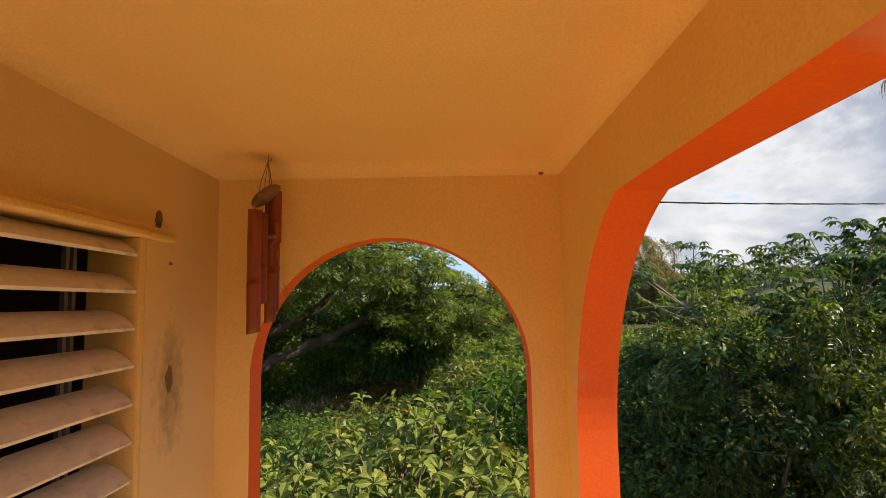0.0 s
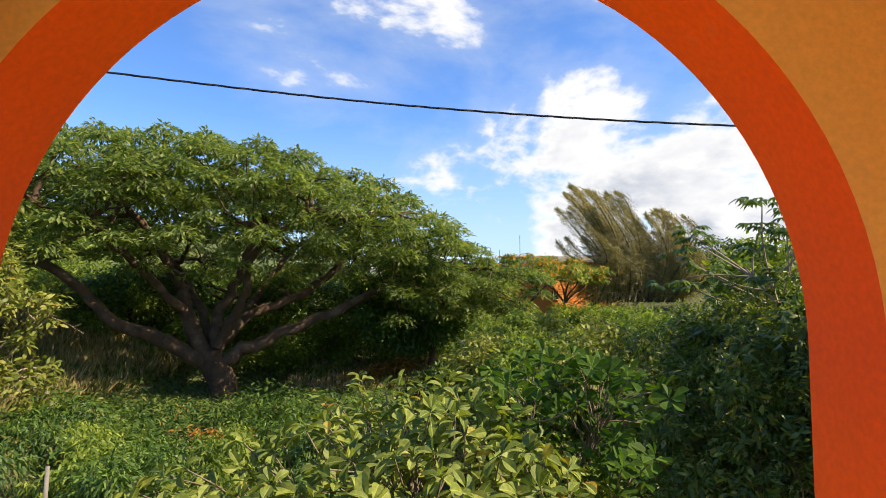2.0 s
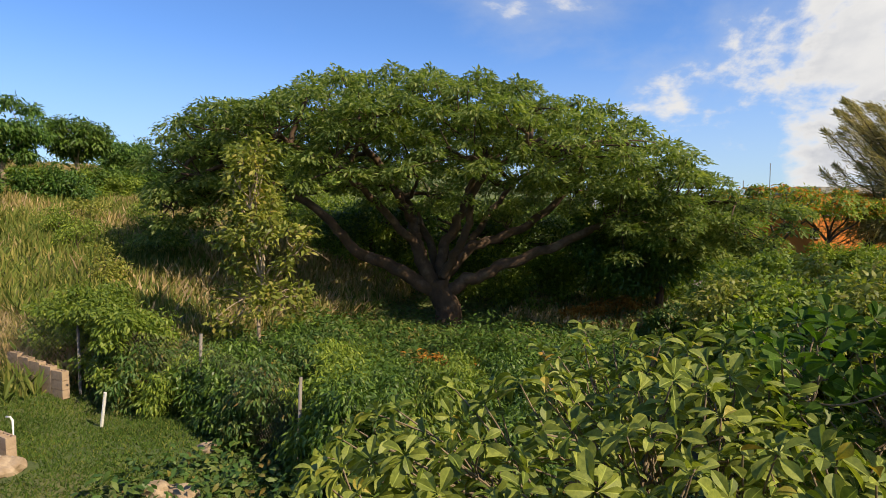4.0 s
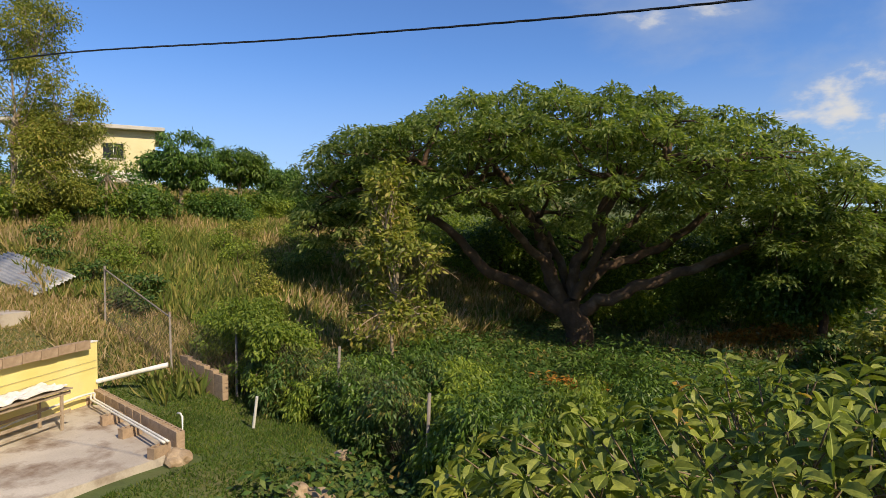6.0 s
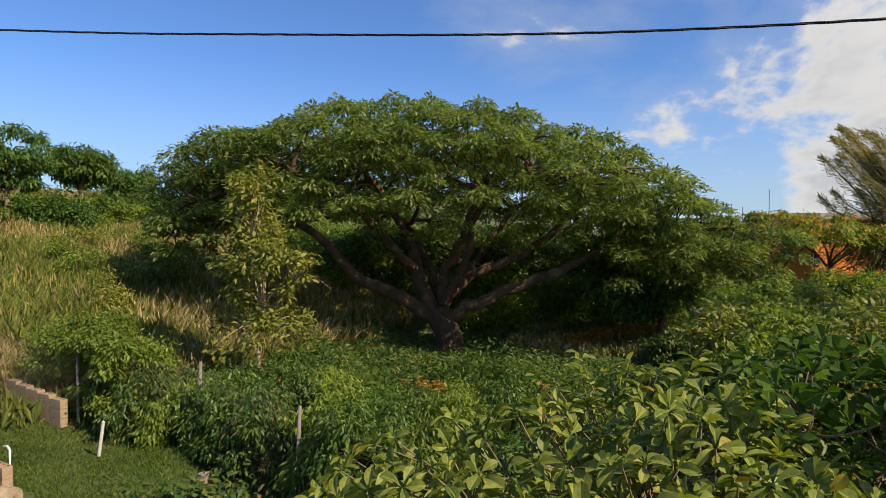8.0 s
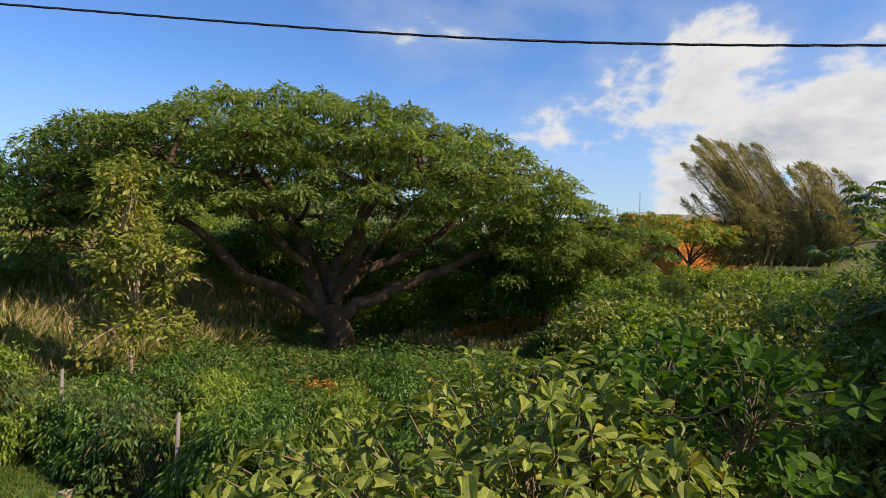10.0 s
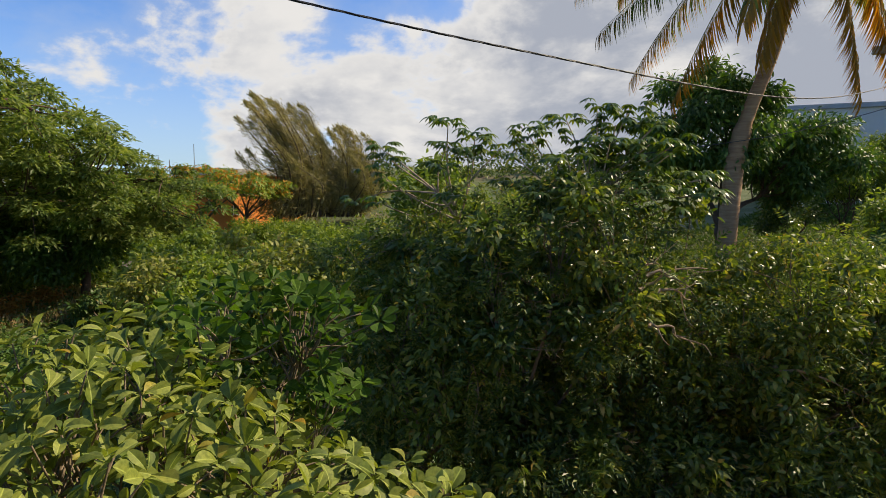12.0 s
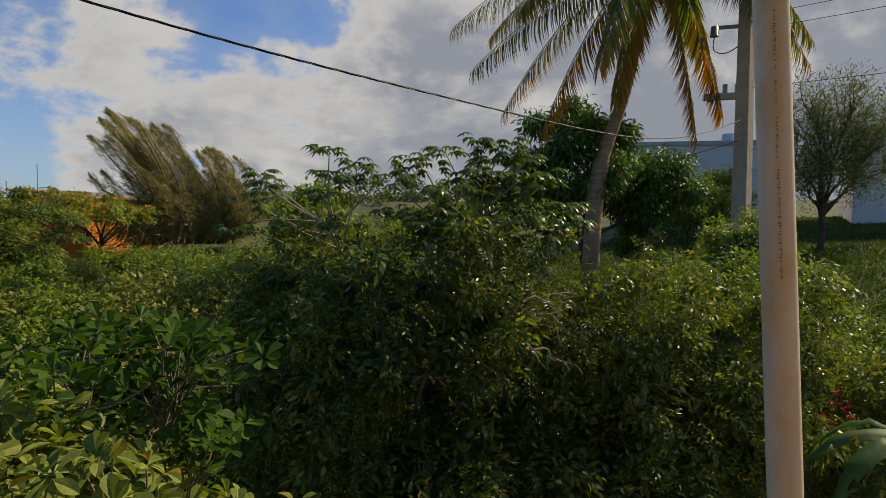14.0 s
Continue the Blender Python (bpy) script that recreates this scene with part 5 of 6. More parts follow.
# mango tree behind the palm and shrubs beyond the thicket
bushy_tree("mango_tree", "large dark mango tree behind the palm", 58, (18.5, 15.2), 2.6, 0.2, [(18.2, 15.8, 4.0, 2.2, 2.2, 2.0, 60), (21.5, 14.4, 3.0, 2.0, 1.8, 1.4, 40)], 0.7, 330, 0.27, 0.075, LEAF_MANGO, droop=0.65, flat=0.8)
for k, (x, y, z, r, mt) in enumerate([(13.2, 8.6, 0.0, 1.5, LEAF_LIGHT), (15.0, 7.4, 0.5, 1.6, LEAF_LIGHT), (12.2, 6.2, -0.6, 1.3, LEAF_LIGHT), (10.8, 8.0, -0.7, 1.4, LEAF_LIGHT), (13.6, 5.6, -0.7, 1.2, LEAF_LIGHT), (17.2, 8.8, 0.7, 1.4, LEAF_MANGO), (12.0, 11.0, -0.9, 1.2, LEAF_LIGHT), (9.0, 12.0, -0.3, 1.6, LEAF_DARK), (22, 15, 1.3, 1.3, LEAF_DARK), (26, 15, 2.0, 1.6, LEAF_MANGO), (25.0, 14.6, 3.0, 1.5, LEAF_LIGHT), (27.5, 14.2, 3.6, 1.7, LEAF_LIGHT), (29.6, 15.0, 3.4, 1.6, LEAF_LIGHT), (18.6, 9.6, 1.4, 1.5, LEAF_LIGHT)]):
    bushy_tree("garden_shrub", "leafy green garden shrub with glossy leaves", 70 + k, (x, y), 0.8, 0.05, [(x, y, z - 0.5, r, r * 0.8, 1.1, 34)], 0.45, 150, 0.15, 0.055, mt, limbs=5, category="shrub", flat=0.75)
bushy_tree("wispy_tree", "small-leaved tree with upright wispy branches", 59, (33, 11.6), 1.6, 0.16, [(32.0, 12.2, 6.0, 1.5, 1.6, 2.6, 40), (34.0, 11.2, 6.6, 1.6, 1.6, 3.0, 46), (36.2, 10.2, 5.6, 1.8, 1.6, 2.6, 40), (33.0, 11.6, 3.8, 2.4, 1.6, 1.0, 16)], 0.75, 150, 0.26, 0.036, LEAF_WISPY, limbs=10, droop=-0.75, flat=1.5, twig=0.02)


def casuarina():
    rng = np.random.default_rng(81)
    base = np.array(on_ground(10.6, 51.3))
    t = thing("casuarina_tree", tuple(base), "wind-bent casuarina tree with drooping needle sprays", "tree")
    q = Quads()
    q.tube(curve_pts([base - [0, 0, 0.2], base + [0.9, 0, 1.2], base + [2.3, 0, 3.4]], 8), np.linspace(0.36, 0.2, 8), 8)
    part("trunk", q.mesh("trunk", True), BARK, t)
    P, D, L = [], [], []
    for k in range(84):
        u = k / 23 if k < 24 else rng.uniform(0, 1)
        env = float(np.interp(u, [0, 0.1, 0.2, 0.3, 0.42, 0.55, 0.65, 0.82, 0.95, 1], [7.6, 10.2, 9.2, 8.2, 9.3, 7.4, 6.9, 7.6, 6.7, 4.4]))
        tip = np.array([9.0 + 10.7 * u, 51 + rng.normal(0, 1.0), env - (rng.uniform(0, 0.5) if k < 24 else rng.uniform(0.6, 5.2))])
        root = base + [1.4 + 6.6 * u + rng.normal(0, 0.4), rng.normal(0, 0.5), 1.4]
        # rises steeply, then the wind lays its end over
        belly = np.array([0.35 * tip[0] + 0.65 * root[0] + 0.8, tip[1], root[2] * 0.5 + tip[2] * 0.5])
        line = curve_pts([root, belly, tip + [0.5, 0, -0.9], tip + [-0.35, 0, 0.05]], 30)
        q = Quads()
        q.tube(line, np.linspace(0.08, 0.010, 30), 5)
        part("limb", q.mesh("limb", True), BARK, t)
        tan = unit(np.gradient(line, axis=0))
        for j in range(4, 30):
            f = (30 - j) / 26
            for _ in range(int(12 + 32 * f)):
                P.append(line[j] + rng.normal(0, 0.03 + 0.36 * f ** 0.8, 3))
                D.append(tan[j] * 0.8 + rng.normal(0, 0.32, 3) + np.array([-0.22, 0, 0.15 - 0.75 * f]))
                L.append(rng.uniform(0.22, 0.55))
    P, D, L = np.array(P), np.array(D), np.array(L)
    part("crown", leaf_mesh("crown", P, D, unit(rng.normal(size=P.shape)), L, 0.026, "blade"), LEAF_CASU, t)["kind"] = "stuff"
    q = rng.normal(size=(2600, 3)) * [1.5, 0.8, 0.8] + base + [1.6, 0, 2.6]
    part("crown", leaf_mesh("crown", q, np.tile([-0.5, 0, -0.5], (len(q), 1)) + rng.normal(0, 0.4, q.shape), unit(rng.normal(size=q.shape)), 0.6, 0.06, "blade"), LEAF_CASU, t)["kind"] = "stuff"


casuarina()


def flame_tree(seed, x, y, z, r):
    rng = np.random.default_rng(seed)
    base = np.array(on_ground(x, y))
    t = thing("flame_tree", tuple(base), "flat-topped flame tree with orange blossom", "tree")
    n = 40
    a, rr = rng.uniform(0, 2 * np.pi, n), np.sqrt(rng.uniform(0, 1, n))
    cs = np.stack([x + r * rr * np.cos(a), y + r * 0.7 * rr * np.sin(a), z - 0.9 * rr ** 2 - rng.choice([0, 0.5, 1.0], n) - rng.uniform(0, 0.25, n)], -1)
    woody(rng, t, base, base + [0, 0, 1.9], cs, 0.16, 6, BARK, 0.02)
    R = rng.uniform(0.55, 0.95, n)
    part("crown", leaf_mesh("crown", *leaf_pads(rng, cs, R, 150, 0.30, 0.12), "lance"), LEAF_LIGHT, t)["kind"] = "stuff"
    crown_part("blossom", rng, t, FLOWER_ORANGE, cs + [0, 0, 0.12], 0.8, 26, 0.24, 0.16, "diamond", "vivid orange blossom clusters", flat=0.2)


flame_tree(91, 5.0, 45.5, 3.4, 3.9)
flame_tree(92, 8.4, 48, 3.35, 3.2)
flame_tree(93, 2.2, 50, 3.3, 2.4)

# Norfolk pine and far tree belt
pine = thing("norfolk_pine", on_ground(-0.3, 62), "distant tiered Norfolk pine against the sky", "tree")
rng = np.random.default_rng(95)
b = np.array(on_ground(-0.3, 62))
q = Quads(); q.tube([b, b + [0, 0, 4], (-0.3, 62, 7.0)], [0.16, 0.1, 0.02], 6)
part("trunk", q.mesh("trunk", True), BARK, pine)
P, D = [], []
for k in range(9):
    z, r = 6.6 - 0.62 * k, 0.35 + 0.16 * k
    for j in range(7):
        a = j * 0.9 + k
        for s in np.linspace(0.15, 1, 16):
            P.append((-0.3 + r * s * math.cos(a), 62 + r * s * math.sin(a), z + 0.12 * s * s)); D.append((math.cos(a + rng.normal(0, 0.9)), math.sin(a), rng.normal(0, 0.5)))
part("crown", leaf_mesh("crown", np.array(P), np.array(D), unit(rng.normal(size=(len(P), 3))), 0.22, 0.10), LEAF_DARK, pine)["kind"] = "stuff"


def far_belt(name, label, seed, pts, r, count, length, mat):
    rng = np.random.default_rng(seed)
    ob = part(name, leaf_mesh(name, *foliage(rng, pts, r, count, length, length * 0.42, flat=0.7), "diamond"), mat)
    return tagged(ob, label, "trees", kind="stuff")


def scrub_places(rng, n, x0, x1, y0, y1, h):
    x, y = rng.uniform(x0, x1, n), rng.uniform(y0, y1, n)
    return np.stack([x, y, ground_z(x, y) + rng.uniform(0.05, 1, n) * h], -1)


rng = np.random.default_rng(96)
n = 260
x = rng.uniform(-75, 75, n)
y = 66 + rng.uniform(0, 14, n) - np.abs(x) * 0.12
far_belt("far_trees", "distant green belt of trees", 97, np.stack([x, y, ground_z(x, y) + rng.uniform(0, 1, n) ** 1.6 * np.where(x > -40, 3.3, 6.8)], -1), 1.4, 130, 0.55, LEAF_DARK)
n = 190
x = rng.uniform(-8, 32, n)
y = rng.uniform(34, 44, n)
far_belt("far_trees", "shady green scrub behind the spreading tree", 103, scrub_places(rng, 300, -34, 3, 34, 43, 4.4), 1.2, 170, 0.28, LEAF_LIGHT)
far_belt("far_trees", "leafy undergrowth behind the spreading tree", 104, scrub_places(rng, 120, -25, -3, 29, 33.5, 2.6), 0.9, 170, 0.24, LEAF_LIGHT)
far_belt("far_trees", "green scrub between the garden and houses", 98, np.stack([x, y, ground_z(x, y) + rng.uniform(0.1, 1, n) * 1.7], -1), 1.1, 160, 0.30, LEAF_LIGHT)
n = 90
x = rng.uniform(6, 24, n)
y = rng.uniform(16, 32, n) + (x - 6) * 0.2
x2, y2 = rng.uniform(0, 13, 70), rng.uniform(42, 45, 70)
far_belt("far_trees", "leafy scrub before the orange houses", 105, np.stack([x2, y2, ground_z(x2, y2) + rng.uniform(0.2, 1.9, 70)], -1), 0.8, 190, 0.28, LEAF_LIGHT)
far_belt("far_trees", "mixed green scrub beyond the thicket", 99, np.stack([x, y, ground_z(x, y) + rng.uniform(0.2, 1, n) * 2.2], -1), 1.1, 170, 0.28, LEAF_LIGHT)
n = 70
x = rng.uniform(-60, -36, n)
y = rng.uniform(10, 40, n)
far_belt("far_trees", "green trees on the hilltop", 102, np.stack([x, y, ground_z(x, y) + rng.uniform(0.2, 1, n) * 2.0], -1), 1.3, 150, 0.34, LEAF_MANGO)

# coconut palm
PALM_STUB = np.array((17.16, 14.03, 1.80))
PALM_BEND = np.array([(17.37, 13.89, 3.68), (17.98, 13.37, 6.27), (18.41, 13.00, 8.99)])


def coconut_palm():
    rng = np.random.default_rng(83)
    base = np.array(on_ground(17.02, 14.10))
    head = np.array((18.77, 12.72, 11.13))
    t = thing("coconut_palm", tuple(base), "leaning coconut palm with green and yellowed fronds", "palm tree")
    line = curve_pts([base - [0, 0, 0.2], PALM_STUB, *PALM_BEND, head], 44)
    rr = np.interp(np.linspace(0, 1, 44), [0, 0.40, 0.42, 1], [0.30, 0.27, 0.21, 0.17]) * (1 + 0.045 * (np.arange(44) % 2))
    q = Quads(); q.tube(line, rr, 12)
    part("trunk", q.mesh("trunk", True), PALM_BARK, t)
    right = np.array([0.77, -0.638, 0])
    # across, towards the house, height of each frond's end from the head; its rise; share of dying leaflets
    FRONDS = [(-7.8, 0.4, -0.9, 2.2, 0.05), (-6.4, 1.0, -4.5, -0.2, 0.12), (-4.1, 0.6, -6.6, 0.2, 0.6), (-1.8, 1.2, -5.4, -0.2, 0.7), (1.2, 0.6, -6.6, -0.2, 0.75),
              (5.3, 0.2, -3.1, 1.8, 0.05), (4.6, -1.5, 1.2, 1.6, 0.0), (-4.8, -2.0, 3.0, 1.6, 0.0), (-1.5, -2.6, 5.2, 1.0, 0.0), (1.8, -2.0, 5.0, 1.0, 0.0),
              (-5.2, 3.4, -3.4, 1.3, 0.08), (2.8, 3.2, -3.8, 1.2, 0.1), (-5.4, -3.0, -2.2, 1.4, 0.1), (3.4, -3.8, -2.6, 1.2, 0.1), (-3.0, 3.6, -5.0, 0.6, 0.2), (-7.0, -0.8, -2.6, 1.0, 0.05), (-5.2, -0.6, -5.6, 0.4, 0.3), (2.6, -0.5, -5.6, 0.6, 0.4), (4.6, 1.2, -4.2, 1.2, 0.1)]
    for k, (fu, fv, fz, rise, dying) in enumerate(FRONDS):
        m = 24
        end = head + right * fu + np.array([-right[1], right[0], 0]) * -fv + [0, 0, fz]
        out = unit((end - head) * [1, 1, 0])
        side = np.array([-out[1], out[0], 0])
        s = np.linspace(0, 1, m)[:, None]
        knee = head + (end - head) * [0.55, 0.55, 0.30] + [0, 0, rise]
        rib = head * (1 - s) ** 2 + knee * 2 * s * (1 - s) + end * s ** 2
        frond = part("frond", _rib(rib), LEAF_PALM, t)
        P, D, L, O = [], [], [], []
        for i in np.linspace(2.0, m - 1.01, 124):
            j = int(i); u = i - j
            p = rib[j] * (1 - u) + rib[min(j + 1, m - 1)] * u
            tang = unit(rib[min(j + 1, m - 1)] - rib[j])
            f = i / m
            for sgn in (-1, 1):
                P.append(p); D.append(tang * (0.35 + 0.6 * f) + side * sgn * (0.8 - 0.3 * f) + np.array([0, 0, -0.9]) + rng.normal(0, 0.09, 3))
                L.append(1.55 * (math.sin(math.pi * min(1, 0.18 + 0.8 * f)) ** 0.6 * 0.85 + 0.15) * rng.uniform(0.85, 1.1))
                O.append(f > 1.02 - dying * 1.2 + rng.normal(0, 0.10))
        P, D, L, O = np.array(P), np.array(D), np.array(L), np.array(O)
        for keep, mt, lb in ((~O, LEAF_PALM, ""), (O, LEAF_PALM_OLD, "yellow-orange dying leaflets")):
            if keep.any():
                part("leaflet", leaf_mesh("leaflet", P[keep], D[keep], np.tile(out * 0.5 + [0, 0, 0.7], (keep.sum(), 1)), L[keep], 0.062, "lance"), mt, frond, lb)["kind"] = "stuff"
    for k in range(6):
        a = k * 1.1
        bm = bmesh.new()
        bmesh.ops.create_uvsphere(bm, u_segments=12, v_segments=8, radius=0.13)
        bmesh.ops.transform(bm, matrix=Matrix.Translation(head + np.array([0.30 * math.cos(a), 0.30 * math.sin(a), -0.25])) @ Matrix.Diagonal((1, 1, 1.25, 1)), verts=bm.verts)
        part("coconut", bm, LEAF_PALM_OLD if k % 2 else COCO, t, "hanging brown and yellow coconut")


def _rib(rib):
    q = Quads(); q.tube(rib, np.linspace(0.035, 0.006, len(rib)), 5)
    return q.mesh("frond_rib", True)


coconut_palm()


def banana():
    rng = np.random.default_rng(84)
    b = np.array(on_ground(6.7, 3.25))
    t = thing("banana_plant", tuple(b), "banana plant with broad torn green leaves", "plant")
    q = Quads(); q.tube([b, b + [0.02, 0, 1.2], b + [0.05, 0.05, 2.75]], [0.12, 0.10, 0.06], 10)
    part("stem", q.mesh("stem", True), BARK_PALE, t)
    for k in range(8):
        a = k * 2.4 + 0.4
        out = np.array([math.cos(a), math.sin(a), 0])
        side = np.array([-out[1], out[0], 0])
        ln, m = rng.uniform(0.8, 1.15), 16
        q = Quads()
        V, F = [], []
        for i in range(m):
            s = i / (m - 1)
            c = b + [0.05, 0.05, 2.6] + out * ln * s + np.array([0, 0, 0.75 * s - 1.15 * s * s + rng.normal(0, 0.008)])
            w = 0.105 * math.sin(math.pi * min(1, 0.08 + 0.9 * s)) ** 0.6
            for e in (-1, -0.5, 0, 0.5, 1):
                V.append(c + side * w * e + np.array([0, 0, -0.07 * abs(e) + rng.normal(0, 0.006)]))
        for i in range(m - 1):
            for j in range(4):
                if not (j in (0, 3) and rng.uniform() < 0.12):
                    F.append((i * 5 + j, i * 5 + j + 1, (i + 1) * 5 + j + 1, (i + 1) * 5 + j))
        part("leaf", np_mesh("leaf", V, F, True), LEAF_BANANA, t)


banana()
rng = np.random.default_rng(85)
for k, (x, y, z) in enumerate(((9.6, 5.4, 0.3), (10.4, 3.6, -1.0), (10.6, 3.9, -0.9), (8.6, 4.4, -0.9), (11.0, 3.7, -1.2))):
    hub = thing("hibiscus", (x, y, z), "red hibiscus blooms among dark leaves", "flower")
    c = rng.normal(0, 0.12, (6, 3)) + (x, y, z)
    crown_part("petal", rng, hub, FLOWER_RED, c, 0.06, 9, 0.07, 0.06, flat=1.0)

# ---- yard, fence and buildings ----
S1, S2 = np.array([-10.18, 7.9]), np.array([-14.69, 8.41])
SLAB_Z = -2.30
bm = bmesh.new()
corners = [S2 + [-0.6, 0.1], S1 + [0.1, 0.0], S1 + [0.35, -5.0], S2 + [2.5, -7.5], S2 + [-0.6, -7.0]]
bot = [bm.verts.new((x, y, SLAB_Z - 1.1)) for x, y in corners]
top = [bm.verts.new((x, y, SLAB_Z)) for x, y in corners]
bm.faces.new(top)
for i in range(5):
    bm.faces.new((bot[i], bot[(i + 1) % 5], top[(i + 1) % 5], top[i]))
bmesh.ops.recalc_face_normals(bm, faces=bm.faces)
tagged(part("yard_slab", bm, CONCRETE), "weathered stained concrete yard slab", "pavement", kind="structure")

# yellow wall with bare blocks on top
wall_dir = unit(np.array([0.37, -0.93]))
ang = math.atan2(wall_dir[1], wall_dir[0])
L0 = 5.0
c = S2 + wall_dir * L0 / 2
yw = thing("yellow_wall", (*c, SLAB_Z), "yellow painted yard wall topped with bare blocks", "wall")
nrm = np.array([-wall_dir[1], wall_dir[0]])
part("wall", beveled((*c, SLAB_Z + 0.70), (L0, 0.14, 1.40), 0.012, ang), YELLOW, yw)
part("coping", beveled((*(c + nrm * 0.0), SLAB_Z + 1.412), (L0 + 0.02, 0.17, 0.024), 0.005, ang), WHITE, yw, "white painted wall edge")


def block_mesh(l, w, h):
    """A hollow block with three cells open at the top."""
    bm = bmesh.new()
    bmesh.ops.create_cube(bm, size=1)
    bmesh.ops.transform(bm, matrix=Matrix.Diagonal((l, w, h, 1)), verts=bm.verts)
    topf = max(bm.faces, key=lambda f: f.calc_center_median().z)
    bmesh.ops.delete(bm, geom=[topf], context="FACES_ONLY")
    t = 0.028
    n = 3
    cw = (l - t * (n + 1)) / n
    xs = [-l / 2]
    for i in range(n):
        xs += [-l / 2 + t + i * (cw + t), -l / 2 + t + i * (cw + t) + cw]
    xs.append(l / 2)
    ys = [-w / 2, -w / 2 + t, w / 2 - t, w / 2]
    z = h / 2
    for i in range(len(xs) - 1):
        for j in range(3):
            a = [(xs[i], ys[j]), (xs[i + 1], ys[j]), (xs[i + 1], ys[j + 1]), (xs[i], ys[j + 1])]
            if j == 1 and i % 2 == 1:
                lo = [bm.verts.new((x, y, z - 0.12)) for x, y in a]
                hi = [bm.verts.new((x, y, z)) for x, y in a]
                bm.faces.new(lo)
                for k in range(4):
                    bm.faces.new((lo[k], lo[(k + 1) % 4], hi[(k + 1) % 4], hi[k]))
            else:
                bm.faces.new([bm.verts.new((x, y, z)) for x, y in a])
    me = bpy.data.meshes.new("block")
    bm.to_mesh(me)
    bm.free()
    me.materials.append(BLOCK)
    return me


blk = block_mesh(0.39, 0.15, 0.19)


def put_block(name, parent, x, y, z, rz, tilt=(0, 0)):
    ob = new(name, blk)
    if parent:
        ob.parent = parent
        ob.matrix_parent_inverse = Matrix.Translation(-Vector(parent.location))
    ob.location, ob.rotation_euler = (x, y, z), (tilt[0], tilt[1], rz)
    return ob


rng = np.random.default_rng(61)
for i in range(9):
    p = S2 + wall_dir * (0.55 + 0.41 * i) - nrm * (-0.16)
    put_block("block", yw, p[0], p[1], SLAB_Z + 1.40 + rng.normal(0, 0.004), ang + rng.normal(0, 0.01))
kerb = thing("block_kerb", (*((S1 + S2) / 2), SLAB_Z), "row of hollow concrete blocks edging the yard", "block wall")
d = S1 - S2
n = int(np.linalg.norm(d) / 0.41)
ka = math.atan2(d[1], d[0])
for i in range(n):
    p = S2 + d * ((i + 0.5) / n)
    for lvl in (0, 1):
        put_block("block", kerb, p[0], p[1], SLAB_Z + 0.095 + 0.195 * lvl - 0.08, ka + rng.normal(0, 0.012))
for i, (s, o) in enumerate(((0.0, -0.32), (0.42, -0.35), (0.66, -0.38), (0.98, -0.42))):
    p = S2 + d * s + np.array([0.1, o])
    tagged(put_block("loose_block", None, p[0], p[1], SLAB_Z + 0.095, ka + 1.4 + 0.2 * i), "loose brown concrete block on the slab", "block", "loose blocks")

# white plastic pipes lying along the kerb
pipes = thing("plastic_pipe", (*S2, SLAB_Z), "white plastic pipes lying along the yard edge", "pipe")
k1, k2 = S2 + np.array([0.15, -0.22]), S1 + np.array([0.12, -0.30])
for o in (0.0, 0.07):
    q = Quads()
    e = k1 + wall_dir * 3.6 + nrm * 0.22
    q.tube(curve_pts([(e[0] + o, e[1], SLAB_Z + 0.10), (k1[0] + 0.3, k1[1] - 0.25 - o, SLAB_Z + 0.30), (k1[0] + 0.6, k1[1] - 0.1 - o, SLAB_Z + 0.22), ((k1[0] + k2[0]) / 2, (k1[1] + k2[1]) / 2 - o, SLAB_Z + 0.22), (k2[0], k2[1] - o, SLAB_Z + 0.24)], 26), 0.022, 8)
    part("pipe", q.mesh("pipe", True), PVC, pipes)
q = Quads(); e = S1 + np.array([-0.15, 0.12]); q.tube([(e[0], e[1], SLAB_Z - 0.3), (e[0], e[1], SLAB_Z + 0.52), (e[0] - 0.06, e[1], SLAB_Z + 0.57), (e[0] - 0.16, e[1], SLAB_Z + 0.56)], 0.018, 8)
tagged(part("standpipe", q.mesh("standpipe", True), PVC), "short white standpipe behind the block kerb", "pipe")
q = Quads(); q.tube([(-14.62, 8.42, -1.83), (-13.9, 9.0, -1.62), (-13.35, 9.42, -1.46)], 0.055, 12)
tagged(part("drain_pipe", q.mesh("drain_pipe", True), PVC), "white drain pipe jutting from the yellow wall", "pipe")
# washing lines on the wall and work bench
q = Quads()
for h in (0.82, 0.98):
    a, b = S2 + wall_dir * 0.05 - nrm * -0.09, S2 + wall_dir * 5 - nrm * -0.09
    q.tube([(a[0], a[1], SLAB_Z + h), ((a[0] + b[0]) / 2, (a[1] + b[1]) / 2, SLAB_Z + h - 0.05), (b[0], b[1], SLAB_Z + h)], 0.003, 5)
tagged(part("clothes_line", q.mesh("clothes_line"), STEEL), "two thin grey lines along the yellow wall", "line")
bc = S2 + wall_dir * 2.6 + nrm * 0.75
bench = thing("work_bench", (*bc, SLAB_Z), "wooden trestle bench with a white crumpled sheet", "bench")
for du in (-0.75, 0.75):
    for dv in (-0.28, 0.28):
        p = bc + wall_dir * du + nrm * dv
        part("leg", beveled((p[0], p[1], SLAB_Z + 0.40), (0.05, 0.05, 0.80), 0.006, ang), BARK_PALE, bench)
for h in (0.35, 0.72):
    for dv in (-0.28, 0.28):
        p = bc + nrm * dv
        part("rail", beveled((p[0], p[1], SLAB_Z + h), (1.9, 0.035, 0.06), 0.005, ang), BARK_PALE, bench)
part("benchtop", beveled((*bc, SLAB_Z + 0.80), (1.9, 0.72, 0.03), 0.006, ang), BARK_PALE, bench)
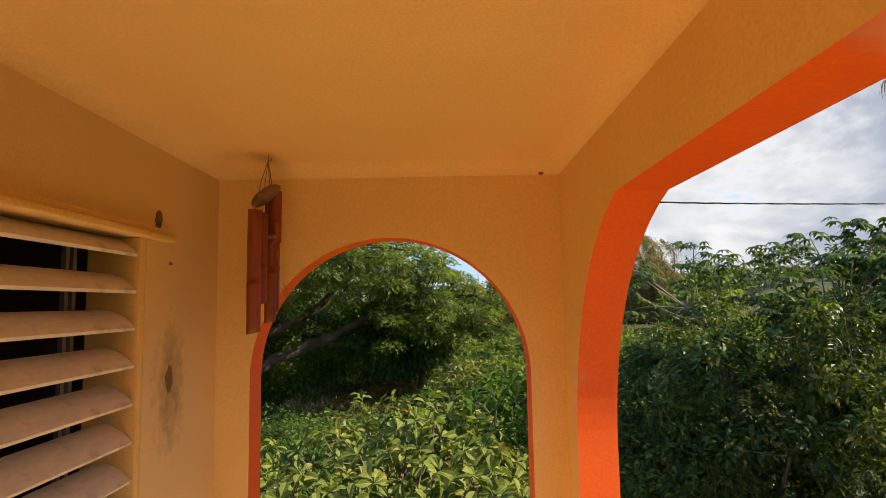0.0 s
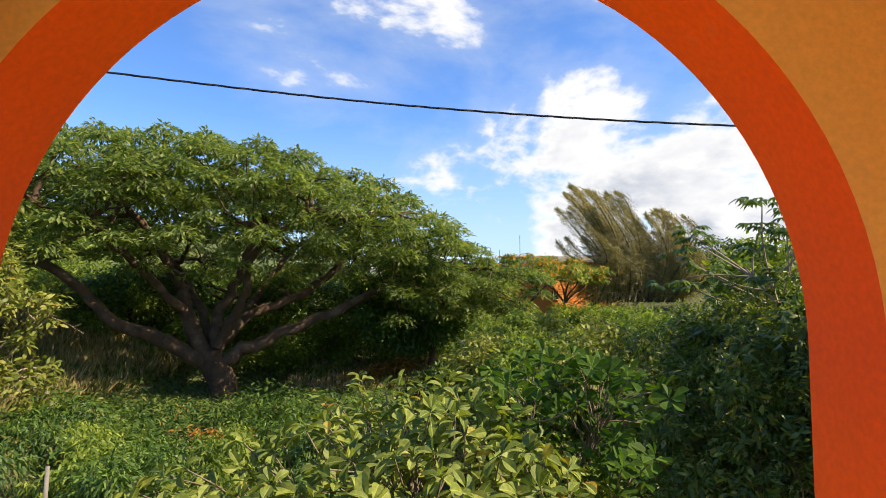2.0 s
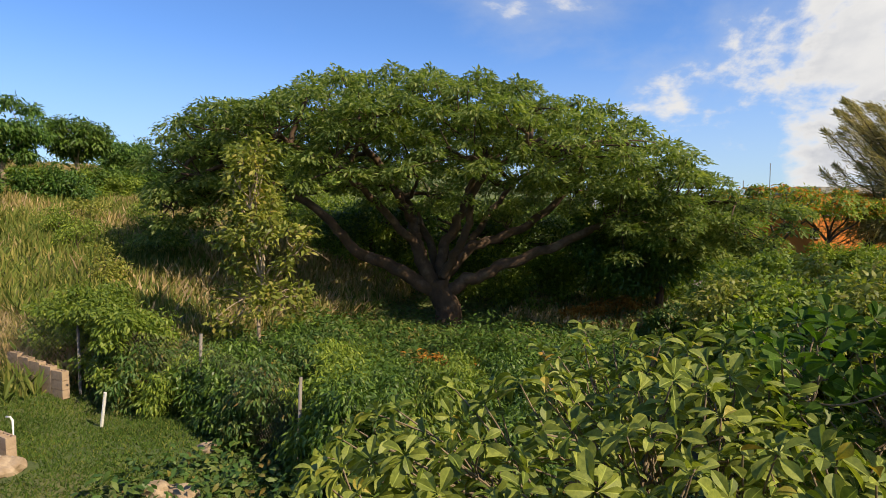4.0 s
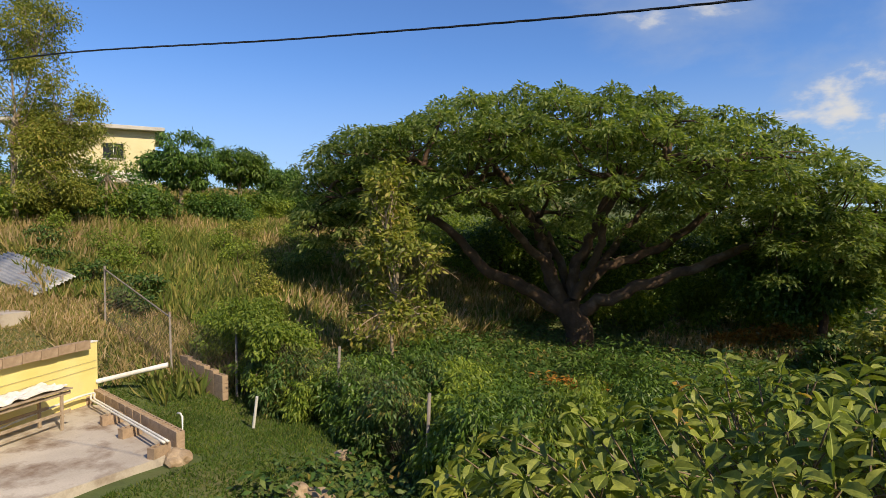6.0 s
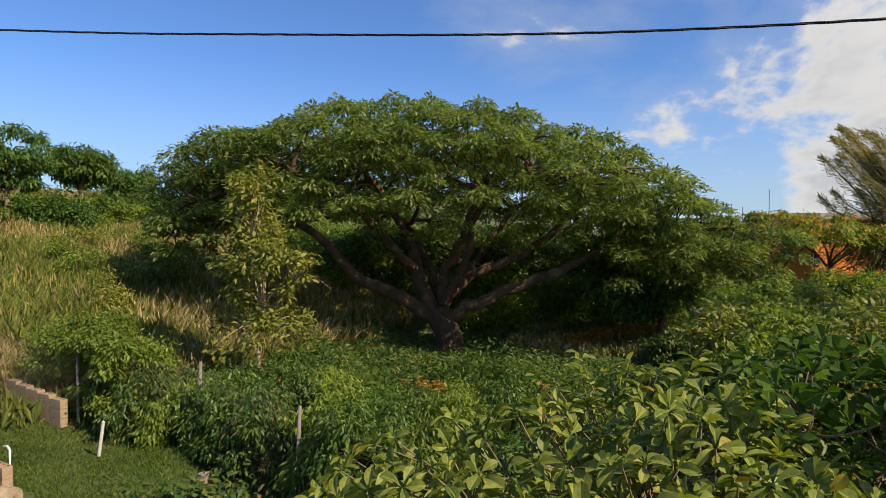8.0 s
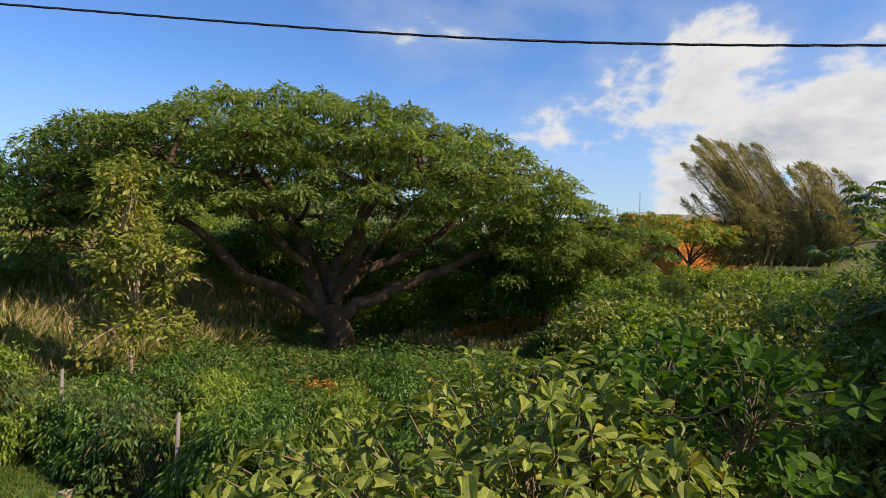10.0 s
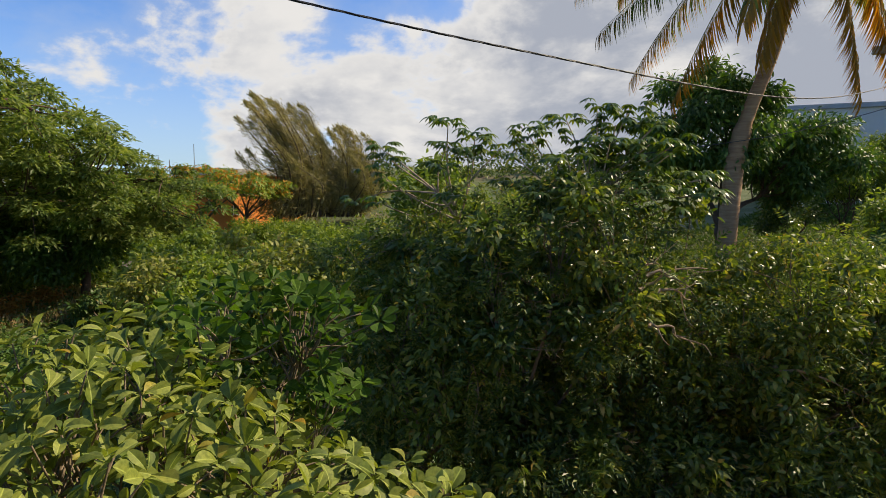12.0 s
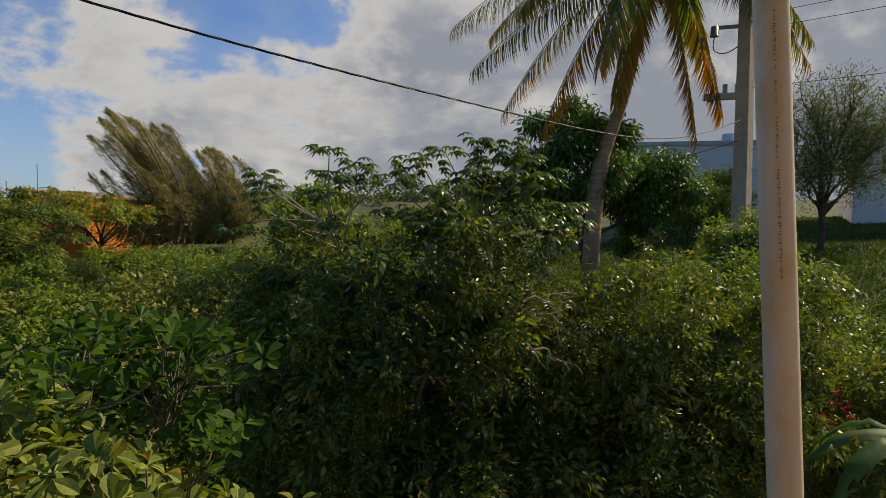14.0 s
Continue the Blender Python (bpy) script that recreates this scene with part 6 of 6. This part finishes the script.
bm = bmesh.new()
bmesh.ops.create_grid(bm, x_segments=26, y_segments=12, size=0.5)
for v in bm.verts:
    v.co = Vector((v.co.x * 1.7, v.co.y * 0.66, 0.05 + 0.06 * noise.noise(v.co * 7) + 0.03 * noise.noise(v.co * 17)))
bmesh.ops.solidify(bm, geom=bm.faces[:], thickness=0.015)
bmesh.ops.transform(bm, matrix=Matrix.Translation((*bc, SLAB_Z + 0.82)) @ Matrix.Rotation(ang, 4, "Z"), verts=bm.verts)
tagged(part("sheet", bm, WHITE), "crumpled white sheet on the bench", "sheet")

# rocks
for k, (x, y, s) in enumerate(((-8.05, 9.9, 0.14), (-7.5, 8.35, 0.20), (-7.2, 8.5, 0.24), (-14.6, 10.0, 0.2), (-6.7, 8.3, 0.12), (-9.95, 7.7, 0.22))):
    bm = bmesh.new()
    bmesh.ops.create_icosphere(bm, subdivisions=3, radius=1)
    for v in bm.verts:
        v.co *= 1 + 0.4 * noise.noise(v.co * 1.4 + Vector((k * 7, 0, 0))) + 0.08 * noise.noise(v.co * 6)
        v.co = Vector((v.co.x * s * 1.25, v.co.y * s, v.co.z * s * 0.7)) + Vector(on_ground(x, y, s * 0.3))
    tagged(part("rock", bm, ROCK), "pale brown rough rock on the grass", "rock", "rocks")

# chain-link fence
FENCE = [(-18.6, 10.4), (-14.4, 10.1), (-12.6, 10.75), (-9.3, 10.9), (-6.2, 10.0), (-3.4, 8.6)]
fence = thing("chain_link_fence", on_ground(-12.6, 10.75), "rusty chain-link fence with grey steel posts", "fence")
for x, y in FENCE:
    q = Quads(); b = np.array(on_ground(x, y)); q.tube([b - [0, 0, 0.1], b + [rng.normal(0, 0.08), 0, 1.75]], 0.03, 8)
    part("post", q.mesh("post", True), POST, fence)
q = Quads()
for (xa, ya), (xb, yb) in list(zip(FENCE, FENCE[1:]))[:4]:
    a, b = np.array(on_ground(xa, ya)), np.array(on_ground(xb, yb))
    ln = np.linalg.norm(b - a)
    H, st = 1.5, 0.11
    for sgn in (-1, 1):
        for s in np.arange(-H, ln, st):
            u0, u1 = max(s, 0), min(s + H, ln)
            if u1 <= u0:
                continue
            z0, z1 = u0 - s, u1 - s
            if sgn < 0:
                z0, z1 = H - z0, H - z1
            p0, p1 = a + (b - a) * u0 / ln + [0, 0, z0 + 0.1], a + (b - a) * u1 / ln + [0, 0, z1 + 0.1]
            q.tube([p0, p1], 0.0022, 3, cap=False)
ob = part("wire_mesh", q.mesh("wire_mesh"), FENCE_WIRE, fence)
ob["kind"] = "stuff"
q = Quads()
q.tube([on_ground(*FENCE[0], 1.65), on_ground(*FENCE[1], 1.6)], 0.02, 6)
part("top_rail", q.mesh("top_rail"), POST, fence)
for x, y, a in ((-10.6, 9.75, 0.14),):
    q = Quads(); b = np.array(on_ground(x, y)); q.tube([b, b + [a, 0, 0.7]], 0.03, 8)
    tagged(part("stake", q.mesh("stake"), PVC), "short pale stake standing in the grass", "stake")
rw = thing("low_block_wall", on_ground(-13.6, 10.6), "old grey block wall under the bush", "wall")
wd = unit(np.array([1.7, -0.1])); wa = math.atan2(wd[1], wd[0])
for lvl in range(3):
    for i in range(5):
        p = np.array([-14.3, 10.45]) + wd * (0.41 * i)
        put_block("block", rw, p[0], p[1], float(ground_z(p[0], p[1])) + 0.1 + 0.2 * lvl, wa)

# corrugated sheet heap on the slope
def corrugated(cx, cy, cz, l, w, rz, tilt, lean):
    n, m = 61, 8
    V = np.array([((i / (n - 1) - 0.5) * w, (j / (m - 1) - 0.5) * l, 0.03 * math.sin(i * math.pi / 3) + 0.03 * math.sin(j * 1.3)) for i in range(n) for j in range(m)])
    F = [(i * m + j, (i + 1) * m + j, (i + 1) * m + j + 1, i * m + j + 1) for i in range(n - 1) for j in range(m - 1)]
    R = np.array(Matrix.Rotation(lean, 3, "X") @ Matrix.Rotation(rz, 3, "Z") @ Matrix.Rotation(tilt, 3, "X"))
    me = np_mesh("metal_sheet", V @ R.T + [cx, cy, cz], F, True)
    ob = part("metal_sheet", me, ZINC)
    md = ob.modifiers.new("thick", "SOLIDIFY"); md.thickness = 0.006
    return tagged(ob, "weathered corrugated metal sheet lying on slope", "metal sheet", "metal sheets")


for k in range(2):
    x, y = -23.7 + 0.4 * k, 9.8 + 0.12 * k
    corrugated(x, y, float(ground_z(x, y)) + 0.22 + 0.07 * k, 3.6, 1.35, math.pi / 2 + 0.07 * k, 0.26, 0.42)
q = Quads(); x, y = -20.2, 8.0; q.box((x, y, float(ground_z(x, y)) - 0.1), (1.6, 1.2, 0.5), 0.3)
tagged(part("concrete_step", q.mesh("concrete_step"), CONCRETE), "low concrete step on the slope", "step")


def house(name, label, c, size, rz, wall, roof, wins, eave=0.5, roof_h=0.25, skirt=None, arches=()):
    t = thing(name, c, label, "house")
    t.rotation_euler = (0, 0, 0)
    R = np.array(Matrix.Rotation(rz, 3, "Z"))
    P = lambda x, y, z: tuple(R @ np.array([x, y, z]) + np.array(c))
    sx, sy, sz = size
    part("wall", beveled(P(0, 0, sz / 2 - 0.8), (sx, sy, sz + 1.6), 0.02, rz), wall, t)
    part("roof", beveled(P(0, 0, sz + roof_h / 2), (sx + eave * 2, sy + eave * 2, roof_h), 0.04, rz), roof, t)
    if skirt:
        part("lower_wall", beveled(P(0, -sy / 2 - 0.03, skirt / 2 - 0.8), (sx + 0.08, 0.1, skirt + 1.6), 0.01, rz), WHITE, t, "white lower wall")
    for x, z, w, h in arches:
        # arched niche: upright sides, round head, its shade painted as a dark face
        rim = [(-w / 2, -h / 2), (w / 2, -h / 2)] + [(w / 2 * math.cos(a), h / 2 + w / 2 * math.sin(a)) for a in np.linspace(0, math.pi, 13)]
        for nm, k, dep, mt in (("arch_trim", 1.16, 0.10, wall), ("niche_shade", 1.0, 0.14, GLASS_NICHE_DARK)):
            bm = bmesh.new()
            front = [bm.verts.new(P(x + u * k, -sy / 2 - dep, z + v * k)) for u, v in rim]
            back = [bm.verts.new(P(x + u * k, -sy / 2 + 0.05, z + v * k)) for u, v in rim]
            bm.faces.new(front)
            for i in range(len(rim)):
                bm.faces.new((front[i - 1], back[i - 1], back[i], front[i]))
            bmesh.ops.recalc_face_normals(bm, faces=bm.faces)
            part(nm, bm, mt, t)
    for x, z, w, h in wins:
        wn = part("window", beveled(P(x, -sy / 2 - 0.01, z), (w, 0.12, h), 0.01, rz), GLASS_NICHE_DARK, t)
        part("frame", beveled(P(x, -sy / 2 - 0.06, z - h / 2), (w + 0.2, 0.14, 0.08), 0.01, rz), WHITE, wn)
        part("frame", beveled(P(x, -sy / 2 - 0.06, z), (0.06, 0.05, h), 0.01, rz), WHITE, wn)
    return t


house("cream_house", "two-storey cream house with white lower storey", on_ground(-52.3, 24.6, -1.7), (9.5, 8, 6.2), radians(62), CREAM, ROOF_GREY, [(-2, 4.5, 1.4, 1.2), (1.8, 4.5, 1.4, 1.2)], 0.7, 0.3, 3.0)
house("orange_house", "orange two-storey building behind flame trees", (10.0, 58, -0.4), (8.5, 6, 3.6), radians(24), ORANGE_HOUSE, ROOF_GREY, [(-3.4, 2.4, 1.0, 0.9), (-1.5, 2.4, 1.0, 0.9), (1, 2.4, 1.0, 0.9), (3.2, 2.4, 1.0, 0.9), (-3, 0.6, 1, 0.8), (2, 0.6, 1, 0.8)], 0.5, 0.5)
house("orange_house", "low orange building with white trim", (4.2, 54, -0.6), (6.5, 5, 2.8), radians(24), ORANGE_HOUSE, WHITE, [(-1.5, 1.2, 0.9, 0.7), (1.4, 1.2, 0.9, 0.7)], 0.3, 0.25)
house("white_house", "white house with a tall arched niche", (41.5, 22.0, 1.4), (9, 7, 5.4), radians(-52), WHITE, ROOF_GREY, [], 0.15, 0.3, arches=[(-3.0, 3.0, 0.8, 2.0)])
house("white_house", "pale low house on the grassy slope", (47, 10, 2.2), (8, 7, 5), radians(-70), WHITE, ROOF_GREY, [(-2, 3, 1.2, 1.2), (2, 3, 1.2, 1.2)], 0.4, 0.3)
house("far_house", "distant pale house above the trees", (20.5, 62, 1.2), (6, 5, 2.6), radians(-10), CREAM, ROOF_GREY, [(0, 1.4, 1, 0.8)], 0.3, 0.3)
house("far_house", "distant white house behind the tree", (-6, 70, 1.5), (8, 5, 3.6), 0.0, WHITE, ROOF_GREY, [(-2, 2.2, 1, 0.8), (2, 2.2, 1, 0.8)], 0.3, 0.3)
bm = bmesh.new(); bmesh.ops.create_cone(bm, cap_ends=True, segments=20, radius1=0.5, radius2=0.42, depth=1.0)
bmesh.ops.transform(bm, matrix=Matrix.Translation((43.4, 20.6, 7.6)), verts=bm.verts)
tagged(part("water_tank", bm, TANK), "pale blue water tank on the flat roof", "water tank")
SHED = (1.0, 26.8)
sz = float(ground_z(*SHED))
shed = thing("shed", (*SHED, sz), "small rusty red shed among bushes", "shed")
part("wall", beveled((SHED[0], SHED[1], sz + 0.95), (1.7, 1.5, 2.1), 0.02, 0.1), RUST, shed)
for k in range(5):
    part("board", beveled((SHED[0] - 0.62 + 0.33 * k, SHED[1] - 0.83 + 0.033 * k, sz + 0.98), (0.27, 0.03, 1.9 + 0.1 * (k % 3)), 0.006, 0.1), RUST, shed)
bm = beveled((0, 0, 0), (2.1, 1.9, 0.05), 0.01, 0.1)
bmesh.ops.transform(bm, matrix=Matrix.Translation((SHED[0], SHED[1] - 0.1, sz + 2.10)) @ Matrix.Rotation(0.06, 4, "X"), verts=bm.verts)
part("roof", bm, POST, shed, "rusted dark metal sheet roof")
for k, (x, y, h, r) in enumerate(((-0.9, 25.4, 0.9, 0.7), (0.5, 25.0, 0.55, 0.6), (1.5, 25.1, 1.0, 0.8), (2.4, 25.8, 1.6, 0.9))):
    bushy_tree("light_shrub", "airy yellow-green shrub beside the shed", 160 + k, (x, y), 0.5, 0.03, [(x, y, sz + h, r, 0.5, r * 0.8, 18)], 0.34, 90, 0.17, 0.07, (LEAF_WEED, LEAF_LIGHT)[k % 2], BARK_PALE, limbs=4, flat=0.7, twig=0.008, category="shrub")
for x, y, h in ((6.4, 61.7, 3.2), (4.0, 58, 1.5), (3.2, 59, 1.8), (11.0, 60, 1.6), (20.0, 60, 3.5)):
    q = Quads(); z = 3.6 if x != 20.0 else 4.0; q.tube([(x, y, z - 3.5), (x, y, z + h - 0.6)], 0.035, 5)
    tagged(part("antenna", q.mesh("antenna"), STEEL), "thin metal antenna mast on the skyline", "antenna")

# concrete utility pole
up = thing("utility_pole", on_ground(21.6, 10.85), "square concrete utility pole with insulators", "utility pole")
pz = float(ground_z(21.6, 10.85))
q = Quads()
V = []
for z, w in ((pz - 0.3, 0.27), (12.0, 0.19)):
    V += [(21.6 - w, 10.85 - w, z), (21.6 + w, 10.85 - w, z), (21.6 + w, 10.85 + w, z), (21.6 - w, 10.85 + w, z)]
q.add(V, [(0, 1, 5, 4), (1, 2, 6, 5), (2, 3, 7, 6), (3, 0, 4, 7), (4, 5, 6, 7), (3, 2, 1, 0)])
part("pole", q.mesh("pole"), POLE_CONCRETE, up)
along = unit(np.array([-0.55, 0.83, 0.0]))
hc = np.array([21.6, 10.85, 6.15])
part("crossarm", beveled(tuple(hc + along * 0.6), (1.5, 0.18, 0.24), 0.02, math.atan2(along[1], along[0])), POLE_CONCRETE, up)
for s in (0.25, 0.65, 1.05):
    q = Quads(); b = hc + along * s + [0, 0, 0.1]; zz = np.linspace(0, 0.34, 13)
    q.tube([b + [0, 0, z] for z in zz], 0.07 + 0.03 * (np.arange(13) % 2), 8)
    part("insulator", q.mesh("insulator", True), INSULATOR, up, "ribbed grey porcelain insulator")
hc = np.array([21.6, 10.85, 8.6])
part("crossarm", beveled(tuple(hc + along * 0.5), (1.1, 0.1, 0.12), 0.01, math.atan2(along[1], along[0])), STEEL, up)
q = Quads(); b = hc + along * 1.05 + [0, 0, -0.3]; q.tube([b, b + [0, 0, 0.35]], [0.16, 0.12], 10)
part("street_light", q.mesh("street_light", True), STEEL, up, "small grey lamp head")
q = Quads(); q.tube(curve_pts([b, b + [0, 0, -0.5], hc + along * 0.6 + [0, 0, -0.9], hc + [0, 0, -0.5]], 14), 0.02, 5)
part("cable_loop", q.mesh("cable_loop"), CABLE, up)


# overhead lines
def wire(name, label, pts, r, n=60, twist=0.0):
    q = Quads()
    line = curve_pts(pts, n)
    if twist:
        for ph in (0, 2.1, 4.2):
            t = np.arange(n * 6) / 6 * 1.0
            fine = curve_pts(pts, n * 6)
            ang = np.arange(n * 6) * 0.55 + ph
            q.tube(fine + np.stack([0 * ang, twist * np.cos(ang), twist * np.sin(ang)], -1), r, 5, cap=False)
    else:
        q.tube(line, r, 5, cap=False)
    return tagged(part(name, q.mesh(name, True), CABLE), label, "cable")


wire("service_cable", "twisted black overhead service cable", [(-14.09, 4.7, 4.1), (-7.98, 4.75, 3.57), (-4.1, 5.78, 3.32), (-0.37, 6.32, 3.0), (3.19, 6.21, 2.74), (8.15, 7.0, 2.92), (14.5, 8.9, 3.9), (21.45, 10.85, 5.3)], 0.0048, 70, 0.0052)
for k, (z, dz) in enumerate(((9.4, 0.8), (8.9, 0.7), (8.4, 0.6), (6.4, 0.3), (4.2, 0.5), (3.5, 0.2))):
    wire("power_line", "thin black power line from the pole", [(21.6, 10.85, z), (24.0, 5.0, z + dz * 0.7), (26.5, -3, z + dz * 1.6)], 0.011, 24)
wire("power_line", "thin black drop line across the trees", [(21.6, 10.85, 4.6), (17, 12.2, 3.4), (12, 14.5, 2.6)], 0.012, 24)

# fallen pale branches in the thicket
for k, (a, b) in enumerate((((9.2, 9.6, -0.55), (11.2, 9.4, 0.25)), ((9.6, 9.3, -0.6), (11.6, 8.6, -0.35)), ((9.9, 9.5, -0.7), (10.9, 9.0, -0.25)), ((6.2, 5.9, -0.35), (7.4, 5.3, -0.9)), ((4.86, 6.77, 0.56), (5.24, 6.71, 0.76)), ((4.86, 6.64, 0.51), (5.57, 6.33, 0.74)), ((4.83, 6.53, 0.68), (5.34, 6.39, 0.5)), ((4.85, 6.39, 0.5), (5.28, 6.31, 0.42)), ((4.57, 6.24, 0.21), (5.09, 6.09, -0.04)))):
    q = Quads(); a, b = np.array(a), np.array(b)
    line = curve_pts([a, (a + b) / 2 + [0, 0, 0.10], b], 9, 0.02, rng)
    q.tube(line, np.linspace(0.020, 0.005, 9), 6)
    for j in (2, 4, 5, 6):
        e = line[j] + (b - a) * rng.uniform(0.15, 0.35) + rng.normal(0, 0.18, 3)
        q.tube(curve_pts([line[j], (line[j] + e) / 2 + rng.normal(0, 0.03, 3), e], 5), np.linspace(0.009, 0.003, 5), 5)
    tagged(part("dead_branch", q.mesh("dead_branch", True), BARK_DEAD), "bare pale dead branch in the thicket", "branch")
# earth track on the right
q = Quads()
xs = np.linspace(9.5, 30, 22)
for a, b in zip(xs, xs[1:]):
    ya, yb = 3.2 + 0.03 * (a - 9), 3.2 + 0.03 * (b - 9)
    q.add([(a, ya - 1.2, ground_z(a, ya - 1.2) + 0.03), (b, yb - 1.2, ground_z(b, yb - 1.2) + 0.03), (b, yb + 1.1, ground_z(b, yb + 1.1) + 0.03), (a, ya + 1.1, ground_z(a, ya + 1.1) + 0.03)], [(0, 1, 2, 3)])
tagged(part("track", q.mesh("track"), DIRT), "pale bare earth track", "path", kind="structure")

# ---- broad-leaved tree before the arch ----
def broad_leaf(name, length, width, bend, seed):
    """A leathery leaf: rounded end, folded along the midrib, gently arched."""
    prof = [(0.0, 0.03), (0.12, 0.07), (0.3, 0.21), (0.52, 0.39), (0.72, 0.5), (0.88, 0.42), (0.97, 0.22), (1.0, 0.0)]
    rng = np.random.default_rng(seed)
    V, F, rib = [], [], []
    for s, w in prof:
        drop = -bend * s * s
        for e in (-1, -0.12, 0, 0.12, 1):
            ww = w * e
            V.append((s * length, ww * width, (drop + 0.42 * abs(ww) - 0.22 * ww * ww + (rng.normal(0, 0.006) if abs(e) == 1 else 0)) * length))
            rib.append(0.55 if e == 0 else 0.0)
    for i in range(len(prof) - 1):
        for j in range(4):
            F.append((i * 5 + j, i * 5 + j + 1, (i + 1) * 5 + j + 1, (i + 1) * 5 + j))
    return np.array(V), np.array(F), np.array(rib)


KINDS = [broad_leaf("leaf", 0.140, 0.078, b, k) for k, b in enumerate((0.12, 0.34, 0.62))]
ROUND = [broad_leaf("leaf", 0.145, 0.10, b, k + 9) for k, b in enumerate((0.03, 0.12))]


def leaf_data(name, kind, mat):
    V, F, rib = kind
    me = np_mesh(name, V, F, True)
    at = me.attributes.new("rib", "FLOAT", "POINT")
    at.data.foreach_set("value", rib.astype(np.float32))
    me.materials.append(mat)
    return me


def rosettes(rng, tips, axes, kinds, n=(8, 12), lift=0.55):
    """Poses of the leaves round each shoot tip."""
    out = []
    for c, ax in zip(tips, axes):
        ax = unit(ax)
        u = unit(np.cross(ax, [0.3, 1, 0.2])); v = np.cross(ax, u)
        m = rng.integers(*n)
        for k in range(m):
            a = k * 2.39996 + rng.uniform(0, 0.5)
            tilt = lift * (1 - k / m) + rng.uniform(-0.4, 0.45)
            f = unit((math.cos(a) * u + math.sin(a) * v) + ax * tilt)
            up = unit(ax - f * (ax @ f) + rng.normal(0, 0.4, 3))
            s = unit(np.cross(up, f)); up = np.cross(f, s)
            sc = rng.uniform(0.7, 1.15) * (0.75 + 0.35 * k / m)
            out.append((c - ax * 0.012 * k * 0.5 + f * 0.015, f, s, up, sc, rng.integers(len(kinds))))
    return out


def broad_tree(name, label, seed, base, fork, tips, axes, kinds, mat, n_parts, leaf_n=(8, 12)):
    rng = np.random.default_rng(seed)
    t = thing(name, on_ground(*base), label, "tree")
    woody(rng, t, on_ground(*base), fork, tips - unit(axes) * 0.03, 0.045, 9, BARK_GREY, 0.005, wob=0.12)
    poses = rosettes(rng, tips, axes, kinds, leaf_n)
    data = [leaf_data("leaf", k, mat) for k in kinds]
    # the leaves over the nearest stretch stand singly
    order = sorted(range(len(poses)), key=lambda i: poses[i][0][1])
    Vs, Fs, Rs, n = [], [], [], 0
    for rank, i in enumerate(order):
        p, f, s, up, sc, k = poses[i]
        if rank < n_parts:
            ob = new("leaf", data[k])
            ob.parent = t
            ob.matrix_parent_inverse = Matrix.Translation(-Vector(t.location))
            M = Matrix(((f[0] * sc, s[0] * sc, up[0] * sc, p[0]), (f[1] * sc, s[1] * sc, up[1] * sc, p[1]), (f[2] * sc, s[2] * sc, up[2] * sc, p[2]), (0, 0, 0, 1)))
            ob.matrix_basis = M
        else:
            V, F, rib = kinds[k]
            Vs.append(p + sc * (V[:, :1] * f + V[:, 1:2] * s + V[:, 2:] * up)); Fs.append(F + n); Rs.append(rib); n += len(V)
    if Vs:
        me = np_mesh("foliage", np.vstack(Vs), np.vstack(Fs), True)
        at = me.attributes.new("rib", "FLOAT", "POINT")
        at.data.foreach_set("value", np.concatenate(Rs).astype(np.float32))
        part("foliage", me, mat, t)["kind"] = "stuff"


rng = np.random.default_rng(71)
tips = []
for _ in range(14000):
    x, y = rng.uniform(-2.4, 1.25), rng.uniform(4.15, 6.9)
    top = 0.26 + 0.21 * (y - 4.2) - 0.13 * max(0, abs(x - 0.15) - 0.5) ** 1.5 - 0.10 * max(0, y - 6.2) - 0.36 * max(0, x - 0.05) * (y - 4.2)
    if x < -1.3 and y > 5.9:
        continue
    z = top - rng.uniform(0, 1) ** 1.8 * 0.8 + 0.09 * math.sin(x * 7) * math.cos(y * 6)
    p = np.array([x, y, z])
    if all(((p - q) ** 2).sum() > 0.135 ** 2 for q in tips):
        tips.append(p)
    if len(tips) > 460:
        break
tips = np.array(tips)
axes = np.stack([(tips[:, 0] - 0.2) * 0.25 + rng.normal(0, 0.5, len(tips)), (tips[:, 1] - 5.8) * 0.25 - 0.15 + rng.normal(0, 0.5, len(tips)), np.ones(len(tips))], -1)
broad_tree("broad_leaf_tree", "broad-leaved tree with pale yellow-green leaf rosettes", 72, (0.3, 5.9), np.array([0.25, 5.7, -1.2]), tips, axes, KINDS, LEAF_BROAD, 300, (7, 11))
tips = []
for _ in range(3000):
    x, y = rng.uniform(0.15, 1.5), rng.uniform(5.9, 7.2)
    z = 0.9 - 0.4 * abs(x - 0.8) ** 1.6 - rng.uniform(0, 1) ** 1.5 * 1.0
    p = np.array([x, y, z])
    if all(((p - q) ** 2).sum() > 0.18 ** 2 for q in tips):
        tips.append(p)
    if len(tips) > 84:
        break
tips = np.array(tips)
axes = np.stack([rng.normal(0, 0.5, len(tips)), rng.normal(-0.35, 0.4, len(tips)), np.ones(len(tips))], -1)
broad_tree("round_leaf_tree", "tree with large round dark green leaves", 73, (1.0, 6.7), np.array([0.9, 6.6, -1.0]), tips, axes, ROUND, LEAF_BROAD_DARK, 200, (6, 9))
